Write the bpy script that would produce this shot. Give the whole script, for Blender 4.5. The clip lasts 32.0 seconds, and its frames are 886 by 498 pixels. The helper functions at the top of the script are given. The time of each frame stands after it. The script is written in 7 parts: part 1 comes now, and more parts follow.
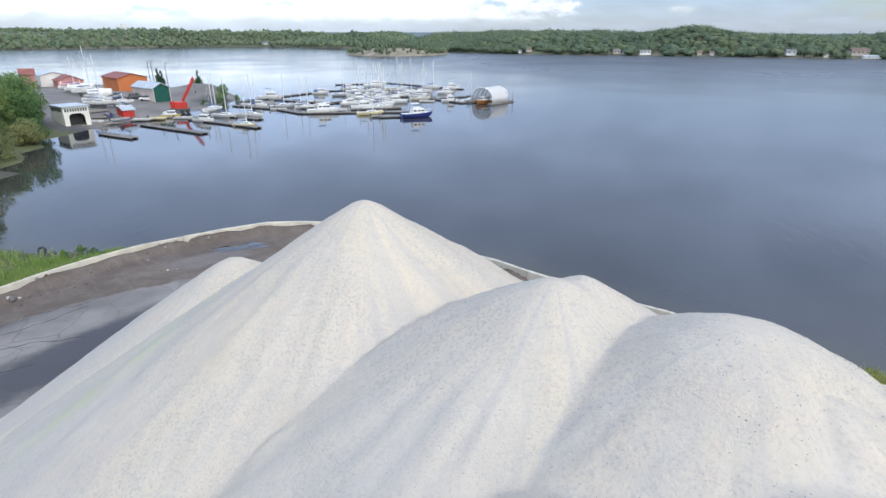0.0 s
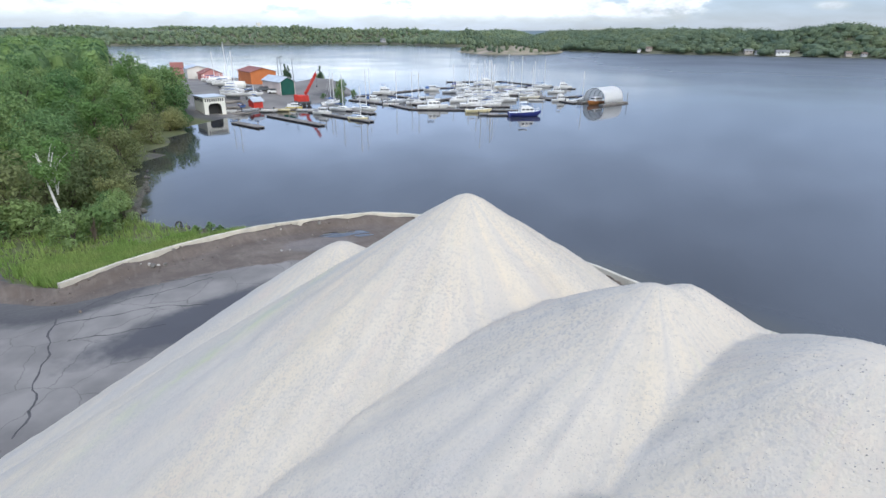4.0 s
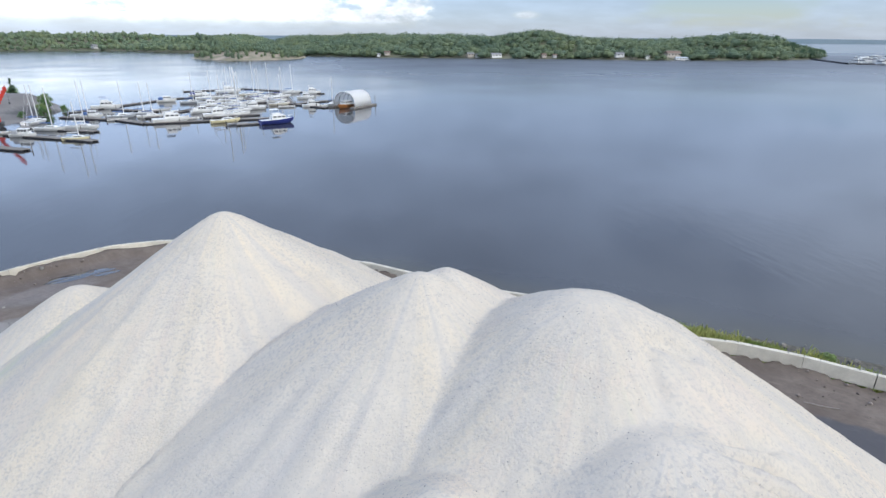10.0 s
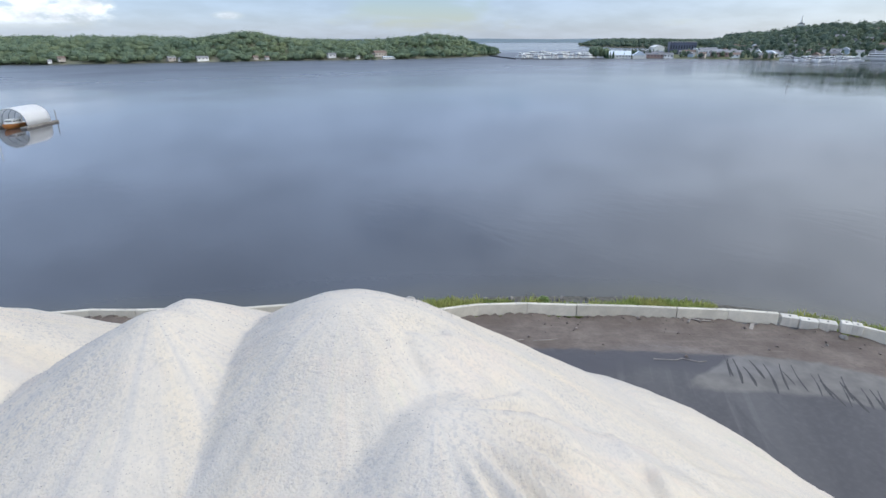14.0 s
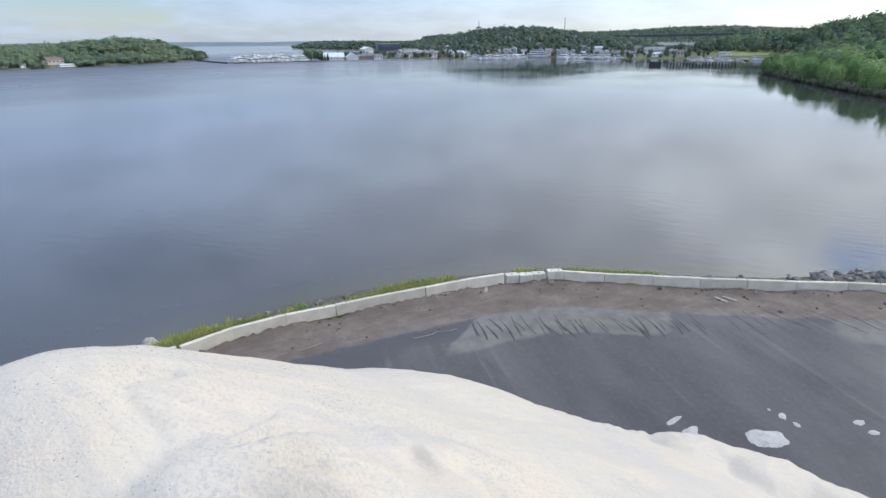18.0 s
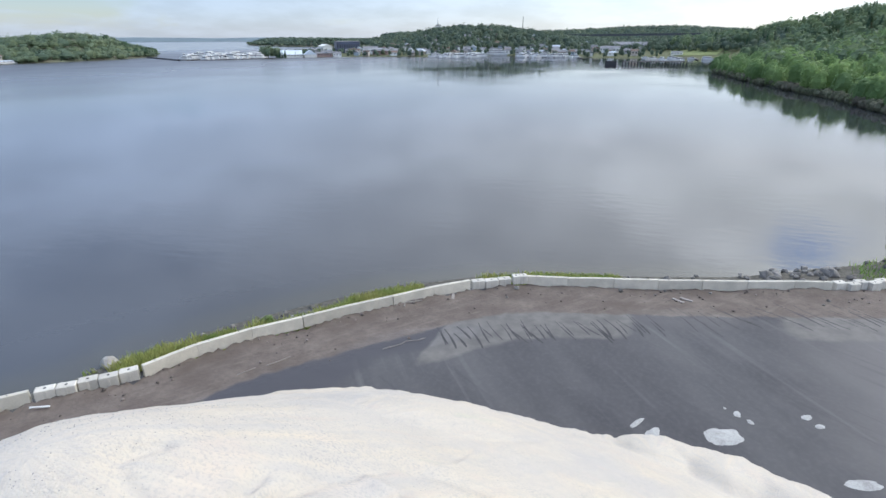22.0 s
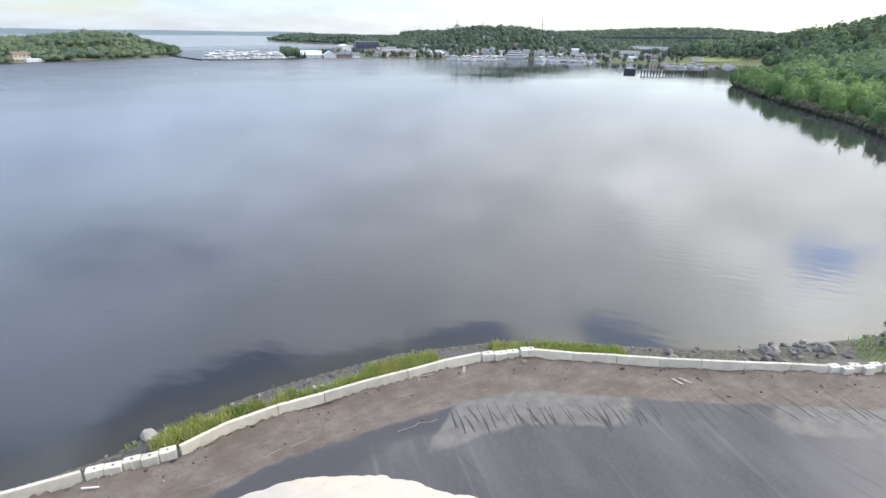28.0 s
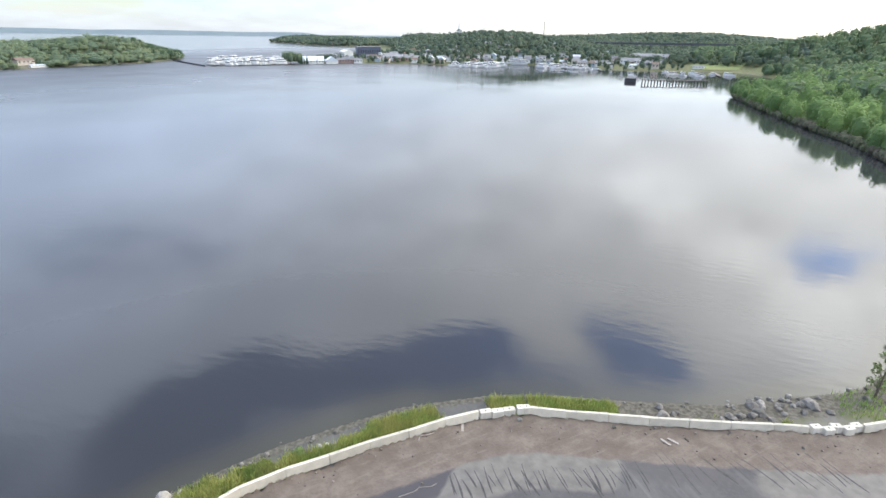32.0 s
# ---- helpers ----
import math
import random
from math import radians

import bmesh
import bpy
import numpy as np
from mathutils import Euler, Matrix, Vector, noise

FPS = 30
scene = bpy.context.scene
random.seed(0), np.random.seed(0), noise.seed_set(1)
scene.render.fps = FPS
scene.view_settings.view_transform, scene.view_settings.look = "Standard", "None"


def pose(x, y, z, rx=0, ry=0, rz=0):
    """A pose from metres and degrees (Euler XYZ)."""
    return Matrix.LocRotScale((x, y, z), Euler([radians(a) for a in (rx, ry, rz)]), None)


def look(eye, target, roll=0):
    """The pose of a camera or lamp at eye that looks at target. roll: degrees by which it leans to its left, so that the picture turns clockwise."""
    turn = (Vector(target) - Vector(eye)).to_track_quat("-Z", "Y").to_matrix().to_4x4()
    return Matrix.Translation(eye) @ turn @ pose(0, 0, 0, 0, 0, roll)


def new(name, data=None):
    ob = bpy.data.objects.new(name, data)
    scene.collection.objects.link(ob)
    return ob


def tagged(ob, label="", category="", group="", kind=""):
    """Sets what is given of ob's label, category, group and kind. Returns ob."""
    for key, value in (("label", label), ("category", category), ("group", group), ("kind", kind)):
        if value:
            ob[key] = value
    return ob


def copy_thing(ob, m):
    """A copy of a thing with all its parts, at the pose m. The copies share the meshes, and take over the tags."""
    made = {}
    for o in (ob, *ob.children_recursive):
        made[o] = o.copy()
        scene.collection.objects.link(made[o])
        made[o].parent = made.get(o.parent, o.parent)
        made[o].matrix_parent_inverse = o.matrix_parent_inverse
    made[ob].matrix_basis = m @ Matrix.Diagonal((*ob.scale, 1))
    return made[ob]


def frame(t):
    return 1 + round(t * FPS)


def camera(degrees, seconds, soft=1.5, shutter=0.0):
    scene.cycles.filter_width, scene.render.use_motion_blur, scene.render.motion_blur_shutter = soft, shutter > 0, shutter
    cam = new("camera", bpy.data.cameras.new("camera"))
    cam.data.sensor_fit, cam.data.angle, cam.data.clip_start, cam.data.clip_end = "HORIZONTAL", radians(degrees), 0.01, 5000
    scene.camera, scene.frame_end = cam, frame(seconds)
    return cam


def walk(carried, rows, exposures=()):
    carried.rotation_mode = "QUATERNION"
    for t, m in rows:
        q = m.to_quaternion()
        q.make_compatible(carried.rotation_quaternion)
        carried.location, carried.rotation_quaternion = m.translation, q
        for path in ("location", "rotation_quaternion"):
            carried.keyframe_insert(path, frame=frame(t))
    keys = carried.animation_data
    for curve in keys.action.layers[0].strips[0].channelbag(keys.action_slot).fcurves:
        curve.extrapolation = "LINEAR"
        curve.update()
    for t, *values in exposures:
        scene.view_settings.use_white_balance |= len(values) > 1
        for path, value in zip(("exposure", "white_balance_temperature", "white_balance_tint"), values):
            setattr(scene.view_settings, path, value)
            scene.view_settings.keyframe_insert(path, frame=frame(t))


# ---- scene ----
cam = camera(79.2, 32.0)
PATH = [
    (0, (0.218, 0.271, 19.778), (0.011, 2.115, 19.031), 0.2),
    (0.5, (0.242, 0.269, 19.772), (-0.013, 2.107, 19.027), 0.2),
    (1, (0.247, 0.269, 19.764), (-0.064, 2.099, 19.017), 0.2),
    (1.5, (0.254, 0.244, 19.774), (-0.103, 2.065, 19.027), 0.2),
    (2, (0.253, 0.23, 19.771), (-0.132, 2.046, 19.025), 0.3),
    (3, (0.231, 0.171, 19.762), (-0.243, 1.964, 19.014), 0.3),
    (3.5, (0.225, 0.144, 19.757), (-0.315, 1.916, 19.001), 0.3),
    (5.5, (0.257, 0.096, 19.73), (-0.32, 1.857, 18.979), 0.3),
    (6, (0.276, 0.139, 19.68), (-0.273, 1.909, 18.927), 0.5),
    (6.5, (0.291, 0.149, 19.651), (-0.173, 1.944, 18.902), 0.4),
    (7, (0.286, 0.096, 19.711), (-0.073, 1.916, 18.963), 0.4),
    (7.5, (0.304, 0.097, 19.74), (0.07, 1.939, 18.995), 0.3),
    (8, (0.312, 0.097, 19.759), (0.181, 1.949, 19.015), 0.4),
    (8.5, (0.329, 0.091, 19.789), (0.278, 1.948, 19.049), 0.4),
    (9, (0.346, 0.079, 19.812), (0.378, 1.938, 19.075), 0.4),
    (10, (0.364, 0.043, 19.813), (0.616, 1.886, 19.079), 0.4),
    (11, (0.365, 0.034, 19.829), (0.88, 1.821, 19.093), 0.2),
    (12, (0.374, 0.006, 19.844), (1.132, 1.707, 19.113), 0.1),
    (13, (0.398, 0.0, 19.853), (1.357, 1.596, 19.123), 0.1),
    (13.5, (0.407, 0.001, 19.877), (1.442, 1.55, 19.148), 0.0),
    (15.5, (0.491, 0.027, 19.893), (1.766, 1.385, 19.166), -0.0),
    (16, (0.48, -0.01, 19.913), (1.845, 1.258, 19.186), -0.0),
    (16.5, (0.521, 0.011, 19.886), (1.97, 1.183, 19.158), -0.1),
    (17, (0.581, 0.005, 19.86), (2.108, 1.073, 19.133), -0.3),
    (18, (0.697, -0.095, 19.862), (2.371, 0.726, 19.138), -0.5),
    (19, (0.708, -0.096, 19.868), (2.447, 0.574, 19.142), -0.5),
    (20, (0.65, -0.043, 19.88), (2.384, 0.639, 19.151), -0.4),
    (21, (0.605, 0.027, 20.185), (2.338, 0.708, 19.454), -0.2),
    (22, (0.617, 0.131, 20.745), (2.343, 0.826, 20.012), -0.1),
    (23, (0.585, 0.105, 21.563), (2.297, 0.832, 20.829), 0.2),
    (24, (0.569, 0.078, 22.468), (2.275, 0.816, 21.73), 0.3),
    (25, (0.634, 0.02, 23.589), (2.341, 0.759, 22.854), 0.3),
    (25.5, (0.663, -0.041, 24.315), (2.37, 0.696, 23.579), 0.3),
    (27.5, (0.542, 0.08, 27.468), (2.246, 0.818, 26.724), 0.6),
    (28, (0.528, 0.154, 28.245), (2.229, 0.894, 27.498), 0.7),
    (29, (0.557, 0.192, 29.825), (2.259, 0.933, 29.079), 0.7),
    (30, (0.54, 0.242, 31.385), (2.243, 0.98, 30.64), 0.9),
    (31, (0.559, 0.191, 32.939), (2.256, 0.938, 32.192), 0.9),
    (32, (0.574, 0.238, 34.444), (2.274, 0.98, 33.699), 1.0),
]
walk(cam, [(t, look(eye, target, roll)) for t, eye, target, roll in PATH],
     [(0, 0.20, 6480, 10), (9, 0.18, 6480, 10), (13, 0.19, 6460, 10), (18, 0.26, 6460, 10), (22, 0.32, 6500, 10), (25, 0.54, 6800, 10), (28, 0.75, 7020, 10), (32, 0.87, 7150, 10)])

# ---- light ----
SUN_EL, SUN_AZ = radians(38), radians(-38)      # azimuth measured from +x towards +y
world = bpy.data.worlds.new("world")
scene.world = world
world.use_nodes = True
wn, wl = world.node_tree.nodes, world.node_tree.links
wn.clear()
w_out = wn.new("ShaderNodeOutputWorld")
w_bg = wn.new("ShaderNodeBackground")
w_sky = wn.new("ShaderNodeTexSky")
w_sky.sky_type, w_sky.sun_disc = "NISHITA", False
w_sky.sun_elevation, w_sky.sun_rotation = SUN_EL, math.pi / 2 - SUN_AZ
w_sky.air_density, w_sky.dust_density, w_sky.ozone_density = 1.1, 0.4, 2.5
w_tc = wn.new("ShaderNodeTexCoord")
w_sep = wn.new("ShaderNodeSeparateXYZ")
wl.new(w_tc.outputs["Generated"], w_sep.inputs[0])


def wmath(op, a, b=None, c=None):
    n = wn.new("ShaderNodeMath")
    n.operation = op
    for i, v in enumerate((a, b, c)):
        if v is None:
            continue
        if isinstance(v, (int, float)):
            n.inputs[i].default_value = v
        else:
            wl.new(v, n.inputs[i])
    return n.outputs[0]


def wramp(v, a, b, lo=0.0, hi=1.0):
    n = wn.new("ShaderNodeMapRange")
    n.interpolation_type = "SMOOTHSTEP"
    for k, q in (("From Min", a), ("From Max", b), ("To Min", lo), ("To Max", hi)):
        n.inputs[k].default_value = q
    wl.new(v, n.inputs["Value"])
    return n.outputs[0]


def wvec(x, y, z):
    n = wn.new("ShaderNodeCombineXYZ")
    for k, q in enumerate((x, y, z)):
        if q is not None:
            wl.new(q, n.inputs[k])
    return n.outputs[0]


def wnoise(vec, scale, detail, rough=0.5, dist=0.0):
    n = wn.new("ShaderNodeTexNoise")
    for k, q in (("Scale", scale), ("Detail", detail), ("Roughness", rough), ("Distortion", dist)):
        n.inputs[k].default_value = q
    wl.new(vec, n.inputs["Vector"])
    return n.outputs["Fac"]


wx, wy = w_sep.outputs["X"], w_sep.outputs["Y"]
wz = wmath("MAXIMUM", w_sep.outputs["Z"], 0.0)
# a broken cloud deck: the direction is laid onto a plane overhead
w_h = wmath("ADD", wz, 0.20)
w_plane = wvec(wmath("DIVIDE", wx, w_h), wmath("DIVIDE", wy, w_h), None)
w_dot = wn.new("ShaderNodeVectorMath")
w_dot.operation = "DOT_PRODUCT"
wl.new(w_tc.outputs["Generated"], w_dot.inputs[0])
w_dot.inputs[1].default_value = (math.cos(SUN_AZ) * math.cos(SUN_EL), math.sin(SUN_AZ) * math.cos(SUN_EL), math.sin(SUN_EL))
w_toward = wmath("MAXIMUM", w_dot.outputs["Value"], 0.0)
w_thick = wmath("ADD", wramp(wz, 0.58, 0.44, -0.045, 0.17), wnoise(w_plane, 1.05, 6.0, 0.48, 0.35))


# bearings on the sky dome, in degrees: the angle round from +x, and the height
w_unit = wn.new("ShaderNodeVectorMath")
w_unit.operation = "NORMALIZE"
wl.new(w_tc.outputs["Generated"], w_unit.inputs[0])
w_usep = wn.new("ShaderNodeSeparateXYZ")
wl.new(w_unit.outputs[0], w_usep.inputs[0])
w_az = wmath("MULTIPLY", wmath("ARCTAN2", w_usep.outputs["Y"], w_usep.outputs["X"]), 180 / math.pi)
w_el = wmath("MULTIPLY", wmath("ARCSINE", w_usep.outputs["Z"]), 180 / math.pi)
w_rag = wmath("ADD", wnoise(w_tc.outputs["Generated"], 9.0, 6.0, 0.62), -0.5)
w_rag2 = wmath("ADD", wnoise(wvec(wx, wy, wmath("MULTIPLY", wz, 2.4)), 4.0, 5.0, 0.6), -0.5)


def wpatch(az, el, ra, re, lean=0.0, rag=1.6, soft=0.9):
    """1 inside a ragged oval of the sky about the bearing az, el."""
    dx = wmath("ADD", w_az, -az)
    dy = wmath("MULTIPLY_ADD", dx, -lean, wmath("ADD", w_el, -el))
    dx, dy = wmath("DIVIDE", dx, ra), wmath("DIVIDE", dy, re)
    r = wmath("SQRT", wmath("ADD", wmath("MULTIPLY", dx, dx), wmath("MULTIPLY", dy, dy)))
    r = wmath("MULTIPLY_ADD", w_rag, rag, wmath("MULTIPLY_ADD", w_rag2, rag * 0.8, r))
    return wramp(r, 1.0 + soft, 1.0 - soft)


# openings of blue in the deck, which the lake mirrors, and the bright bank of cloud beside them
for az_, el_, ra_, re_, lean_, k_ in ((-14.6, 18.0, 6.2, 2.6, 0.1, -0.27), (57.0, 35.5, 10.0, 3.4, 0.22, -0.15), (60.0, 4.0, 15.0, 4.0, 0.0, -0.12), (35.0, 34.0, 13.0, 3.0, 0.08, -0.22), (21.0, 31.2, 6.0, 2.2, 0.05, -0.19), (3.5, 28.4, 8.0, 2.6, -0.22, -0.30)):
    w_thick = wmath("MULTIPLY_ADD", wpatch(az_, el_, ra_, re_, lean_), k_, w_thick)
w_bank = wmath("MAXIMUM", wpatch(-2.5, 17.3, 7.5, 3.2, -0.42, 1.9, 0.6), wmath("MULTIPLY", wpatch(-17.0, 25.0, 8.0, 3.6, -0.5, 1.9, 0.6), 0.9))
w_deck = wramp(wmath("MULTIPLY_ADD", w_toward, 0.06, w_thick), 0.38, 0.56)
# fair-weather cumulus low over the northern horizon, with one small cloud apart
w_heap = wnoise(wvec(wx, wy, wmath("MULTIPLY", wz, 2.3)), 15.0, 9.0, 0.58)
w_band = wmath("MULTIPLY", wramp(w_el, 0.55, 1.7), wramp(w_el, 6.5, 3.2))
w_north = wmath("MULTIPLY", wramp(w_az, 79.0, 90.0), wramp(w_az, 178.0, 150.0))
w_puff = wmath("MULTIPLY", wramp(wmath("MULTIPLY_ADD", w_north, 0.40, w_heap), 0.68, 0.86), w_band)
w_puff = wmath("MAXIMUM", w_puff, wmath("MULTIPLY", wpatch(74.3, 2.1, 1.15, 0.32, 0.0, 0.9, 0.5), 0.8))
w_cover = wmath("MULTIPLY", wmath("MAXIMUM", wmath("MULTIPLY", w_deck, wramp(wz, 0.02, 0.20, 0.66, 1.0)), w_puff), wmath("MULTIPLY_ADD", w_toward, 0.24, 0.76))
w_cover = wmath("MAXIMUM", w_cover, wmath("MULTIPLY", w_puff, 0.95))
# brighter towards the veiled sun, and higher up
w_glow = wmath("MULTIPLY_ADD", wmath("POWER", w_toward, 2.0), 0.62, 1.0)
w_rise = wmath("MULTIPLY", wmath("MULTIPLY_ADD", wmath("MINIMUM", wz, 0.5), 1.31, 0.61), wramp(wz, 0.60, 0.85, 1.0, 1.45))
w_shade = wramp(wnoise(w_plane, 2.4, 6.0, 0.55), 0.32, 0.68, 0.87, 1.10)
w_belly = wramp(wnoise(wvec(wx, wy, wmath("MULTIPLY", wz, 2.0)), 23.0, 7.0, 0.6), 0.34, 0.66, 0.25, 1.05)
w_lit = wmath("MULTIPLY_ADD", wmath("MULTIPLY", w_puff, wmath("MULTIPLY", w_belly, wramp(w_el, 0.5, 2.2, 0.6, 1.0))), 0.70, 1.0)
# broad fields of thinner and thicker cloud
w_field = 1.0
for az_, el_, ra_, re_, k_ in ((118, 6.0, 21, 5.5, 0.66), (74, 18, 14, 8, -0.07), (46, 15, 13, 7, 0.13), (58, 23, 12, 8, 0.14), (72, 2.5, 26, 3.5, -0.07), (2, 5, 38, 6, -0.12), (-16, 23, 9, 5, 0.5)):
    w_field = wmath("MULTIPLY_ADD", wpatch(az_, el_, ra_, re_, 0.0, 0.8, 0.9), k_, w_field)
w_lum = wmath("MULTIPLY", wmath("MULTIPLY", w_glow, w_rise), wmath("MULTIPLY", w_shade, wmath("MULTIPLY", w_field, wmath("MULTIPLY_ADD", w_bank, 0.29, w_lit))))
w_cloud = wn.new("ShaderNodeMix")
w_cloud.data_type = "RGBA"
w_cloud.blend_type = "MULTIPLY"
w_cloud.inputs["Factor"].default_value = 1.0
w_tint = wn.new("ShaderNodeMix")
w_tint.data_type = "RGBA"
w_tint.inputs[6].default_value, w_tint.inputs[7].default_value = (6.30, 7.95, 11.1, 1), (7.95, 8.40, 8.80, 1)
wl.new(wmath("MAXIMUM", wramp(w_dot.outputs["Value"], -0.05, 0.90), wmath("MULTIPLY", w_puff, 0.85)), w_tint.inputs["Factor"])
wl.new(w_tint.outputs[2], w_cloud.inputs[6])
wl.new(w_lum, w_cloud.inputs[7])
w_mix = wn.new("ShaderNodeMix")
w_mix.data_type = "RGBA"
wl.new(w_cover, w_mix.inputs["Factor"])
w_blue = wn.new("ShaderNodeMix")
w_blue.data_type = "RGBA"
w_blue.blend_type = "MULTIPLY"
w_blue.inputs["Factor"].default_value = 1.0
w_blue.inputs[7].default_value = (0.80, 0.88, 1.10, 1)
w_halo = wn.new("ShaderNodeMix")
w_halo.data_type, w_halo.blend_type = "RGBA", "MULTIPLY"
w_halo.inputs["Factor"].default_value = 1.0
wl.new(w_sky.outputs[0], w_halo.inputs[6])
wl.new(wmath("MULTIPLY_ADD", wmath("POWER", w_toward, 3.0), 1.1, 0.92), w_halo.inputs[7])
wl.new(w_halo.outputs[2], w_blue.inputs[6])
wl.new(w_blue.outputs[2], w_mix.inputs[6])
wl.new(w_cloud.outputs[2], w_mix.inputs[7])
wl.new(w_mix.outputs[2], w_bg.inputs["Color"])
w_bg.inputs["Strength"].default_value = 0.12
wl.new(w_bg.outputs[0], w_out.inputs["Surface"])

sun = new("sun", bpy.data.lights.new("sun", "SUN"))
sun.data.energy, sun.data.angle, sun.data.color = 0.9, radians(20), (1.0, 0.94, 0.84)
sun.matrix_world = look((math.cos(SUN_AZ) * math.cos(SUN_EL) * 50, math.sin(SUN_AZ) * math.cos(SUN_EL) * 50, math.sin(SUN_EL) * 50), (0, 0, 0))

# ---- materials ----


def mat(name, c1, c2=None, scale=1.0, rough=0.8, bump=0.0, bscale=None, metal=0.0, spec=0.3, island=0.0, rand=0.0, fine=0.25):
    """A surface with a broad and a fine mottling between two colours, relief, and a random shade per piece."""
    m = bpy.data.materials.new(name)
    m.use_nodes = True
    nt = m.node_tree
    N, L = nt.nodes, nt.links
    b = N["Principled BSDF"]
    b.inputs["Roughness"].default_value, b.inputs["Metallic"].default_value = rough, metal
    b.inputs["Specular IOR Level"].default_value = spec
    c2 = c2 or tuple(v * 0.75 for v in c1)
    geo = N.new("ShaderNodeNewGeometry")

    def tex(s, d):
        n = N.new("ShaderNodeTexNoise")
        n.inputs["Scale"].default_value, n.inputs["Detail"].default_value = s, d
        L.new(geo.outputs["Position"], n.inputs["Vector"])
        return n.outputs["Fac"]

    big, small = tex(scale, 3.0), tex(scale * 9, 3.0)
    f = N.new("ShaderNodeMix")
    f.inputs["Factor"].default_value = fine
    L.new(big, f.inputs[2])
    L.new(small, f.inputs[3])
    r = N.new("ShaderNodeValToRGB")
    r.color_ramp.elements[0].position, r.color_ramp.elements[1].position = 0.35, 0.65
    r.color_ramp.elements[0].color, r.color_ramp.elements[1].color = (*c1, 1), (*c2, 1)
    L.new(f.outputs[0], r.inputs[0])
    col = r.outputs[0]
    if island or rand:
        h = N.new("ShaderNodeHueSaturation")
        mr = N.new("ShaderNodeMapRange")
        src = geo.outputs["Random Per Island"] if island else N.new("ShaderNodeObjectInfo").outputs["Random"]
        amp = island or rand
        mr.inputs["To Min"].default_value, mr.inputs["To Max"].default_value = 1 - amp, 1 + amp
        L.new(src, mr.inputs["Value"])
        L.new(mr.outputs[0], h.inputs["Value"])
        L.new(col, h.inputs["Color"])
        if island and rand:
            mr2, h2 = N.new("ShaderNodeMapRange"), N.new("ShaderNodeHueSaturation")
            mr2.inputs["To Min"].default_value, mr2.inputs["To Max"].default_value = 0.5 - rand * 0.12, 0.5 + rand * 0.12
            oi = N.new("ShaderNodeObjectInfo")
            L.new(oi.outputs["Random"], mr2.inputs["Value"])
            L.new(mr2.outputs[0], h2.inputs["Hue"])
            mr3 = N.new("ShaderNodeMapRange")
            mr3.inputs["To Min"].default_value, mr3.inputs["To Max"].default_value = 1 + rand, 1 - rand
            L.new(oi.outputs["Random"], mr3.inputs["Value"])
            L.new(mr3.outputs[0], h2.inputs["Value"])
            L.new(h.outputs[0], h2.inputs["Color"])
            col = h2.outputs[0]
        else:
            col = h.outputs[0]
    L.new(col, b.inputs["Base Color"])
    if bump:
        bp = N.new("ShaderNodeBump")
        bp.inputs["Strength"].default_value, bp.inputs["Distance"].default_value = bump, 0.05
        L.new(tex(bscale or scale * 12, 4.0), bp.inputs["Height"])
        L.new(bp.outputs[0], b.inputs["Normal"])
    return m


def leaf_mat(name, c1, c2, rand=0.18, leafy=0.28, scale=0.15):
    m = mat(name, c1, c2, scale=scale, rough=0.65, spec=0.15, island=leafy, rand=rand, fine=0.12)
    b = m.node_tree.nodes["Principled BSDF"]
    nt = m.node_tree
    tr, mx = nt.nodes.new("ShaderNodeBsdfTranslucent"), nt.nodes.new("ShaderNodeMixShader")
    nt.links.new(b.inputs["Base Color"].links[0].from_socket, tr.inputs["Color"])
    mx.inputs[0].default_value = 0.42
    nt.links.new(b.outputs[0], mx.inputs[1])
    nt.links.new(tr.outputs[0], mx.inputs[2])
    nt.links.new(mx.outputs[0], nt.nodes["Material Output"].inputs["Surface"])
    return m


M_CONC = mat("concrete", (0.60, 0.555, 0.465), (0.46, 0.427, 0.36), 0.9, 0.85, 0.4, 14, rand=0.10)
M_CONC2 = mat("block_concrete", (0.61, 0.575, 0.50), (0.48, 0.45, 0.395), 1.2, 0.85, 0.4, 14, rand=0.10)
M_HOLE = mat("recess_shadow", (0.05, 0.05, 0.05), None, 3, 0.9)
M_ROCK = mat("shore_rock", (0.25, 0.232, 0.21), (0.10, 0.096, 0.088), 0.9, 0.85, 0.6, 6, rand=0.2)
M_ROCKFAR = mat("island_rock", (0.36, 0.30, 0.24), (0.16, 0.16, 0.10), 0.09, 0.9, 0.5, 0.8)
M_LEAF_A = leaf_mat("leaf_maple", (0.140, 0.232, 0.085), (0.200, 0.300, 0.120), 0.22, 0.20)
M_LEAF_B = leaf_mat("leaf_willow", (0.180, 0.215, 0.090), (0.240, 0.268, 0.120), 0.26, 0.16)
M_LEAF_C = leaf_mat("leaf_birch", (0.145, 0.250, 0.075), (0.20, 0.30, 0.105), 0.2, 0.18)
M_PINE = leaf_mat("pine_needles", (0.065, 0.115, 0.07), (0.095, 0.15, 0.085))


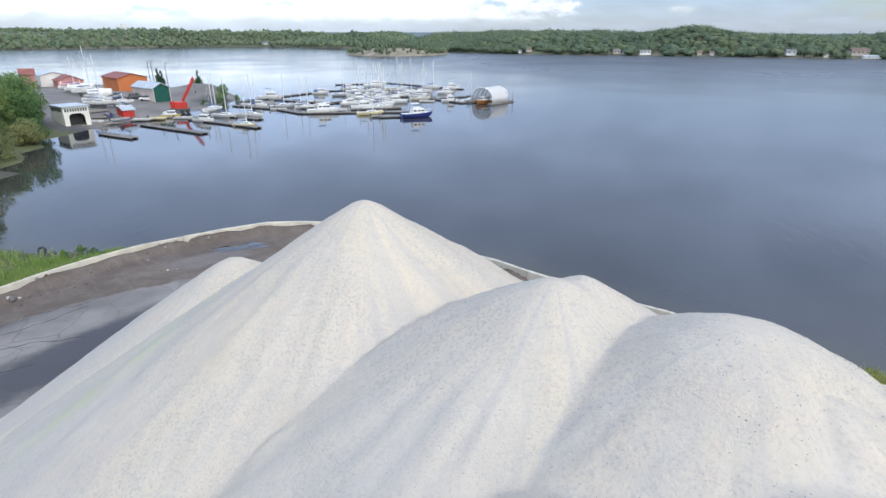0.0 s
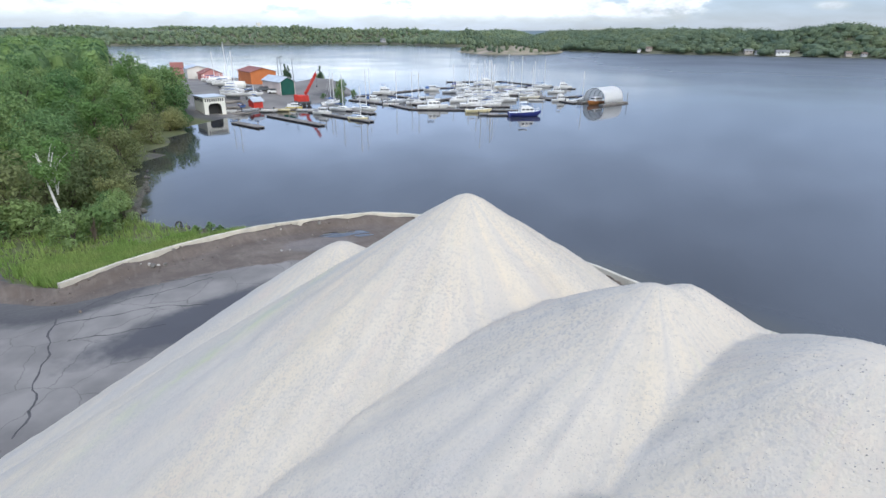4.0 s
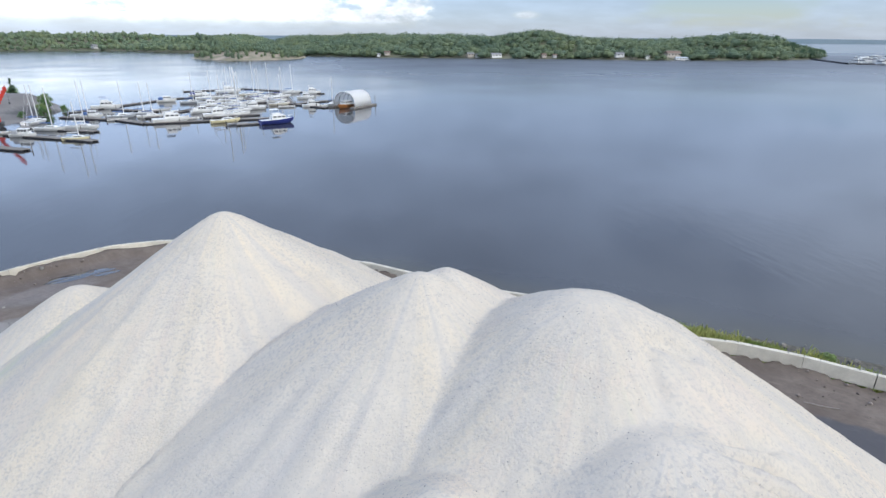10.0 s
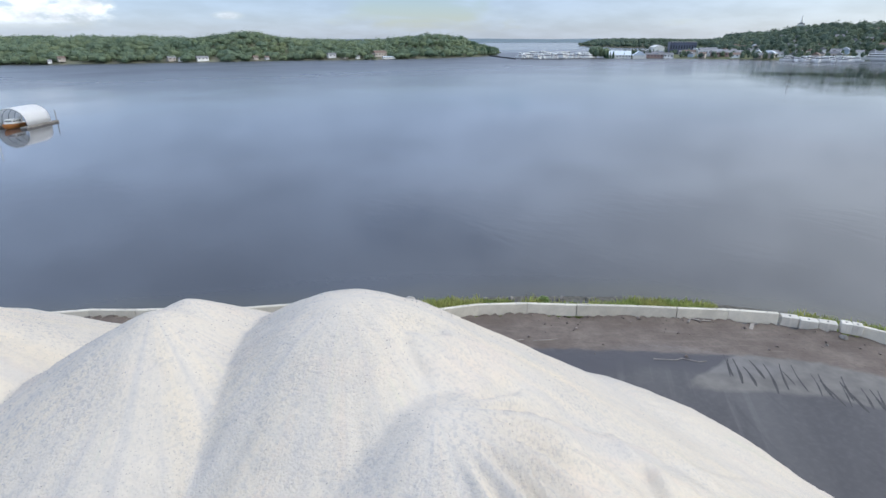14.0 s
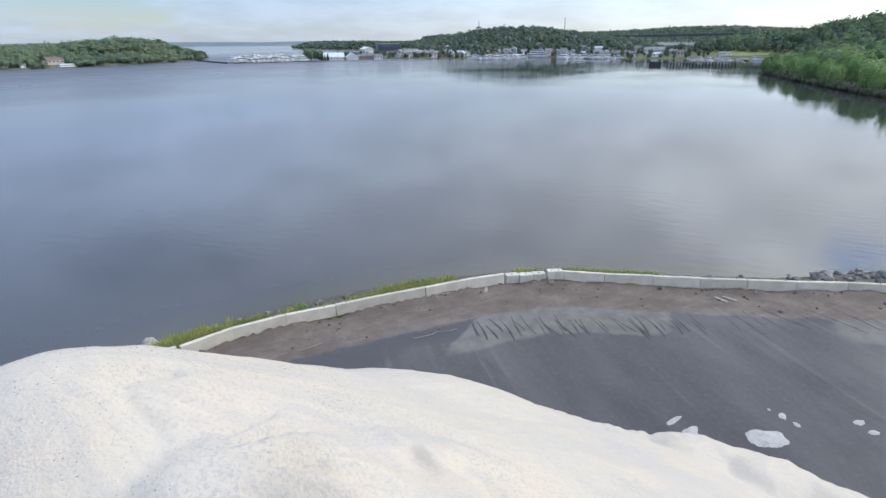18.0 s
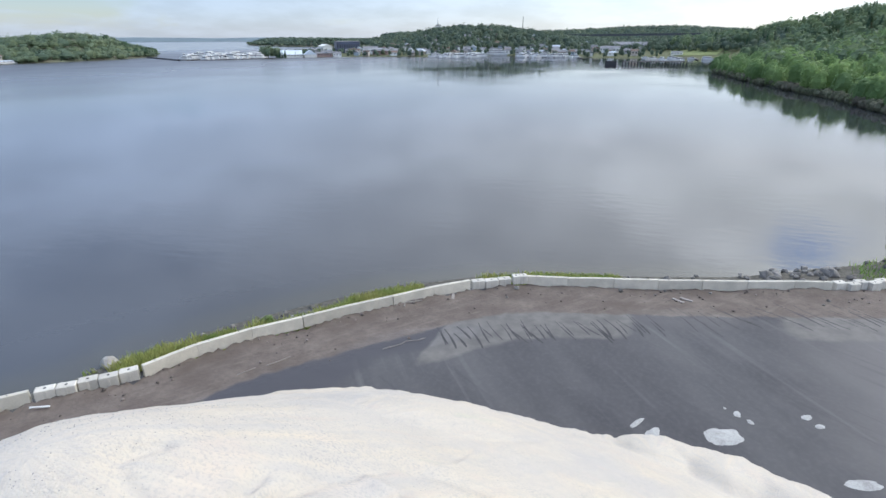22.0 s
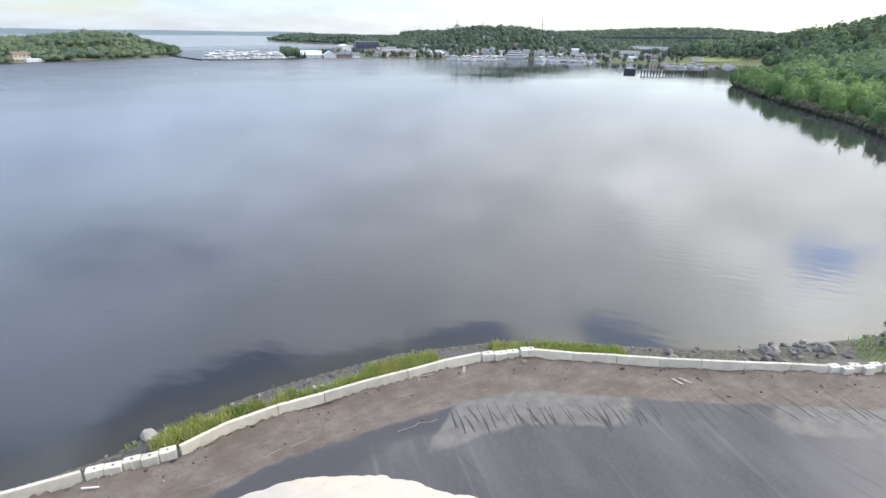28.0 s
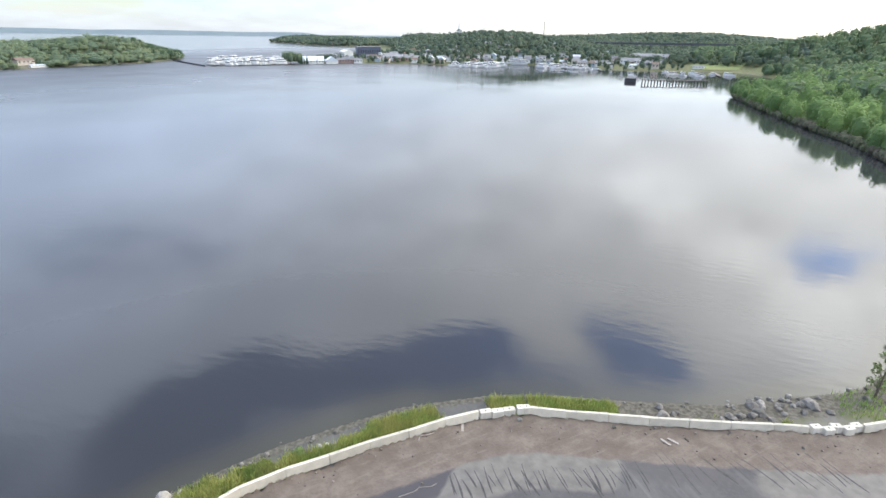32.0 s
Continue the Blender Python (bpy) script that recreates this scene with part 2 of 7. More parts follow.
def wood_mat(name, c1, c2, scale, lo=0.76, hi=1.40):
    """Foliage whose shade changes from one tree to the next."""
    m = leaf_mat(name, c1, c2, 0.0, 0.12, scale)
    nt = m.node_tree
    b = nt.nodes["Principled BSDF"]
    col = b.inputs["Base Color"].links[0].from_socket
    at, tint, mul = nt.nodes.new("ShaderNodeAttribute"), nt.nodes.new("ShaderNodeMix"), nt.nodes.new("ShaderNodeMix")
    at.attribute_name = "tree_shade"
    tint.data_type = mul.data_type = "RGBA"
    tint.inputs[6].default_value, tint.inputs[7].default_value = (lo, lo * 1.08, lo * 1.2, 1), (hi, hi * 0.95, hi * 0.84, 1)
    mul.blend_type = "MULTIPLY"
    mul.inputs["Factor"].default_value = 1.0
    nt.links.new(at.outputs["Fac"], tint.inputs["Factor"])
    nt.links.new(col, mul.inputs[6])
    nt.links.new(tint.outputs[2], mul.inputs[7])
    for k in [l.to_socket for l in nt.links if l.from_socket == col and l.to_socket != mul.inputs[6]]:
        nt.links.new(mul.outputs[2], k)
    return m


M_FOREST = wood_mat("wood_foliage", (0.130, 0.215, 0.082), (0.205, 0.300, 0.125), 0.06)
# paler and greyer than the near wood: distance haze mixed into the leaves
M_FARFOREST = wood_mat("hazed_far_foliage", (0.155, 0.208, 0.132), (0.205, 0.256, 0.158), 0.012, 0.90, 1.14)
M_HILLWOOD = wood_mat("hill_foliage", (0.115, 0.170, 0.096), (0.168, 0.228, 0.126), 0.04, 0.82, 1.30)
M_TOWNWOOD = wood_mat("town_foliage", (0.100, 0.140, 0.102), (0.142, 0.184, 0.128), 0.03, 0.82, 1.22)
# the west woods' haze is put into this lightened green
M_WESTWOOD = wood_mat("hazed_shore_foliage", (0.190, 0.250, 0.150), (0.245, 0.300, 0.190), 0.02, 0.88, 1.15)
# blue-grey base colour carries the haze in front of the horizon hills
M_BACKDROP = mat("hazed_hills", (0.125, 0.168, 0.190), (0.150, 0.195, 0.213), 0.01, 0.95)
M_BARK = mat("bark", (0.14, 0.11, 0.085), (0.08, 0.065, 0.05), 3, 0.9, 0.5, 20)
M_BIRCH = mat("birch_bark", (0.78, 0.76, 0.72), (0.52, 0.50, 0.46), 2, 0.8, 0.3, 10)
M_GRASS = leaf_mat("grass_blades", (0.215, 0.330, 0.085), (0.32, 0.39, 0.13), 0.1, 0.25, 0.35)
M_REED = leaf_mat("bank_grass_blades", (0.36, 0.36, 0.13), (0.24, 0.32, 0.095), 0.1, 0.25, 0.5)
M_HULLGREY = mat("grey_gelcoat", (0.42, 0.44, 0.47), (0.36, 0.38, 0.41), 0.5, 0.35, spec=0.5)
M_HULLCREAM = mat("cream_gelcoat", (0.68, 0.64, 0.54), (0.60, 0.56, 0.47), 0.5, 0.35, spec=0.5)
M_WHITE = mat("white_gelcoat", (0.76, 0.76, 0.745), (0.62, 0.62, 0.61), 0.5, 0.3, spec=0.5)
M_WHITE2 = mat("white_paint", (0.78, 0.77, 0.72), (0.66, 0.65, 0.60), 0.4, 0.6)
M_CREAM = mat("cream_gelcoat", (0.78, 0.70, 0.45), (0.70, 0.62, 0.38), 0.5, 0.35, spec=0.5)
M_NAVY = mat("navy_hull", (0.03, 0.045, 0.22), (0.025, 0.035, 0.16), 0.5, 0.3, spec=0.5)
M_BLUETARP = mat("blue_canvas", (0.09, 0.17, 0.36), (0.07, 0.12, 0.27), 1.5, 0.8, 0.4, 8)
M_GREYTARP = mat("grey_canvas", (0.36, 0.37, 0.40), (0.28, 0.29, 0.31), 1.5, 0.8, 0.4, 8)
M_YELLOW = mat("yellow_hull", (0.62, 0.50, 0.14), (0.5, 0.4, 0.1), 0.6, 0.4)
M_DARKGLASS = mat("dark_window", (0.03, 0.035, 0.045), (0.05, 0.055, 0.06), 1, 0.12, spec=0.6)
M_ALU = mat("aluminium_spar", (0.78, 0.78, 0.77), (0.68, 0.68, 0.68), 2, 0.4, metal=0.15)
M_TEAK = mat("varnished_wood", (0.34, 0.15, 0.05), (0.24, 0.10, 0.035), 1.5, 0.4)
M_DOCK = mat("weathered_planks", (0.24, 0.22, 0.20), (0.15, 0.14, 0.13), 0.9, 0.9, 0.4, 10, rand=0.12)
M_FLOAT = mat("float_black", (0.05, 0.05, 0.055), None, 1, 0.7)
M_ORANGE = mat("orange_cladding", (0.58, 0.19, 0.065), (0.48, 0.15, 0.05), 0.25, 0.65)
M_ORANGE2 = mat("salmon_cladding", (0.68, 0.30, 0.17), (0.60, 0.25, 0.14), 0.25, 0.7)
M_MAROON = mat("maroon_roofing", (0.30, 0.12, 0.10), (0.22, 0.085, 0.075), 0.4, 0.7)
M_PINK = mat("pink_barn", (0.56, 0.27, 0.25), (0.48, 0.21, 0.20), 0.4, 0.75)
M_GREEN = mat("green_doors", (0.015, 0.10, 0.075), (0.012, 0.075, 0.06), 0.5, 0.5)
M_TIN = mat("tin_roof", (0.52, 0.56, 0.60), (0.42, 0.46, 0.50), 0.5, 0.45, metal=0.2)
M_PALE = mat("pale_siding", (0.66, 0.56, 0.52), (0.56, 0.47, 0.43), 0.4, 0.75)
M_RED = mat("red_crane_paint", (0.55, 0.045, 0.03), (0.42, 0.04, 0.03), 0.8, 0.5)
M_ROOFDARK = mat("dark_shingles", (0.15, 0.155, 0.165), (0.20, 0.20, 0.21), 0.8, 0.85, 0.3, 6)
M_TARPWHITE = mat("white_tarpaulin", (0.88, 0.88, 0.88), (0.80, 0.80, 0.81), 0.5, 0.6, 0.2, 3)
_tn = M_TARPWHITE.node_tree
_tr, _mx = _tn.nodes.new("ShaderNodeBsdfTranslucent"), _tn.nodes.new("ShaderNodeMixShader")
_tr.inputs["Color"].default_value = (0.95, 0.95, 0.93, 1)
_mx.inputs[0].default_value = 0.55
_tn.links.new(_tn.nodes["Principled BSDF"].outputs[0], _mx.inputs[1])
_tn.links.new(_tr.outputs[0], _mx.inputs[2])
_tn.links.new(_mx.outputs[0], _tn.nodes["Material Output"].inputs["Surface"])
M_BRICK = mat("town_brick", (0.36, 0.16, 0.12), (0.28, 0.12, 0.09), 0.2, 0.85)
M_SIDING = mat("house_siding", (0.62, 0.60, 0.56), (0.50, 0.48, 0.45), 0.05, 0.8, rand=0.3)
M_STEEL = mat("dark_steel", (0.10, 0.11, 0.12), (0.07, 0.075, 0.08), 0.3, 0.6)
M_WOODGREY = mat("driftwood", (0.34, 0.31, 0.28), (0.26, 0.235, 0.21), 3, 0.85)
M_SALT2 = mat("spilt_salt", (0.47, 0.465, 0.44), (0.27, 0.262, 0.25), 1.6, 0.9, 0.5, 10, fine=0.45)
M_MARK = mat("tyre_rubber_marks", (0.050, 0.049, 0.050), (0.075, 0.073, 0.072), 2.5, 0.9)
M_TAR = mat("tar_seam", (0.052, 0.050, 0.052), (0.085, 0.082, 0.084), 1.2, 0.8)
M_WET = mat("puddle_water", (0.035, 0.035, 0.04), None, 1, 0.03, spec=0.5)
M_LAWN = mat("lawn", (0.17, 0.205, 0.08), (0.21, 0.235, 0.10), 0.05, 0.9)

# ---- mesh helpers ----
R = random.Random(7)
G = np.random.default_rng(11)


def mesh_np(name, verts, faces):
    """A mesh from arrays of points and of quads (or triangles)."""
    verts, faces = np.asarray(verts, np.float32), np.asarray(faces, np.int32)
    me = bpy.data.meshes.new(name)
    k = faces.shape[1]
    me.vertices.add(len(verts))
    me.vertices.foreach_set("co", verts.ravel())
    me.loops.add(faces.size)
    me.loops.foreach_set("vertex_index", faces.ravel())
    me.polygons.add(len(faces))
    me.polygons.foreach_set("loop_start", np.arange(0, faces.size, k, dtype=np.int32))
    me.polygons.foreach_set("loop_total", np.full(len(faces), k, np.int32))
    me.update(calc_edges=True)
    return me


def smooth_mesh(me):
    me.polygons.foreach_set("use_smooth", np.ones(len(me.polygons), bool))
    return me


def from_bm(name, bm, material, smooth=False):
    me = bpy.data.meshes.new(name)
    bm.to_mesh(me)
    bm.free()
    me.materials.append(material)
    if smooth:
        smooth_mesh(me)
    return me


def part(name, bm, material, parent, label="", smooth=False):
    ob = new(name, from_bm(name, bm, material, smooth))
    ob.parent = parent
    if label:
        tagged(ob, label)
    return ob


def thing(name, m, label, category, group="", kind=""):
    ob = new(name)
    ob.matrix_basis = m
    ob.empty_display_size = 0.3
    return tagged(ob, label, category, group, kind)


def box(bm, c, s, rz=0.0, taper=1.0, bevel=0.0):
    """A box with centre c and sizes s, turned by rz degrees, its top scaled by taper."""
    r = bmesh.ops.create_cube(bm, size=1.0)
    vs = r["verts"]
    for v in vs:
        k = taper if v.co.z > 0 else 1.0
        v.co = Vector((v.co.x * s[0] * k, v.co.y * s[1] * k, v.co.z * s[2]))
    if bevel:
        es = list({e for v in vs for e in v.link_edges})
        out = bmesh.ops.bevel(bm, geom=es, offset=bevel, segments=1, affect="EDGES")
        vs = list({v for f in out["faces"] for v in f.verts} | {v for v in vs if v.is_valid})
    bmesh.ops.transform(bm, matrix=pose(c[0], c[1], c[2], 0, 0, rz), verts=vs)
    return bm


def rod(bm, a, b, r0, r1=None, n=6):
    a, b = Vector(a), Vector(b)
    d = b - a
    if d.length < 1e-6:
        return bm
    m = Matrix.Translation((a + b) / 2) @ d.to_track_quat("Z", "Y").to_matrix().to_4x4()
    bmesh.ops.create_cone(bm, cap_ends=True, segments=n, radius1=r0, radius2=r1 if r1 is not None else r0, depth=d.length, matrix=m)
    return bm


def nb():
    return bmesh.new()


def loft(bm, rings, close=True):
    """Skins a row of rings of points, all of one length."""
    vs = [[bm.verts.new(p) for p in ring] for ring in rings]
    n = len(rings[0])
    for a, b in zip(vs, vs[1:]):
        for i in range(n if close else n - 1):
            bm.faces.new((a[i], a[(i + 1) % n], b[(i + 1) % n], b[i]))
    return vs


# ---- plan ----
def smooth01(v):
    v = np.clip(v, 0, 1)
    return v * v * (3 - 2 * v)


def signed(px, py, poly):
    """How far points lie inside a polygon (negative: outside)."""
    poly = np.asarray(poly, float)
    a, b = poly, np.roll(poly, -1, 0)
    best = np.full(px.shape, 1e18)
    inside = np.zeros(px.shape, bool)
    for (ax, ay), (bx, by) in zip(a, b):
        dx, dy = bx - ax, by - ay
        t = np.clip(((px - ax) * dx + (py - ay) * dy) / (dx * dx + dy * dy + 1e-12), 0, 1)
        best = np.minimum(best, (px - ax - t * dx) ** 2 + (py - ay - t * dy) ** 2)
        cross = (ay > py) != (by > py)
        with np.errstate(divide="ignore", invalid="ignore"):
            xi = ax + (py - ay) * dx / (dy if dy else 1e-12)
        inside ^= cross & (px < xi)
    return np.where(inside, 1, -1) * np.sqrt(best)


def vnoise(x, y, scale, seed=0):
    """Smooth value noise in -1..1 on a plane."""
    x, y = np.asarray(x) * scale + seed * 17.3, np.asarray(y) * scale - seed * 9.1
    xi, yi = np.floor(x).astype(np.int64), np.floor(y).astype(np.int64)
    fx, fy = smooth01(x - xi), smooth01(y - yi)

    def h(i, j):
        n = (i * 374761393 + j * 668265263 + seed * 1442695041) & 0xFFFFFFFF
        n = ((n ^ (n >> 13)) * 1274126177) & 0xFFFFFFFF
        return ((n ^ (n >> 16)) & 0xFFFF) / 32767.5 - 1

    return (h(xi, yi) * (1 - fx) + h(xi + 1, yi) * fx) * (1 - fy) + (h(xi, yi + 1) * (1 - fx) + h(xi + 1, yi + 1) * fx) * fy


def fbm(x, y, scale, n=4, seed=0):
    return sum(vnoise(x, y, scale * 2 ** k, seed + k) / 2 ** k for k in range(n)) / 1.8


# the quay wall, from its open end round the pad
WALL_L = [(-38.8, 26.2), (-37.7, 31.0), (-36.3, 35.1), (-34.6, 38.6), (-32.4, 41.9), (-29.6, 44.7), (-26.6, 47.4), (-23.6, 49.5),
          (-20.1, 50.4), (-16.5, 50.4), (-12.9, 49.3), (-9.6, 47.6), (-6.4, 45.9), (-3.2, 44.2), (-0.1, 42.7), (2.7, 40.7), (5.8, 38.6), (8.9, 36.5), (12.2, 34.8), (15.6, 32.0)]
WALL_M = [(19.9, 28.1), (23.1, 26.9), (26.1, 24.9), (28.85, 22.6), (31.7, 20.4), (34.3, 18.0), (37.1, 15.7), (39.4, 13.3)]
WALL_R = [(42.0, 9.05), (42.95, 5.75), (44.15, 2.1), (45.3, -1.4), (46.5, -4.8), (47.8, -8.3), (49.2, -11.9), (50.2, -14.8)]
WALL_E = [(52.6, -19.5), (55.5, -23.5), (58.5, -28)]
PAD = WALL_L + WALL_M + WALL_R + WALL_E + [(62, -60), (-62, -60), (-62, 33), (-50, 28), (-43, 25.4)]
SHORE = [(79, -29.5), (67, -25), (61.5, -21), (58.0, -15.5), (54.5, -10.5), (52.7, -7.5), (50.4, -1.5), (49.0, 2.6), (46.8, 9.0), (44.2, 14.2), (41.2, 18.2),
         (38.7, 21.4), (35.3, 24.2), (31.8, 26.9), (29.5, 28.6), (26.5, 30.4), (23.6, 31.9), (21.2, 33.2), (18.6, 33.6), (14.5, 36.3), (10, 39.2), (5, 42.9), (0, 46.2),
         (-8, 50.3), (-15, 53.5), (-21, 53.6), (-27, 50.6), (-33, 46.3), (-39, 43.6), (-43.8, 43.1), (-49.3, 44), (-53.7, 48.7), (-59, 55), (-66, 62.7), (-75, 76.7),
         (-84, 94), (-87.5, 100), (-86.5, 107), (-88.8, 118.7), (-82.6, 124.5), (-82.4, 136.8), (-78.5, 148), (-83.3, 166), (-98.7, 186.7), (-112, 193.5),
         (-150, 211), (-205, 221), (-277, 262), (-353, 325), (-494, 445), (-620, 545), (-900, 600), (-900, -420), (1750, -420), (1750, 880), (1250, 760), (900, 520), (620, 452),
         (536, 424), (517, 408), (545, 390), (580, 366), (604, 330), (610, 288), (606, 255), (640, 222), (690, 200), (690, 165), (660, 130), (650, 80), (668, 20), (684, -50),
         (560, -78), (440, -50), (398, -25), (324, -36), (274, -46), (236, -55), (205, -58), (181, -61), (150, -70), (105, -70), (82, -48)]
HILLS = [(690, -222, 222, 40), (893, 300, 172, 27), (1480, 40, 420, 34), (1300, 800, 330, 24), (420, -190, 130, 14), (-420, 60, 200, 10), (-180, 20, 90, 5), (1150, 430, 220, 14)]
ROCKHILL = (-97, 174, 14, 4.2)


def land_z(x, y):
    """Height of the mainland and the pad."""
    sd, sw = signed(x, y, SHORE), signed(x, y, PAD)
    pad = 1.02 + 0.36 * smooth01(sw / 9) + 0.04 * fbm(x, y, 0.5, 3, 3)
    pad = pad + 0.42 * smooth01(1 - np.abs(sw - 0.45) / 1.1) * np.clip(fbm(x, y, 0.45, 4, 9) + 0.35, 0, 1)
    pad = pad + 0.05 * fbm(x, y, 1.6, 3, 19) * smooth01((5.0 - sw) / 2)
    pad = pad + 0.36 * smooth01(1.15 - np.maximum(sw, 0) / 1.7) * smooth01((6 - x) / 8) * np.where(y > 20, 1, 0)
    bank = np.where(sw < 0, sd / (np.maximum(sd, 0) + np.maximum(-sw, 0) + 1e-3), 1.0)
    near = np.where(sd > 0, np.maximum(0.42 * np.clip(bank, 0, 1), 1.2 * smooth01((sd - 3) / 14)) + 0.10 * fbm(x, y, 0.9, 3, 5) * smooth01(sd / 2), np.maximum(sd * 0.3, -1.5))
    z = np.where(sw > 0, pad, near)
    far = np.zeros_like(z)
    for cx, cy, r, h in HILLS:
        far += h * np.exp(-((x - cx) ** 2 + (y - cy) ** 2) / (2 * (r * 0.62) ** 2))
    far *= smooth01((sd - 8) / 120)
    far += 1.6 * smooth01((sd - 5) / 40) * (0.7 + 0.6 * fbm(x, y, 0.012, 3, 2))
    cx, cy, r, h = ROCKHILL
    far += h * np.exp(-((x - cx) ** 2 + (y - cy) ** 2) / (2 * (r * 0.6) ** 2)) * smooth01(sd / 6)
    return np.where((sw > 0) | (sd < 0), z, z + far * smooth01(-sw / 20)), sd, sw


def ground_z(x, y):
    return float(land_z(np.array([float(x)]), np.array([float(y)]))[0][0])


# ---- ground ----
def node_mix(N, L, fac, a, b):
    n = N.new("ShaderNodeMix")
    n.data_type = "RGBA"
    for v, i in ((fac, 0), (a, 6), (b, 7)):
        if isinstance(v, tuple):
            n.inputs[i].default_value = (*v, 1)
        elif isinstance(v, (int, float)):
            n.inputs[i].default_value = v
        else:
            L.new(v, n.inputs[i])
    return n.outputs[2]


DRAG = radians(40)      # way of the long drag marks on the yard


def ground_material():
    m = bpy.data.materials.new("ground_surface")
    m.use_nodes = True
    N, L = m.node_tree.nodes, m.node_tree.links
    b = N["Principled BSDF"]
    geo = N.new("ShaderNodeNewGeometry")

    def tex(s, d, stretch=None):
        n = N.new("ShaderNodeTexNoise")
        n.inputs["Scale"].default_value, n.inputs["Detail"].default_value = s, d
        if stretch:
            mp = N.new("ShaderNodeMapping")
            mp.inputs["Rotation"].default_value = (0, 0, stretch[0])
            mp.vector_type = "TEXTURE"
            mp.inputs["Scale"].default_value = (1 / stretch[1], 1 / stretch[2], 1)
            L.new(geo.outputs["Position"], mp.inputs["Vector"])
            L.new(mp.outputs[0], n.inputs["Vector"])
        else:
            L.new(geo.outputs["Position"], n.inputs["Vector"])
        return n.outputs["Fac"]

    def ramp(v, a, c):
        n = N.new("ShaderNodeMapRange")
        n.inputs["From Min"].default_value, n.inputs["From Max"].default_value = a, c
        L.new(v, n.inputs["Value"])
        return n.outputs[0]

    def att(name):
        n = N.new("ShaderNodeAttribute")
        n.attribute_name = name
        return n.outputs["Fac"]

    def mul(a, c):
        n = N.new("ShaderNodeMath")
        n.operation = "MULTIPLY"
        L.new(a, n.inputs[0])
        if isinstance(c, (int, float)):
            n.inputs[1].default_value = c
        else:
            L.new(c, n.inputs[1])
        return n.outputs[0]

    def edge(mask, width=0.25, s=1.3, amp=0.7):
        n = N.new("ShaderNodeMath")
        n.operation = "MULTIPLY_ADD"
        L.new(tex(s, 5), n.inputs[0])
        n.inputs[1].default_value = amp
        L.new(mask, n.inputs[2])
        return ramp(n.outputs[0], 0.5 + amp / 2 - width, 0.5 + amp / 2 + width)

    asphalt = node_mix(N, L, ramp(tex(0.22, 4, (DRAG, 0.35, 1.0)), 0.38, 0.64), (0.063, 0.061, 0.065), (0.099, 0.096, 0.097))
    asphalt = node_mix(N, L, mul(ramp(tex(3.5, 4), 0.45, 0.75), 0.12), asphalt, (0.19, 0.185, 0.18))
    asphalt = node_mix(N, L, mul(edge(att("pale"), 0.45, 0.25, 0.6), 0.75), asphalt, (0.170, 0.159, 0.152))
    asphalt = node_mix(N, L, mul(ramp(tex(0.55, 6, (DRAG, 0.10, 2.6)), 0.58, 0.76), 0.30), asphalt, (0.21, 0.205, 0.20))
    asphalt = node_mix(N, L, mul(ramp(tex(0.8, 5, (DRAG + 0.35, 0.14, 2.4)), 0.60, 0.72), 0.30), asphalt, (0.055, 0.054, 0.058))
    dirt = node_mix(N, L, ramp(tex(0.35, 5), 0.35, 0.65), (0.117, 0.092, 0.076), (0.174, 0.142, 0.120))
    dirt = node_mix(N, L, mul(ramp(tex(3.2, 5), 0.42, 0.66), 0.45), dirt, (0.100, 0.082, 0.070))
    dirt = node_mix(N, L, mul(ramp(tex(0.75, 6), 0.46, 0.66), 0.45), dirt, (0.092, 0.072, 0.058))
    dirt = node_mix(N, L, mul(ramp(tex(0.9, 6, (radians(-37), 0.4, 2.2)), 0.55, 0.68), 0.32), dirt, (0.206, 0.176, 0.152))
    dust = node_mix(N, L, ramp(tex(1.1, 5), 0.35, 0.65), (0.195, 0.181, 0.164), (0.140, 0.131, 0.120))
    grass = node_mix(N, L, ramp(tex(0.3, 5), 0.35, 0.65), (0.085, 0.10, 0.042), (0.135, 0.140, 0.068))
    gravel = node_mix(N, L, ramp(tex(0.12, 5), 0.35, 0.65), (0.155, 0.145, 0.138), (0.225, 0.212, 0.20))
    stones = node_mix(N, L, ramp(tex(2.5, 5), 0.4, 0.62), (0.060, 0.055, 0.043), (0.125, 0.115, 0.095))
    old = node_mix(N, L, ramp(tex(0.3, 5), 0.36, 0.64), (0.158, 0.148, 0.142), (0.240, 0.225, 0.212))
    cr = N.new("ShaderNodeTexVoronoi")
    cr.feature = "DISTANCE_TO_EDGE"
    cr.inputs["Scale"].default_value = 0.30
    wv = N.new("ShaderNodeVectorMath")
    wv.operation = "MULTIPLY_ADD"
    nz = N.new("ShaderNodeTexNoise")
    nz.inputs["Scale"].default_value, nz.inputs["Detail"].default_value = 0.8, 3
    L.new(geo.outputs["Position"], nz.inputs["Vector"])
    L.new(nz.outputs["Color"], wv.inputs[0])
    wv.inputs[1].default_value = (1.0, 1.0, 0)
    L.new(geo.outputs["Position"], wv.inputs[2])
    L.new(wv.outputs[0], cr.inputs["Vector"])
    old = node_mix(N, L, mul(ramp(cr.outputs["Distance"], 0.012, 0.0), 0.55), old, (0.07, 0.065, 0.062))
    col = node_mix(N, L, edge(att("old")), asphalt, old)
    col = node_mix(N, L, edge(att("wet")), col, (0.060, 0.056, 0.060))
    col = node_mix(N, L, mul(edge(att("dust"), 0.12, 0.9, 0.4), 0.75), col, dust)
    col = node_mix(N, L, edge(att("soil"), 0.05, 1.0, 0.28), col, dirt)
    col = node_mix(N, L, edge(att("bank")), col, stones)
    col = node_mix(N, L, edge(att("grass")), col, grass)
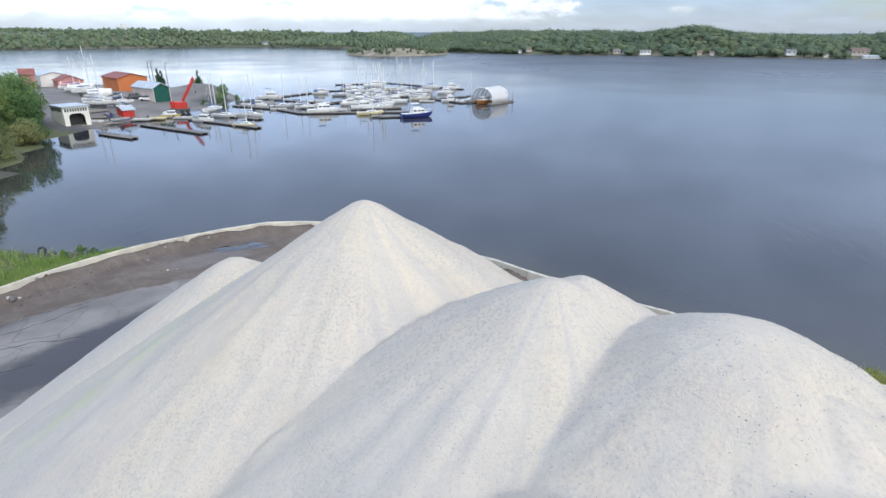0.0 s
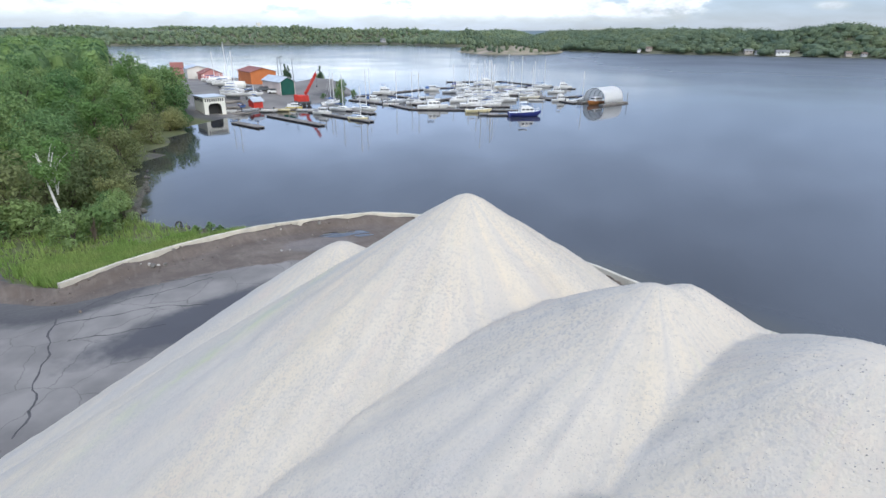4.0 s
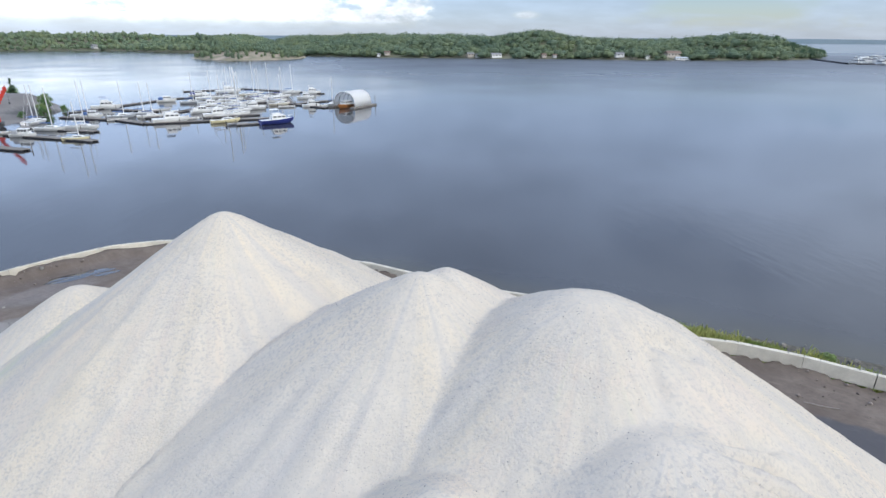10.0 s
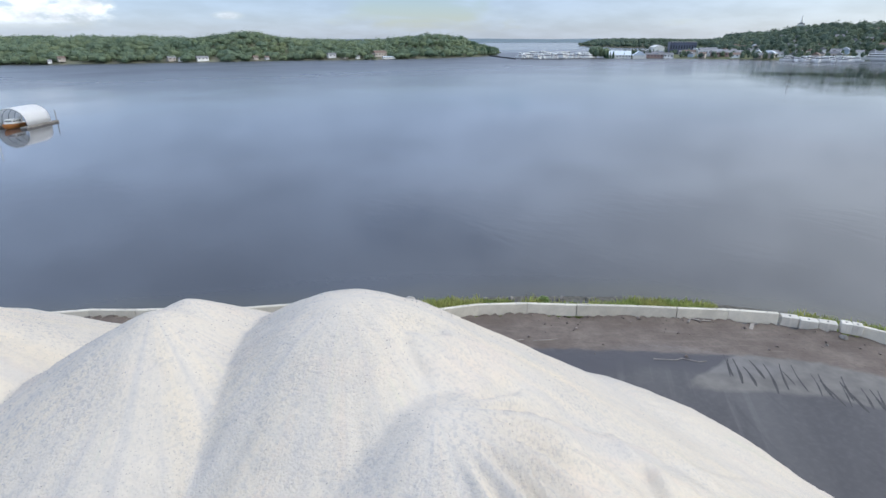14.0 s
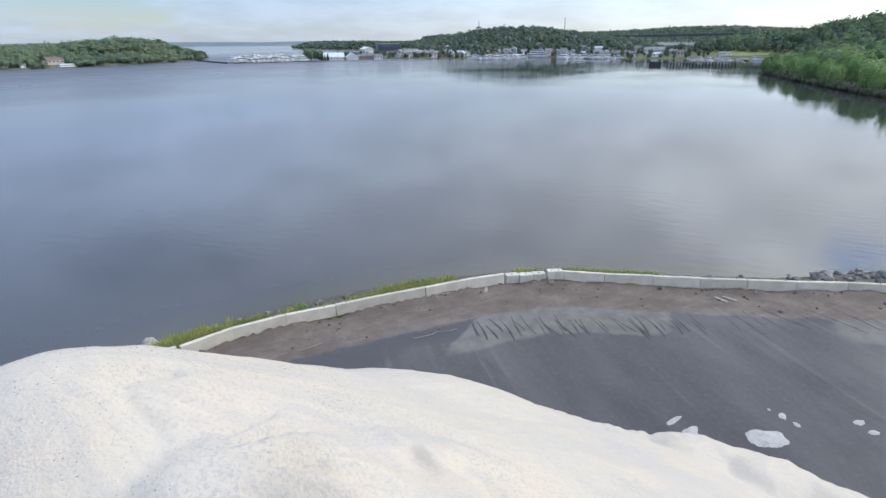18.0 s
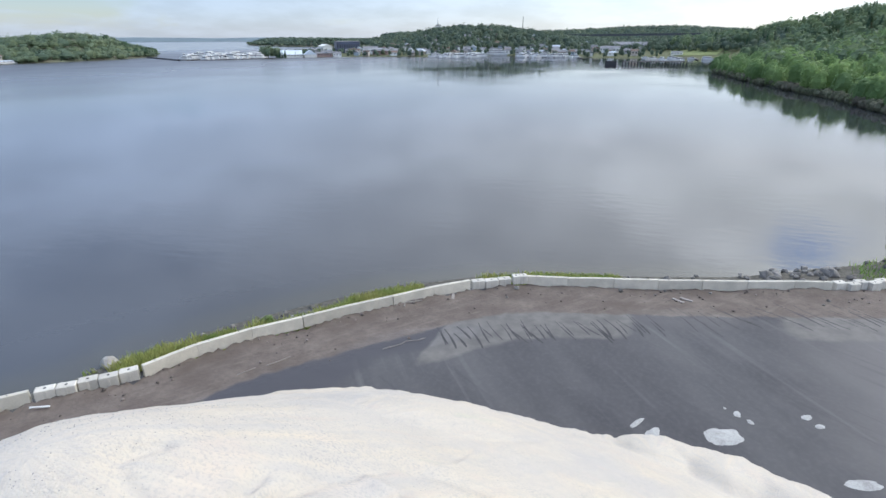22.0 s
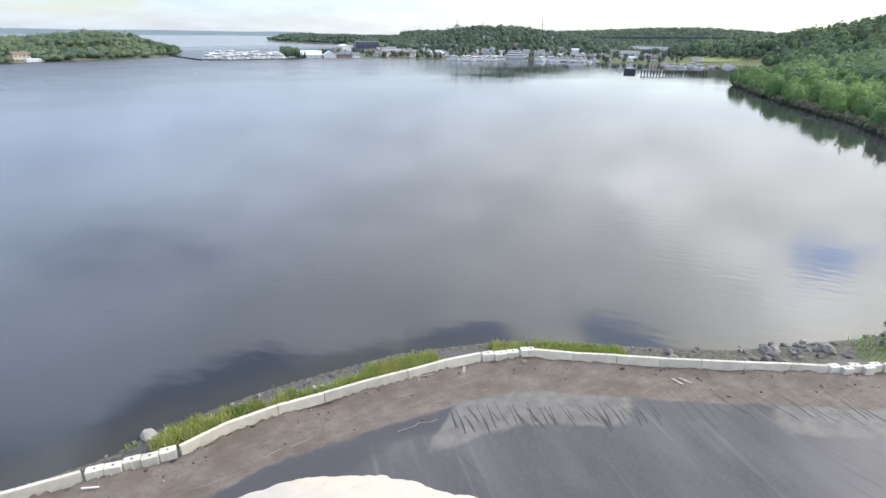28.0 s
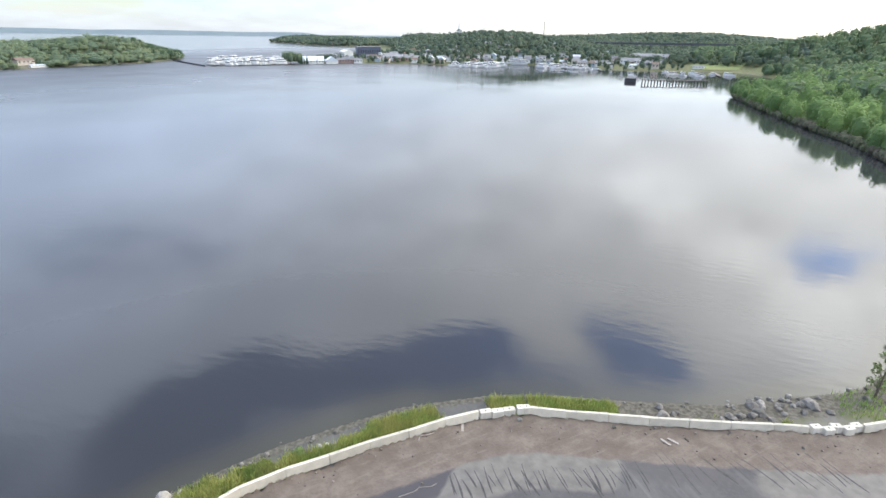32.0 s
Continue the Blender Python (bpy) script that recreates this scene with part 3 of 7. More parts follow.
    col = node_mix(N, L, edge(att("gravel")), col, gravel)
    L.new(col, b.inputs["Base Color"])
    rg = N.new("ShaderNodeMapRange")
    rg.inputs["To Min"].default_value, rg.inputs["To Max"].default_value = 0.85, 0.45
    L.new(edge(att("wet")), rg.inputs["Value"])
    L.new(rg.outputs[0], b.inputs["Roughness"])
    b.inputs["Specular IOR Level"].default_value = 0.3
    bp = N.new("ShaderNodeBump")
    bp.inputs["Strength"].default_value, bp.inputs["Distance"].default_value = 0.5, 0.08
    ad = N.new("ShaderNodeMath")
    ad.operation = "MULTIPLY"
    L.new(tex(5.0, 5), ad.inputs[0])
    L.new(edge(att("soil")), ad.inputs[1])
    L.new(ad.outputs[0], bp.inputs["Height"])
    L.new(bp.outputs[0], b.inputs["Normal"])
    return m


M_GROUND = ground_material()


def blob(x, y, cx, cy, rx, ry, rot=0.0):
    c, s = math.cos(radians(rot)), math.sin(radians(rot))
    u, v = (x - cx) * c + (y - cy) * s, -(x - cx) * s + (y - cy) * c
    return smooth01(1.5 - np.sqrt((u / rx) ** 2 + (v / ry) ** 2))


def ground_patch(x0, x1, y0, y1, cell):
    xs, ys = np.arange(x0, x1 + cell * 0.5, cell), np.arange(y0, y1 + cell * 0.5, cell)
    X, Y = np.meshgrid(xs, ys)
    x, y = X.ravel(), Y.ravel()
    z, sd, sw = land_z(x, y)
    nx, ny = len(xs), len(ys)
    i = (np.arange(ny - 1)[:, None] * nx + np.arange(nx - 1)[None]).ravel()
    q = np.stack([i, i + 1, i + nx + 1, i + nx], 1)
    q = q[sd[q].max(1) > -max(4, cell)]
    me = smooth_mesh(mesh_np("ground", np.stack([x, y, z], 1), q))
    east, west = smooth01((x - 8) / 6), smooth01((-x - 4) / 6)
    masks = {
        "soil": np.where(sw > 0, smooth01(1.5 - np.maximum(sw, 0) / (5.2 + (np.clip(2.2 + (y - 24) * 0.56, 2.2, 11) - 5.2) * smooth01((-8 - x) / 6))), 0) * np.where(y > -40, 1, 0),
        "dust": np.clip(smooth01(1.5 - np.abs(sw - 6.9) / 2.3) * smooth01((13.6 - y) / 1.6) * smooth01((y + 1.8) / 4) + smooth01(1.5 - np.abs(sw - 6.2) / 2.6) * smooth01((-8.0 - y) / 4) * 0.95, 0, 1) * east * np.where(sw > 0, 1, 0),
        "pale": smooth01((-6.0 - y) / 12) * smooth01((x - 20) / 8),
        "old": west * np.where(sw > 0, smooth01((sw - 4) / 3), 0),
        "wet": np.clip(blob(x, y, -25.0, 41.0, 3.5, 2.0, 35) + blob(x, y, -24.0, 28, 2.6, 10, -28) * 0.9 + blob(x, y, 30, 14.0, 5, 1.6, -52) + blob(x, y, 20.5, 20, 7, 2, -35)
                       + blob(x, y, 40.0, -3.5, 5, 2.0, -70) * 0.7, 0, 1) * np.where(sw > 2, 1, 0),
        "bank": np.where((sw < 0) & (sd < 12), smooth01(1.4 - sd / np.where((y < 2) & (x > 40), 4.0, 1.2)), 0),
        "grass": np.where(sw < -0.2, smooth01((sd - np.where((y < 2) & (x > 40), 2.6, 0.5)) / 1.0), 0) * np.where((x < -82) & (y > 106) & (y < 200) & (x > -175), 0.0, 1.0) * np.where((x > 5) & (sw > -7), 0.45 + 0.5 * fbm(x, y, 0.33, 3, 71), 1.0),
        "gravel": np.where((y > 108) & (x > -175) & (x < -70) & (y < 215), 1.0, 0.0) * (1 - blob(x, y, -86, 158, 6, 9)),
    }
    for k, v in masks.items():
        me.attributes.new(k, "FLOAT", "POINT").data.foreach_set("value", np.asarray(v, np.float32))
    me.materials.append(M_GROUND)
    return tagged(new("ground", me), "asphalt and dirt yard running into grassy wooded shore", "ground", kind="structure")


ground_patch(-62, 78, -32, 58, 0.5)
ground_patch(-702, -62, -102, 618, 6)
ground_patch(-62, 78, -302, -32, 6)
ground_patch(78, 1748, -402, 878, 10)

# ---- water ----


def water_material():
    m = bpy.data.materials.new("lake_water")
    m.use_nodes = True
    N, L = m.node_tree.nodes, m.node_tree.links
    b = N["Principled BSDF"]
    b.inputs["Roughness"].default_value, b.inputs["IOR"].default_value = 0.04, 1.36
    sa = N.new("ShaderNodeAttribute")
    sa.attribute_name = "shallow"
    L.new(node_mix(N, L, sa.outputs["Fac"], (0.034, 0.036, 0.041), (0.050, 0.049, 0.041)), b.inputs["Base Color"])
    b.inputs["Specular IOR Level"].default_value = 0.5
    geo = N.new("ShaderNodeNewGeometry")
    mp = N.new("ShaderNodeMapping")
    mp.inputs["Rotation"].default_value = (0, 0, 0.6)
    mp.inputs["Scale"].default_value = (1.0, 0.35, 1.0)
    L.new(geo.outputs["Position"], mp.inputs["Vector"])
    n1, n2, n3 = (N.new("ShaderNodeTexNoise") for _ in range(3))
    for n, s, d in ((n1, 0.9, 4), (n2, 0.12, 3), (n3, 0.02, 4)):
        n.inputs["Scale"].default_value, n.inputs["Detail"].default_value = s, d
    L.new(mp.outputs[0], n1.inputs["Vector"])
    L.new(mp.outputs[0], n2.inputs["Vector"])
    L.new(geo.outputs["Position"], n3.inputs["Vector"])
    calm = N.new("ShaderNodeMapRange")
    calm.inputs["From Min"].default_value, calm.inputs["From Max"].default_value = 0.42, 0.62
    calm.inputs["To Min"].default_value, calm.inputs["To Max"].default_value = 0.025, 0.10
    rgh = N.new("ShaderNodeMapRange")
    rgh.inputs["From Min"].default_value, rgh.inputs["From Max"].default_value = 0.40, 0.60
    rgh.inputs["To Min"].default_value, rgh.inputs["To Max"].default_value = 0.03, 0.07
    L.new(n3.outputs["Fac"], rgh.inputs["Value"])
    ln = N.new("ShaderNodeSeparateXYZ")
    L.new(geo.outputs["Position"], ln.inputs[0])
    far = N.new("ShaderNodeMapRange")
    far.inputs["From Min"].default_value, far.inputs["From Max"].default_value = 130, 420
    far.inputs["To Min"].default_value, far.inputs["To Max"].default_value = 0.0, 0.33
    L.new(ln.outputs["Y"], far.inputs["Value"])
    open_ = N.new("ShaderNodeMapRange")
    open_.inputs["From Min"].default_value, open_.inputs["From Max"].default_value = 640, 900
    open_.inputs["To Min"].default_value, open_.inputs["To Max"].default_value = 1.0, 0.3
    L.new(ln.outputs["Y"], open_.inputs["Value"])
    wind = N.new("ShaderNodeMath")
    wind.operation = "MULTIPLY"
    L.new(far.outputs[0], wind.inputs[0])
    L.new(open_.outputs[0], wind.inputs[1])
    lee = N.new("ShaderNodeMapRange")
    lee.inputs["From Min"].default_value, lee.inputs["From Max"].default_value = -110, 40
    lee.inputs["To Min"].default_value, lee.inputs["To Max"].default_value = 0.35, 1.0
    L.new(ln.outputs["X"], lee.inputs["Value"])
    calmer = N.new("ShaderNodeMath")
    calmer.operation = "MULTIPLY"
    L.new(wind.outputs[0], calmer.inputs[0])
    L.new(lee.outputs[0], calmer.inputs[1])
    sm = N.new("ShaderNodeMath")
    L.new(rgh.outputs[0], sm.inputs[0])
    L.new(calmer.outputs[0], sm.inputs[1])
    L.new(sm.outputs[0], b.inputs["Roughness"])
    L.new(n3.outputs["Fac"], calm.inputs["Value"])
    b1, b2 = N.new("ShaderNodeBump"), N.new("ShaderNodeBump")
    b1.inputs["Distance"].default_value, b2.inputs["Distance"].default_value = 0.25, 1.0
    L.new(calm.outputs[0], b1.inputs["Strength"])
    L.new(n1.outputs["Fac"], b1.inputs["Height"])
    b2.inputs["Strength"].default_value = 0.02
    L.new(n2.outputs["Fac"], b2.inputs["Height"])
    L.new(b1.outputs[0], b2.inputs["Normal"])
    L.new(b2.outputs[0], b.inputs["Normal"])
    return m


E4 = 4950
WX0, WX1, WY0, WY1 = -64, 96, -44, 76


def water_sheet():
    """One sheet, fine along the quay, where it carries how near the bottom is."""
    xs = np.concatenate([[-E4], np.arange(WX0, WX1 + 0.5, 1.0), [E4]])
    ys = np.concatenate([[-E4], np.arange(WY0, WY1 + 0.5, 1.0), [E4]])
    X, Y = np.meshgrid(xs, ys)
    x, y = X.ravel(), Y.ravel()
    n = len(xs)
    i = (np.arange(len(ys) - 1)[:, None] * n + np.arange(n - 1)[None]).ravel()
    me = mesh_np("water", np.stack([x, y, x * 0], 1), np.stack([i, i + 1, i + n + 1, i + n], 1))
    inner = (x > WX0) & (x < WX1) & (y > WY0) & (y < WY1)
    d = np.where(inner, -signed(x, y, SHORE), 99.0)
    sh = smooth01(1 - np.maximum(d, 0) / 4.5 + 0.25 * fbm(x, y, 0.22, 3, 61)) * inner
    me.attributes.new("shallow", "FLOAT", "POINT").data.foreach_set("value", sh.astype(np.float32))
    return me


water = new("water", water_sheet())
water.data.materials.append(water_material())
tagged(water, "calm grey-blue lake mirroring a cloudy sky", "water", kind="structure")

# ---- the salt pile ----
# heaps tipped one beside the other: x, y, top, slope, roundness of the top
HEAPS = [(-2.36, 9.74, 16.85, 0.705, 0.24), (0.97, 6.86, 16.73, 0.629, 0.20), (1.40, 7.18, 16.62, 0.640, 0.16), (2.97, 5.64, 16.85, 0.745, 0.79), (3.08, 3.81, 16.22, 0.701, 0.72), (8.26, 5.91, 12.52, 0.803, 2.95),
         (5.98, 11.02, 11.42, 0.704, 3.0), (-6.57, 12.22, 14.42, 0.73, 0.37), (0.86, 3.78, 15.86, 0.74, 0.22), (2.6, 0.6, 15.0, 0.70, 1.5), (0.3, -4.5, 15.6, 0.7, 1.0), (1.5, -10, 15.4, 0.7, 1.0),
         (22.4, -1.5, 2.9, 0.52, 0.5), (22.2, -4.5, 2.9, 0.52, 0.5), (21.4, -7.5, 3.0, 0.55, 0.5), (20.2, -10.5, 3.0, 0.55, 0.5), (23.9, 0.7, 1.95, 0.42, 0.15), (24.8, -0.8, 1.8, 0.42, 0.1), (23.7, -3.0, 2.2, 0.5, 0.2),
         (23.3, -5.6, 2.25, 0.5, 0.2), (22.5, -8.3, 2.2, 0.5, 0.2)]


def pile_z(x, y):
    zs, best, ax, ay = None, None, None, None
    for k, (cx, cy, top, s, rr) in enumerate(HEAPS):
        ang = np.arctan2(y - cy, x - cx)
        r = np.hypot(x - cx, y - cy)
        wob = 1 + 0.006 * np.sin(7 * ang + k)
        z = top - s * wob * (np.sqrt(r * r + rr * rr) - rr)
        if zs is None:
            zs, best, fa, fr = z.copy(), z.copy(), ang.copy(), r.copy()
        else:
            d = z - zs
            w = 0.06
            h = np.clip(0.5 + 0.5 * d / w, 0, 1)
            zs = zs * (1 - h) + z * h + w * h * (1 - h)
            hit = z > best
            best, fa, fr = np.where(hit, z, best), np.where(hit, ang + k * 9, fa), np.where(hit, r, fr)
    zs = zs + 0.055 * fbm(x, y, 0.5, 4, 21) * smooth01((zs - 1.2) / 2) + 0.030 * fbm(x, y, 2.6, 4, 5)
    # runs of salt that slid down the flanks: broad lobes, runnels, and fine rills
    lobe = vnoise(fa * 4.4 + 1.7 * fbm(x, y, 0.22, 3, 8), fr * 0.16, 1.0, 4)
    run = vnoise(fa * 10 + 2.4 * fbm(x, y, 0.45, 3, 9), fr * 0.30, 1.0, 6)
    rill = vnoise(fa * 26 + 3.0 * fbm(x, y, 0.8, 3, 10), fr * 0.8, 1.0, 7)
    zs = zs + (0.046 * lobe * smooth01(fr / 4) + 0.026 * run * smooth01(fr / 3) + 0.006 * rill) * smooth01(fr / 2.2)
    slump = vnoise((fr * 0.8 + fa * 5.0) * 1.5 + 1.1 * fbm(x, y, 0.4, 3, 12), fr * 0.25 - fa * 1.2, 1.0, 11)
    zs = zs + 0.030 * slump * smooth01(fr / 1.5) * smooth01(fbm(x, y, 0.22, 2, 14) * 2 + 0.5)
    # the toe on the lake side was trimmed by loaders and drops more steeply
    a1, r1 = np.arctan2(y - 6.96, x - 1.08), np.hypot(x - 1.08, y - 6.96)
    toe = smooth01((1.50 - a1) / 0.55) * smooth01((a1 + 0.42) / 0.3)
    zs = zs - smooth01((r1 - 13) / 9) * toe * (0.58 + 0.75 * np.exp(-((a1 - 0.82) / 0.2) ** 2))
    zs = zs + (0.18 * fbm(x, y, 0.8, 3, 17) + 0.10 * np.abs(fbm(x, y, 1.7, 3, 18))) * smooth01((3.6 - zs) / 1.6)
    # flutes where the small near heap was dug, and soft folds beside it
    a8, r8 = np.arctan2(y - 3.81, x - 3.08), np.hypot(x - 3.08, y - 3.81)
    flute = smooth01(1 - np.abs(r8 - 1.25) / 0.95) * smooth01((1.25 - np.abs(a8 + 0.75)) / 0.5)
    zs = zs + flute * (0.11 * np.sin(a8 * 21 + 2.6 * fbm(x, y, 1.2, 2, 3)) + 0.03 * fbm(x, y, 3.0, 3, 23))
    fold = smooth01(1 - np.hypot((x - 6.0) / 2.6, (y - 2.3) / 2.2))
    zs = zs + fold * (0.20 * vnoise(x * 1.6 + y * 0.9, y * 0.7 - x * 0.3, 1.0, 13) + 0.10 * vnoise(x * 3.6 - y * 1.2, y * 1.8 + x * 0.8, 1.0, 14))
    # a slumped lip with a soft gutter on the third heap
    g3 = np.hypot(x - 3.75, y - 4.62)
    zs = zs - (0.10 + 0.06 * fbm(x, y, 1.8, 3, 29)) * np.exp(-((g3 - 0.46 + 0.12 * fbm(x, y, 1.5, 2, 31)) / 0.11) ** 2) * smooth01((np.cos(np.arctan2(y - 4.62, x - 3.75) - 2.3) + 0.15) / 0.5)
    return zs, fa, fr


def spaced(a, b, c, n):
    """n places from a to b, closest together at c."""
    u = np.linspace(-1, 1, n)
    k = 3.2
    s = np.sinh(u * k) / math.sinh(k)
    return np.where(s < 0, c + s * (c - a), c + s * (b - c))


px, py = spaced(-30, 32, 1.0, 400), spaced(-36, 38, 6.0, 400)
PX, PY = np.meshgrid(px, py)
pz, pa, pr = pile_z(PX.ravel(), PY.ravel())
keep = pz > 0.9
pn = len(px)
pi = (np.arange(len(py) - 1)[:, None] * pn + np.arange(pn - 1)[None]).ravel()
pq = np.stack([pi, pi + 1, pi + pn + 1, pi + pn], 1)
pq = pq[keep[pq].any(1)]
pile_mesh = smooth_mesh(mesh_np("salt_pile", np.stack([PX.ravel(), PY.ravel(), np.maximum(pz, 0.9)], 1), pq))
pile_mesh.attributes.new("flow_angle", "FLOAT", "POINT").data.foreach_set("value", pa.astype(np.float32))
stain = np.exp(-((PX.ravel() + 7.4 - 1.75 * (PY.ravel() - 8.5)) / 0.9) ** 2) * np.exp(-((PX.ravel() + 7.3) / 2.6) ** 2)
pile_mesh.attributes.new("stain", "FLOAT", "POINT").data.foreach_set("value", stain.astype(np.float32))
pile_mesh.attributes.new("flow_run", "FLOAT", "POINT").data.foreach_set("value", pr.astype(np.float32))


def salt_material():
    m = bpy.data.materials.new("road_salt")
    m.use_nodes = True
    N, L = m.node_tree.nodes, m.node_tree.links
    b = N["Principled BSDF"]
    b.inputs["Roughness"].default_value, b.inputs["Specular IOR Level"].default_value = 0.85, 0.25
    geo = N.new("ShaderNodeNewGeometry")

    def att(name):
        n = N.new("ShaderNodeAttribute")
        n.attribute_name = name
        return n.outputs["Fac"]

    def mth(op, a, c):
        n = N.new("ShaderNodeMath")
        n.operation = op
        for i, v in enumerate((a, c)):
            if isinstance(v, (int, float)):
                n.inputs[i].default_value = v
            else:
                L.new(v, n.inputs[i])
        return n.outputs[0]

    def ramp(v, a, c, lo=0.0, hi=1.0):
        n = N.new("ShaderNodeMapRange")
        n.inputs["From Min"].default_value, n.inputs["From Max"].default_value = a, c
        n.inputs["To Min"].default_value, n.inputs["To Max"].default_value = lo, hi
        L.new(v, n.inputs["Value"])
        return n.outputs[0]

    def tex(s, d):
        n = N.new("ShaderNodeTexNoise")
        n.inputs["Scale"].default_value, n.inputs["Detail"].default_value = s, d
        L.new(geo.outputs["Position"], n.inputs["Vector"])
        return n.outputs["Fac"]

    def flow(sa, sr, det=4, off=0.0):
        c = N.new("ShaderNodeCombineXYZ")
        L.new(mth("ADD", mth("MULTIPLY", att("flow_angle"), sa), mth("MULTIPLY", tex(0.35, 5), sa * 0.26)), c.inputs[0])
        L.new(mth("MULTIPLY", att("flow_run"), sr), c.inputs[1])
        c.inputs[2].default_value = off
        n = N.new("ShaderNodeTexNoise")
        n.inputs["Scale"].default_value, n.inputs["Detail"].default_value = 1.0, det
        L.new(c.outputs[0], n.inputs["Vector"])
        return n.outputs["Fac"]

    col = node_mix(N, L, ramp(flow(3.0, 0.10), 0.36, 0.64), (0.545, 0.491, 0.417), (0.597, 0.516, 0.403))
    col = node_mix(N, L, ramp(tex(0.22, 4), 0.42, 0.62, 0, 0.6), col, (0.515, 0.471, 0.417))
    col = node_mix(N, L, ramp(flow(13.0, 0.22, 6, 3.0), 0.48, 0.68, 0, 0.35), col, (0.469, 0.434, 0.398))
    col = node_mix(N, L, ramp(flow(24.0, 0.60, 6, 5.0), 0.50, 0.66, 0, 0.26), col, (0.595, 0.538, 0.456))
    col = node_mix(N, L, ramp(flow(9.0, 0.2, 3, 7.0), 0.58, 0.70, 0, 0.4), col, (0.568, 0.470, 0.384))
    col = node_mix(N, L, ramp(flow(7.0, 0.25, 3, 12.0), 0.64, 0.72, 0, 0.4), col, (0.482, 0.485, 0.370))
    # a greenish stain on the flank of the tallest heap, and faint pink and grey runs
    col = node_mix(N, L, mth("MULTIPLY", att("stain"), ramp(tex(1.6, 5), 0.36, 0.62)), col, (0.501, 0.519, 0.313))
    col = node_mix(N, L, ramp(flow(5.0, 0.12, 5, 41.0), 0.50, 0.64, 0, 0.5), col, (0.451, 0.426, 0.402))
    col = node_mix(N, L, ramp(tex(0.8, 5), 0.58, 0.74, 0, 0.55), col, (0.589, 0.485, 0.403))
    col = node_mix(N, L, ramp(flow(46.0, 0.50, 5, 21.0), 0.57, 0.70, 0, 0.15), col, (0.400, 0.375, 0.358))
    col = node_mix(N, L, ramp(flow(34.0, 0.45, 5, 31.0), 0.57, 0.70, 0, 0.16), col, (0.619, 0.552, 0.440))
    sp = N.new("ShaderNodeTexVoronoi")
    sp.inputs["Scale"].default_value = 26
    L.new(geo.outputs["Position"], sp.inputs["Vector"])
    dots = mth("MULTIPLY", ramp(sp.outputs["Distance"], 0.26, 0.12), ramp(tex(0.7, 4), 0.40, 0.60))
    col = node_mix(N, L, mth("MULTIPLY", dots, 0.50), col, (0.290, 0.280, 0.262))
    col = node_mix(N, L, ramp(tex(4.5, 6), 0.50, 0.66, 0, 0.32), col, (0.445, 0.420, 0.385))
    col = node_mix(N, L, mth("MULTIPLY", ramp(tex(20, 4), 0.50, 0.64), ramp(tex(0.5, 4), 0.36, 0.62, 0.2, 0.75)), col, (0.379, 0.361, 0.346))
    L.new(col, b.inputs["Base Color"])
    bp = N.new("ShaderNodeBump")
    bp.inputs["Strength"].default_value, bp.inputs["Distance"].default_value = 0.5, 0.045
    L.new(mth("ADD", mth("MULTIPLY", mth("MULTIPLY", tex(34, 4), ramp(tex(0.9, 4), 0.38, 0.62, 0.25, 1.2)), 0.8), mth("MULTIPLY", tex(5, 5), 1.0)), bp.inputs["Height"])
    L.new(bp.outputs[0], b.inputs["Normal"])
    return m


M_SALT = salt_material()
pile_mesh.materials.append(M_SALT)
salt_pile = tagged(new("salt_mound", pile_mesh), "huge mound of whitish road salt on the asphalt yard", "salt mound")

# ---- quay wall ----
BARRIER = "concrete barriers along the quay"


def barrier_bm(length):
    bm = nb()
    prof = [(-0.21, 0.0), (-0.21, 0.08), (-0.19, 0.30), (-0.15, 0.835), (-0.125, 0.86), (0.125, 0.86), (0.15, 0.835), (0.19, 0.30), (0.21, 0.08), (0.21, 0.0)]
    hl = length / 2 - 0.02
    rings = [[(x, y, z * (0.99 if e in (0, 3) else 1)) for y, z in prof] for e, x in enumerate((-hl, -hl + 0.04, hl - 0.04, hl))]
    vs = loft(bm, rings)
    bm.faces.new(vs[0])
    bm.faces.new(list(reversed(vs[-1])))
    return bm


def barrier_run(pts):
    for (ax, ay), (bx, by) in zip(pts, pts[1:]):
        d = math.hypot(bx - ax, by - ay)
        ob = thing("concrete_barrier", pose((ax + bx) / 2, (ay + by) / 2, 0.99, R.uniform(-1.2, 1.2), R.uniform(-0.7, 0.7), math.degrees(math.atan2(by - ay, bx - ax)) + R.uniform(-0.8, 0.8)),
                   "long grey concrete road barrier standing on the quay edge", "barrier", BARRIER)
        bm = barrier_bm(d)
        part("barrier_body", bm, M_CONC, ob)
        for s in (-1, 1):
            lug = nb()
            rod(lug, (s * d * 0.27, 0, 0.83), (s * d * 0.27, 0, 0.90), 0.035, 0.03)
            part("lifting_lug", lug, M_STEEL, ob, "rusty steel lifting lug")


barrier_run(WALL_L)
barrier_run(WALL_M)
barrier_run(WALL_R)
barrier_run(WALL_E)


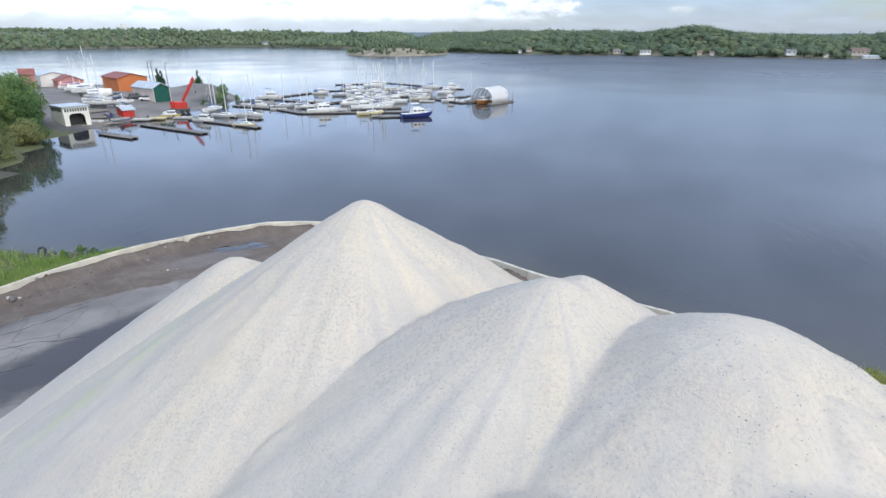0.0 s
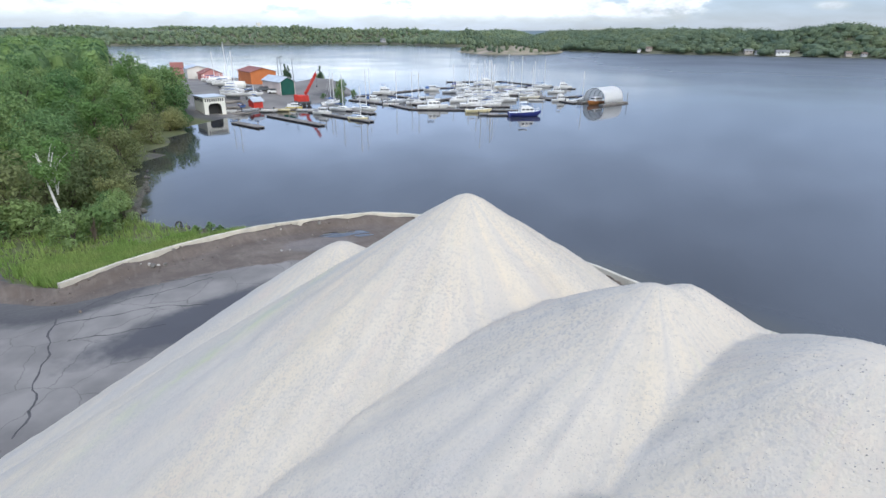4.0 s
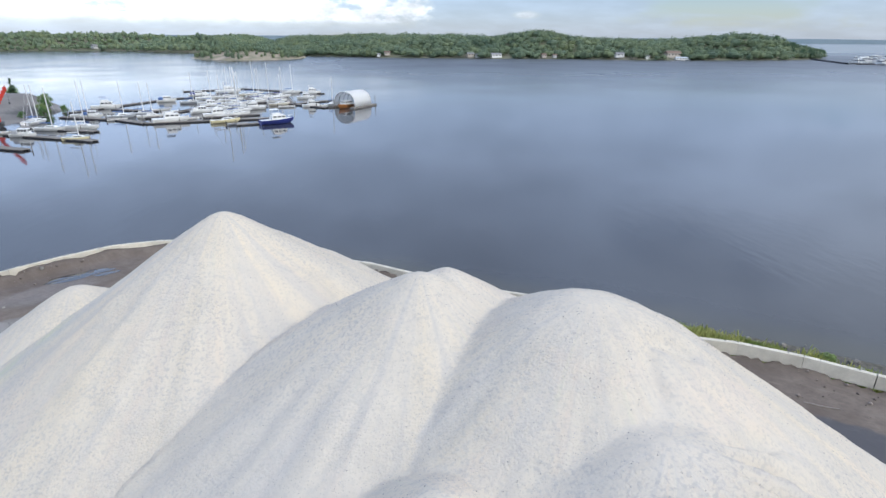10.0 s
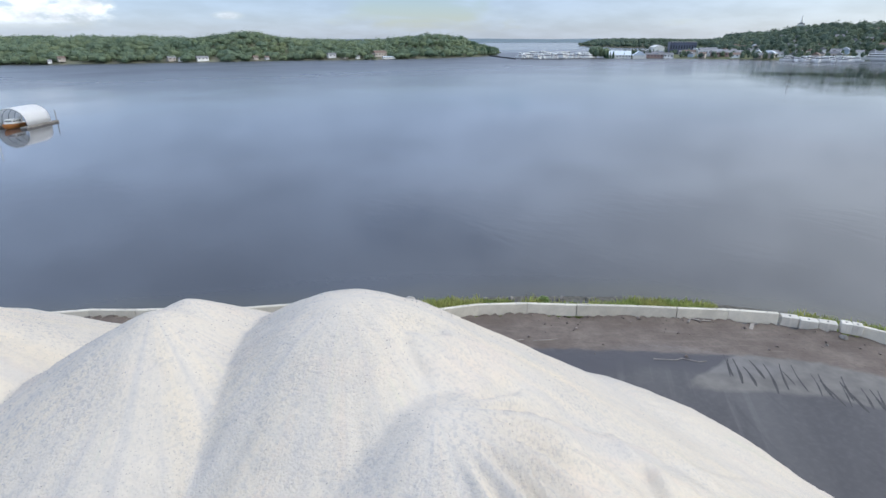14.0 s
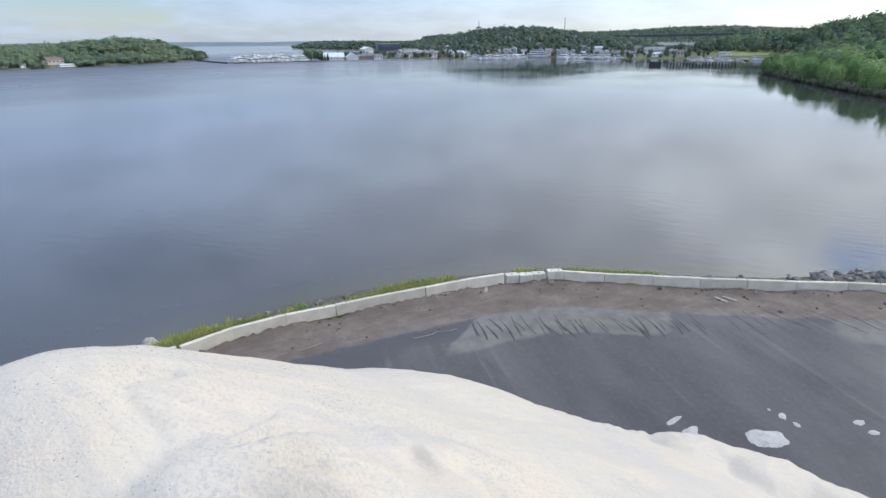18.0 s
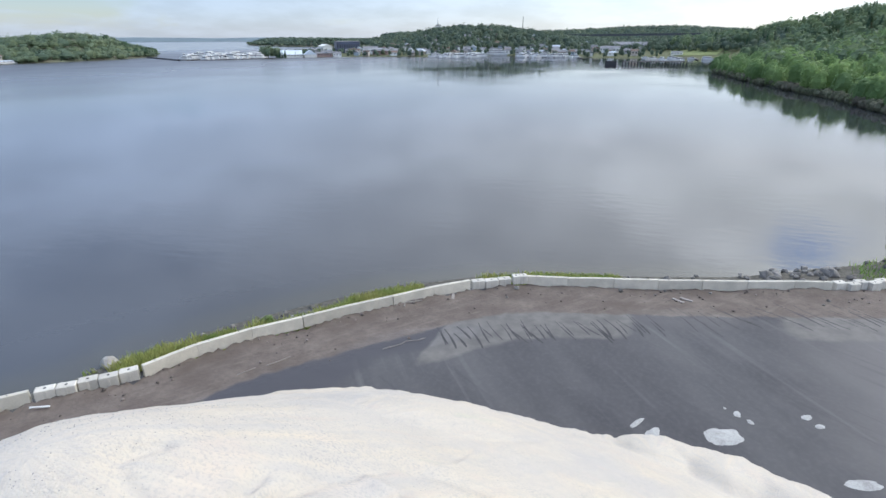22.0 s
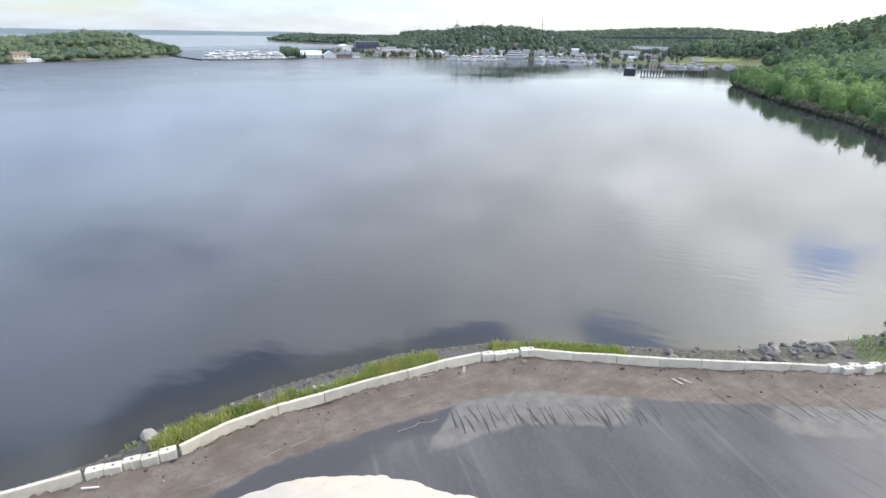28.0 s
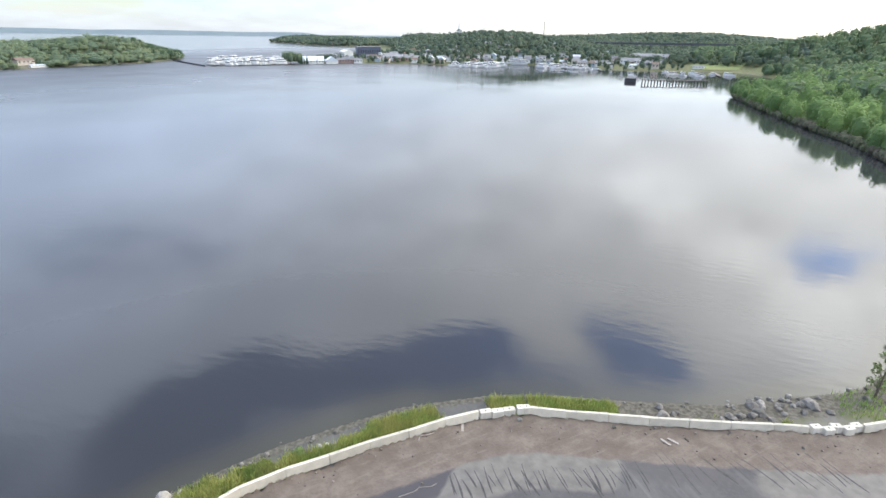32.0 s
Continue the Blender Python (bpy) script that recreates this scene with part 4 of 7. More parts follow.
def block(x, y, z, rz, l=1.0):
    ob = thing("concrete_block", pose(x, y, z, 0, 0, rz), "short whitish concrete block with a lifting hole on top", "block", "concrete blocks along the quay")
    part("block_body", box(nb(), (0, 0, 0.37), (l, 0.62, 0.74), bevel=0.035), M_CONC2, ob)
    bm = nb()
    rod(bm, (0, 0, 0.70), (0, 0, 0.745), 0.085, 0.085, 10)
    part("lifting_hole", bm, M_HOLE, ob, "dark round lifting hole")
    rid = nb()
    box(rid, (0, -0.31, 0.37), (l * 0.12, 0.05, 0.70), bevel=0.01)
    part("side_rib", rid, M_CONC2, ob)
    return ob


def blocks_along(a, b, n, wig, gap=0.04, skip=()):
    dx, dy = (b[0] - a[0]) / n, (b[1] - a[1]) / n
    l = math.hypot(dx, dy)
    for i in range(n):
        x, y = a[0] + dx * (i + 0.5), a[1] + dy * (i + 0.5)
        s = (-1) ** i * wig
        block(x - dy / l * s, y + dx / l * s, 1.0, math.degrees(math.atan2(dy, dx)) + R.uniform(-5, 5) * (1 + 3 * wig), l - gap)


blocks_along((15.75, 31.85), (19.75, 28.25), 5, 0.06)
blocks_along((39.5, 13.2), (41.35, 10.3), 3, 0.04)
block(41.55, 9.9, 1.2, -60, 0.62)
block(41.85, 9.35, 1.2, -62, 0.62)
blocks_along((50.3, -15.1), (52.6, -19.4), 5, 0.17, 0.0)

# ---- vegetation ----


def leaf_cloud(centres, radii, n, size, rng):
    """Diamond leaves on the skins of clumps: points and quads."""
    k = rng.integers(0, len(centres), n)
    d = rng.normal(size=(n, 3))
    d /= np.linalg.norm(d, axis=1)[:, None]
    p = np.asarray(centres)[k] + d * np.asarray(radii)[k][:, None] * rng.uniform(0.72, 1.08, (n, 1))
    nrm = d + rng.normal(size=(n, 3)) * 0.40 + np.array((0, 0, 0.30))
    nrm /= np.linalg.norm(nrm, axis=1)[:, None]
    t = np.cross(nrm, rng.normal(size=(n, 3)))
    t /= np.linalg.norm(t, axis=1)[:, None]
    u = np.cross(nrm, t)
    s = size * rng.uniform(0.6, 1.35, (n, 1))
    v = np.stack([p - t * s, p - u * s * 0.62, p + t * s, p + u * s * 0.62], 1).reshape(-1, 3)
    return v, np.arange(4 * n).reshape(-1, 4)


def crown_clumps(h, w, rng, n, low=0.28, shape="round"):
    """Clump centres and radii of a crown of height h and width w on the ground at 0."""
    cs, rs = [], []
    for _ in range(n):
        f = rng.uniform(low, 0.96)
        if shape == "cone":
            rad = w * 0.5 * (1.02 - f) / (1 - low) * rng.uniform(0.4, 1.0)
            r = 0.10 * w + 0.12 * w * (1 - f)
        else:
            g = (f - low) / (1 - low)
            rad = w * 0.5 * math.sqrt(max(0.05, 1 - (2 * g - 0.85) ** 2 * 0.75)) * rng.uniform(0.25, 0.86)
            r = w * rng.uniform(0.13, 0.22)
        a = rng.uniform(0, 2 * math.pi)
        cs.append((math.cos(a) * rad, math.sin(a) * rad, h * f - r * 0.4))
        rs.append(r)
    return np.array(cs), np.array(rs)


def make_tree(name, h, w, leaf, bark, label, category, seed, leaves=1500, size=0.24, shape="round", low=0.25, stems=1, clumps=20):
    rng = np.random.default_rng(seed)
    rr = random.Random(seed)
    ob = thing(name, pose(0, 0, -50), label, category, "trees of the shore wood")
    bm = nb()
    cs, rs = crown_clumps(h, w, rng, clumps, low, shape)
    for s in range(stems):
        lean = Vector((rr.uniform(-0.1, 0.1) * h, rr.uniform(-0.1, 0.1) * h, 0)) * (1 if stems > 1 else 0.4)
        a, r0 = Vector((rr.uniform(-0.2, 0.2) * (stems - 1), rr.uniform(-0.2, 0.2) * (stems - 1), -0.3)), h * 0.014 + 0.04
        n = 5
        for i in range(n):
            b = Vector((lean.x * (i + 1) / n + rr.uniform(-0.08, 0.08), lean.y * (i + 1) / n + rr.uniform(-0.08, 0.08), h * 0.82 * (i + 1) / n))
            rod(bm, a, b, r0 * (1 - i / n * 0.85), r0 * (1 - (i + 1) / n * 0.85), 7)
            a = b
    for c in cs[: min(len(cs), 12)]:
        base = Vector((0, 0, max(h * 0.18, c[2] - w * 0.35)))
        mid = base.lerp(Vector(c), 0.55) + Vector((0, 0, h * 0.02))
        rod(bm, base, mid, h * 0.006 + 0.015, h * 0.004 + 0.01, 5)
        rod(bm, mid, Vector(c), h * 0.004 + 0.01, 0.01, 5)
    part("trunk", bm, bark, ob)
    v, q = leaf_cloud(cs, rs, leaves, size, rng)
    me = mesh_np("crown", v, q)
    me.materials.append(leaf)
    cr = new("crown", me)
    cr.parent = ob
    return ob


PROTO = [
    make_tree("maple_tree", 11.0, 8.0, M_LEAF_A, M_BARK, "leafy dark green maple in the shore wood", "tree", 1, 3300, 0.21, clumps=36),
    make_tree("maple_tree", 9.0, 6.5, M_LEAF_A, M_BARK, "leafy green maple in the shore wood", "tree", 2, 2700, 0.20, clumps=30),
    make_tree("willow_tree", 7.0, 8.0, M_LEAF_B, M_BARK, "olive green bushy willow on the bank", "tree", 3, 3500, 0.175, low=0.12, stems=4, clumps=28),
    make_tree("willow_tree", 5.0, 6.0, M_LEAF_B, M_BARK, "low olive green willow bush", "tree", 4, 2600, 0.165, low=0.08, stems=4, clumps=22),
    make_tree("poplar_tree", 12.5, 5.5, M_LEAF_C, M_BARK, "tall bright green poplar", "tree", 5, 2900, 0.195, low=0.2, clumps=34),
    make_tree("alder_bush", 3.4, 4.4, M_LEAF_A, M_BARK, "low green alder bush at the wood edge", "bush", 6, 2000, 0.14, low=0.06, stems=5, clumps=18),
    make_tree("spruce_tree", 9.0, 4.2, M_PINE, M_BARK, "dark pointed spruce beside the yard", "tree", 8, 2400, 0.2, "cone", 0.1, clumps=30),
]
BIRCH = make_tree("birch_tree", 10.8, 5.4, M_LEAF_C, M_BIRCH, "birch with a forked white trunk at the edge of the wood", "tree", 7, 1500, 0.18, low=0.62, stems=2, clumps=12)


def plant(proto, x, y, s, rz):
    z = ground_z(x, y)
    t = copy_thing(proto, Matrix.LocRotScale((x, y, z - 0.1), Euler((0, 0, rz)), (s, s, s * R.uniform(0.9, 1.1))))
    return t


# the wood on the bank left of the yard
WOODS = [(-49.5, 37.0), (-55, 40.5), (-60.5, 48), (-67, 57), (-75.5, 69), (-84, 84), (-92, 96), (-102, 106), (-114, 121), (-132, 128), (-132, 70), (-90, 24), (-60, 27), (-50, 32)]
spots = []


def wood_fill(poly, gap, tries, limit, kinds, smin, smax):
    xs, ys = [p[0] for p in poly], [p[1] for p in poly]
    n = 0
    for _ in range(tries):
        x, y = R.uniform(min(xs), max(xs)), R.uniform(min(ys), max(ys))
        if signed(np.array([x]), np.array([y]), poly)[0] < 0.3:
            continue
        g = gap(x, y)
        if any((x - a) ** 2 + (y - b) ** 2 < g * g for a, b in spots):
            continue
        spots.append((x, y))
        plant(PROTO[R.choice(kinds)], x, y, R.uniform(smin, smax), R.uniform(0, 6.28))
        n += 1
        if n >= limit:
            break


for x, y, k, s in [(-48.0, 37.2, 5, 0.95), (-54.5, 35.5, 5, 1.1), (-50.5, 43, 5, 1.0), (-53.0, 43.5, 5, 0.9), (-55.0, 38.8, 5, 0.75), (-60, 46.5, 2, 1.05), (-63.5, 44.5, 0, 0.8), (-64.5, 53, 3, 1.0), (-70, 61, 2, 0.9), (-59, 37, 2, 1.15), (-65, 40, 4, 0.8),
                   (-56, 32.5, 5, 1.2), (-62, 33, 3, 1.3), (-70, 52, 0, 0.85), (-76, 68, 3, 1.0), (-82, 79, 2, 0.85), (-88, 90, 3, 0.9), (-49, 40.5, 5, 0.9)]:
    spots.append((x, y))
    plant(PROTO[k], x, y, s, R.uniform(0, 6.28))
spots += [(-52.4, 37.8), (-50.5, 36.0), (-51.0, 39.6)]
for x, y, k, s in [(-96.5, 101.5, 1, 0.95), (-93.0, 98.5, 5, 1.2), (-99.5, 105.5, 1, 1.1), (-100.0, 99.0, 0, 0.95), (-103.0, 108.5, 1, 1.05), (-90.5, 95.0, 5, 1.1), (-96.5, 95.0, 4, 0.8), (-105.5, 103.0, 0, 1.0), (-88.0, 91.5, 3, 0.9), (-108.0, 111.5, 1, 1.05), (-112, 105, 0, 1.1), (-104, 96, 4, 0.95), (-111, 97, 1, 1.2)]:
    spots.append((x, y))
    plant(PROTO[k], x, y, s, R.uniform(0, 6.28))
wood_fill(WOODS, lambda x, y: 3.7 + 0.014 * math.hypot(x + 50, y - 40), 5000, 125, [0, 0, 1, 1, 2, 4, 1, 3], 0.75, 1.08)
for x, y, s in [(-105, 182, 0.62), (-110, 188, 0.5), (-113, 196, 0.55), (-97, 184, 0.4), (-140, 215, 0.8), (-146, 222, 0.7)]:
    plant(PROTO[6 if s > 0.55 else 1], x, y, s, R.uniform(0, 6))
for x, y, s in [(-84, 156, 0.7), (-86, 160, 0.8), (-82.5, 163, 0.6), (-88, 165, 0.8), (-91, 170, 0.7), (-86.5, 151, 0.5)]:
    plant(PROTO[5], x, y, s, R.uniform(0, 6))
# the tree that leans out over the bay at the far end of the quay
LEANER = make_tree("alder_tree", 6.6, 2.8, M_LEAF_B, M_BARK, "thin sparse alder leaning over the bay", "tree", 9, 520, 0.15, low=0.3, stems=2, clumps=13)
plant(PROTO[4], 71.5, -30.5, 0.6, 1.0)
plant(PROTO[3], 66.5, -27.5, 0.55, 0.3)
plant(PROTO[5], 77.2, -28.6, 0.62, 0.8)
plant(PROTO[5], 74.0, -28.8, 0.45, 2.1)
plant(PROTO[1], 76, -36, 0.7, 2.3)


def thin(p, d):
    """Keeps spots that stand at least about d apart."""
    cell, out = {}, []
    for i, (x, y) in enumerate(p[:, :2]):
        k = (int(x // d), int(y // d))
        if all((x - a) ** 2 + (y - b) ** 2 >= d * d for dx in (-1, 0, 1) for dy in (-1, 0, 1) for a, b in cell.get((k[0] + dx, k[1] + dy), ())):
            cell.setdefault(k, []).append((x, y))
            out.append(i)
    return p[out]


def forest(name, pts, heights, leaves, size, material, label, seed, shape="round", wide=0.74, body=(7, 4), ragged=0.075):
    """A far wood as one mesh: a low crown of loose foliage over every spot."""
    rng = np.random.default_rng(seed)
    protos = []
    for k in range(8):
        d = rng.normal(size=(leaves * 3, 3))
        d /= np.linalg.norm(d, axis=1)[:, None]
        d = d[d[:, 2] > -0.70][:leaves]
        n = len(d)
        if shape == "cone":
            f = rng.uniform(0, 1, n) ** 0.7
            rad = wide * 0.5 * (1.03 - f) * rng.uniform(0.7, 1.1, n)
            a = np.arctan2(d[:, 1], d[:, 0])
            c = np.stack([np.cos(a) * rad, np.sin(a) * rad, 0.10 + 0.9 * f], 1)
            nrm = np.stack([np.cos(a), np.sin(a), np.full(n, 0.5)], 1)
        else:
            # a dome with bosses of foliage
            boss = rng.normal(size=(9, 3)) + np.array((0, 0, 0.4))
            boss /= np.linalg.norm(boss, axis=1)[:, None]
            near = np.clip((d @ boss.T - 0.72) / 0.28, 0, 1).max(1)
            r = 0.78 + 0.28 * near + rng.normal(size=n) * ragged
            c = np.stack([d[:, 0] * wide * 0.5 * r, d[:, 1] * wide * 0.5 * r, 0.45 + d[:, 2] * 0.55 * r], 1)
            nrm = d + 0.45 * (boss[(d @ boss.T).argmax(1)] * -0.5 + d)
        nrm = nrm + rng.normal(size=(n, 3)) * 0.28
        nrm /= np.linalg.norm(nrm, axis=1)[:, None]
        t = np.cross(nrm, rng.normal(size=(n, 3)))
        t /= np.linalg.norm(t, axis=1)[:, None]
        u = np.cross(nrm, t)
        sz = size * rng.uniform(0.6, 1.3, (n, 1))
        loose = np.stack([c - t * sz, c - u * sz * 0.75, c + t * sz, c + u * sz * 0.75], 1).reshape(-1, 3)
        # the closed body of the crown under the loose leaves
        th, ph = np.meshgrid(np.linspace(0, 2 * np.pi, body[0] + 1), np.linspace(-0.62, 1.5, body[1] + 1))
        e = np.stack([np.cos(th) * np.cos(ph), np.sin(th) * np.cos(ph), np.sin(ph)], 2)
        if shape == "cone":
            f = (ph + 0.62) / 2.12
            q = np.stack([np.cos(th) * wide * 0.40 * (1.02 - f), np.sin(th) * wide * 0.40 * (1.02 - f), 0.1 + 0.86 * f], 2)
        else:
            r = 0.64 + 0.24 * np.clip((e @ boss.T - 0.70) / 0.30, 0, 1).max(2)
            q = np.stack([e[..., 0] * wide * 0.5 * r, e[..., 1] * wide * 0.5 * r, 0.45 + e[..., 2] * 0.55 * r], 2)
        solid = np.stack([q[:-1, :-1], q[:-1, 1:], q[1:, 1:], q[1:, :-1]], 2).reshape(-1, 3)
        protos.append(np.concatenate([loose, solid]))
    vs = []
    for (x, y, z), h in zip(pts, heights):
        v = protos[rng.integers(0, 8)]
        a = rng.uniform(0, 6.28)
        c, s = math.cos(a), math.sin(a)
        w = h * rng.uniform(0.85, 1.25)
        vs.append(np.stack([(v[:, 0] * c - v[:, 1] * s) * w + x, (v[:, 0] * s + v[:, 1] * c) * w + y, v[:, 2] * h + z], 1))
    v = np.concatenate(vs)
    me = mesh_np(name, v, np.arange(len(v)).reshape(-1, 4))
    me.materials.append(material)
    shade = np.repeat(rng.beta(1.3, 1.5, len(vs)), [len(q) for q in vs])
    me.attributes.new("tree_shade", "FLOAT", "POINT").data.foreach_set("value", shade.astype(np.float32))
    return tagged(new(name, me), label, "trees", kind="stuff")


def scatter(n, x0, x1, y0, y1, cond, seed):
    rng = np.random.default_rng(seed)
    x, y = rng.uniform(x0, x1, n), rng.uniform(y0, y1, n)
    z, sd, sw = land_z(x, y)
    k = cond(x, y, z, sd, sw)
    return np.stack([x, y, z - 0.3], 1)[k]


rngf = np.random.default_rng(5)
# the wooded hill across the bay
p = scatter(15000, 110, 560, -230, -20, lambda x, y, z, sd, sw: (sd > 1.5) & (x > 120) & (y > -105 - (x - 120) * 0.40) & (sd < 150), 31)
p = thin(p, 5.9)
forest("bay_wood", p, 6.5 + 8.0 * rngf.beta(1.5, 2.0, len(p)), 250, 0.046, M_FOREST, "dense green deciduous wood sloping down to the bay", 1, wide=0.66, body=(8, 5))
p = scatter(8000, 330, 1150, -400, 0, lambda x, y, z, sd, sw: (sd > 8) & (((z > 5) & (sd > 60)) | ((x < 668) & (y < -52))), 32)
p = thin(p, 7.5)
forest("hill_wood", p, rngf.uniform(9, 15, len(p)), 34, 0.11, M_HILLWOOD, "dark green wood covering the hill behind the bay", 2, wide=0.85, body=(6, 3))
p = thin(scatter(5000, 330, 900, -330, -20, lambda x, y, z, sd, sw: (sd > 30) & (z > 9), 42), 17)
forest("hill_pines", p, rngf.uniform(10, 14.5, len(p)), 110, 0.06, M_PINE, "dark spruces rising out of the wooded hill", 12, "cone", 0.34)
# greyish brush at the water's edge
p = scatter(9000, 150, 430, -80, -15, lambda x, y, z, sd, sw: (sd > 0.2) & (sd < 4.0), 33)
forest("shore_brush", p, rngf.uniform(2.0, 4.0, len(p)), 40, 0.09, mat("brush_twigs", (0.100, 0.092, 0.070), (0.090, 0.110, 0.056), 0.1, 0.9, island=0.3), "greyish brown brush along the bay shore", 3, wide=1.0)
# the woods behind the yard's own bank, out to the lake
p = scatter(6000, -520, -100, 60, 460, lambda x, y, z, sd, sw: (sd > 4) & ~((x > -175) & (y > 108)) & (signed(x, y, WOODS) < -2) & (y < -0.90 * x - 6), 34)
p = thin(p, 5.5)
forest("lake_wood", p, rngf.uniform(8, 13, len(p)), 60, 0.085, M_FOREST, "mixed green wood along the lake shore", 4)
# the hills of the town
p = scatter(30000, 560, 1250, -120, 870, lambda x, y, z, sd, sw: (sd > 34) & (z > 5.5), 35)
p = thin(p, 6.2)
forest("town_wood", p, 5.5 + 7 * rngf.beta(1.4, 2.0, len(p)), 28, 0.13, M_TOWNWOOD, "dark green trees on the hills above the town", 5, wide=1.1, body=(5, 3), ragged=0.15)
p = scatter(7000, 1250, 1740, -200, 870, lambda x, y, z, sd, sw: (sd > 34), 38)
p = thin(p, 8)
forest("ridge_wood", p, rngf.uniform(8, 14, len(p)), 12, 0.16, M_TOWNWOOD, "woods on the ridge behind the town", 8, wide=1.4, body=(5, 3))
p = thin(scatter(3600, 505, 900, -60, 470, lambda x, y, z, sd, sw: (sd > 5) & (z <= 7) & ~((x > 680) & (x < 775) & (y > -62) & (y < 6)), 36), 8.5)
forest("street_trees", p, rngf.uniform(4.5, 8, len(p)), 50, 0.09, M_TOWNWOOD, "trees between the houses of the town", 6)
p = scatter(150, 510, 580, 385, 460, lambda x, y, z, sd, sw: (sd > 1), 37)
forest("point_pines", p, rngf.uniform(5, 9, len(p)), 45, 0.08, M_PINE, "dark pines on the point beside the far marina", 7, "cone", 0.42)
p = np.array([(530 + 11 * math.cos(k * 2.4) * math.sqrt(k / 16) * 1.2, 424 + 9 * math.sin(k * 2.4) * math.sqrt(k / 16), 1.0) for k in range(17)])
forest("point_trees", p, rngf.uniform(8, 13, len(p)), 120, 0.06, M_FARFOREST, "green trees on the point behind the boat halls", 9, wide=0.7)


def island(name, poly, h, cell, seed, rocky, trees, label, bumps=()):
    """A separate piece of land, with its own wood."""
    xs, ys = [q[0] for q in poly], [q[1] for q in poly]
    gx, gy = np.arange(min(xs) - cell, max(xs) + cell * 2, cell), np.arange(min(ys) - cell, max(ys) + cell * 2, cell)
    X, Y = np.meshgrid(gx, gy)
    x, y = X.ravel(), Y.ravel()

    def zz(x, y):
        sd = signed(x, y, poly)
        z = h * smooth01(sd / (h * 4.5)) * (0.76 + 0.62 * fbm(x, y, 0.0095, 3, seed)) + 1.2 * smooth01(sd / 5)
        for bx, by, br, bh_ in bumps:
            z = z + bh_ * np.exp(-((x - bx) ** 2 + (y - by) ** 2) / (br * br)) * smooth01(sd / 40)
        return np.where(sd > 0, z + (1.6 * fbm(x, y, 0.07, 3, seed) * smooth01(sd / 8) if rocky else 0), sd * 0.3), sd

    z, sd = zz(x, y)
    n = len(gx)
    i = (np.arange(len(gy) - 1)[:, None] * n + np.arange(n - 1)[None]).ravel()
    q = np.stack([i, i + 1, i + n + 1, i + n], 1)
    q = q[sd[q].max(1) > -cell]
    me = smooth_mesh(mesh_np(name, np.stack([x, y, z], 1), q))
    me.materials.append(M_ROCKFAR if rocky else mat("far_undergrowth", (0.11, 0.13, 0.075), (0.17, 0.155, 0.12), 0.05, 0.95))
    ob = tagged(new(name, me), label, "land", kind="structure")
    rng = np.random.default_rng(seed)
    tx, ty = rng.uniform(min(xs), max(xs), trees), rng.uniform(min(ys), max(ys), trees)
    tz, sd = zz(tx, ty)
    return ob, np.stack([tx, ty, tz - 0.3], 1), sd


FAR_R = [(-140, 760), (-62, 645), (21, 598), (100, 582), (145, 577), (219, 566), (286, 535), (357, 538), (433, 545), (500, 575), (545, 615), (560, 650), (470, 760), (300, 900), (100, 1000), (-200, 1050)]
ob, p, sd = island("land_far_shore", FAR_R, 14, 14, 41, False, 30000, "wooded far shore with a few cottages", bumps=((40, 725, 55, 8), (215, 650, 45, 8), (410, 605, 60, 9), (-75, 770, 95, -8), (150, 900, 160, 6)))
k = (sd > 0.8) & (sd < 170)
p = thin(p[k], 5.2)
for cx, cy, half, deep in ((22, 603, 8, 9), (108, 584, 6, 9), (135, 582, 9, 9), (188, 574, 9, 7), (260, 550, 9, 11), (280, 543, 7, 8), (311, 543, 13, 11), (360, 540, 6, 5)):
    p = p[~((abs(p[:, 0] - cx) < half) & (p[:, 1] < cy + deep - 4))]
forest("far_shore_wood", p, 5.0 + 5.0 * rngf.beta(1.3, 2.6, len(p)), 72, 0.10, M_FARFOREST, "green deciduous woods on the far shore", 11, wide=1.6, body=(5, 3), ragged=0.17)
p = thin(np.array([(q[0], q[1], q[2]) for q in p if q[0] > 468 and q[1] < 690]), 6.5)
forest("headland_pines", p, rngf.uniform(7, 11.5, len(p)), 60, 0.08, M_PINE, "dark pines on the rocky headland", 14, wide=0.8)
FAR_L = [(-640, 575), (-560, 640), (-500, 745), (-430, 850), (-345, 860), (-290, 800), (-230, 765), (-180, 800), (-150, 900), (-200, 1500), (-900, 1500), (-1300, 700), (-900, 560)]
ob, p, sd = island("land_west_shore", FAR_L, 17, 20, 42, False, 34000, "low wooded shore on the west side of the lake")
k = (sd > 0.8) & (sd < 130)
p = thin(p[k], 5.2)
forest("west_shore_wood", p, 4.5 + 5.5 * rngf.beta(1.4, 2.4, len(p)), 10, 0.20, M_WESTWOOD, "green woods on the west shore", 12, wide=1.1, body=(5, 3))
ISLE = [(-168, 572), (-150, 540), (-124, 517), (-95, 520), (-70, 540), (-60, 585), (-64, 625), (-100, 640), (-150, 625)]
ob, p, sd = island("land_rock_islet", ISLE, 7.0, 4, 43, True, 1500, "bare pinkish rock islet with a few trees")
k = (sd > 2) & ((p[:, 1] > 556) | (p[:, 0] < -138) | (p[:, 0] > -80) | ((p[:, 0] * 7.3 + p[:, 1] * 3.1) % 9 < 1.6))
p = thin(p[k], 3.6)
forest("islet_trees", p, rngf.uniform(3.0, 6.5, len(p)), 26, 0.12, M_FARFOREST, "low trees and scrub on the rock islet", 13)

POINT = [(1490, 1285), (1400, 1130), (1280, 985), (1245, 905), (1240, 800), (1700, 800), (1900, 1200), (1700, 1400)]
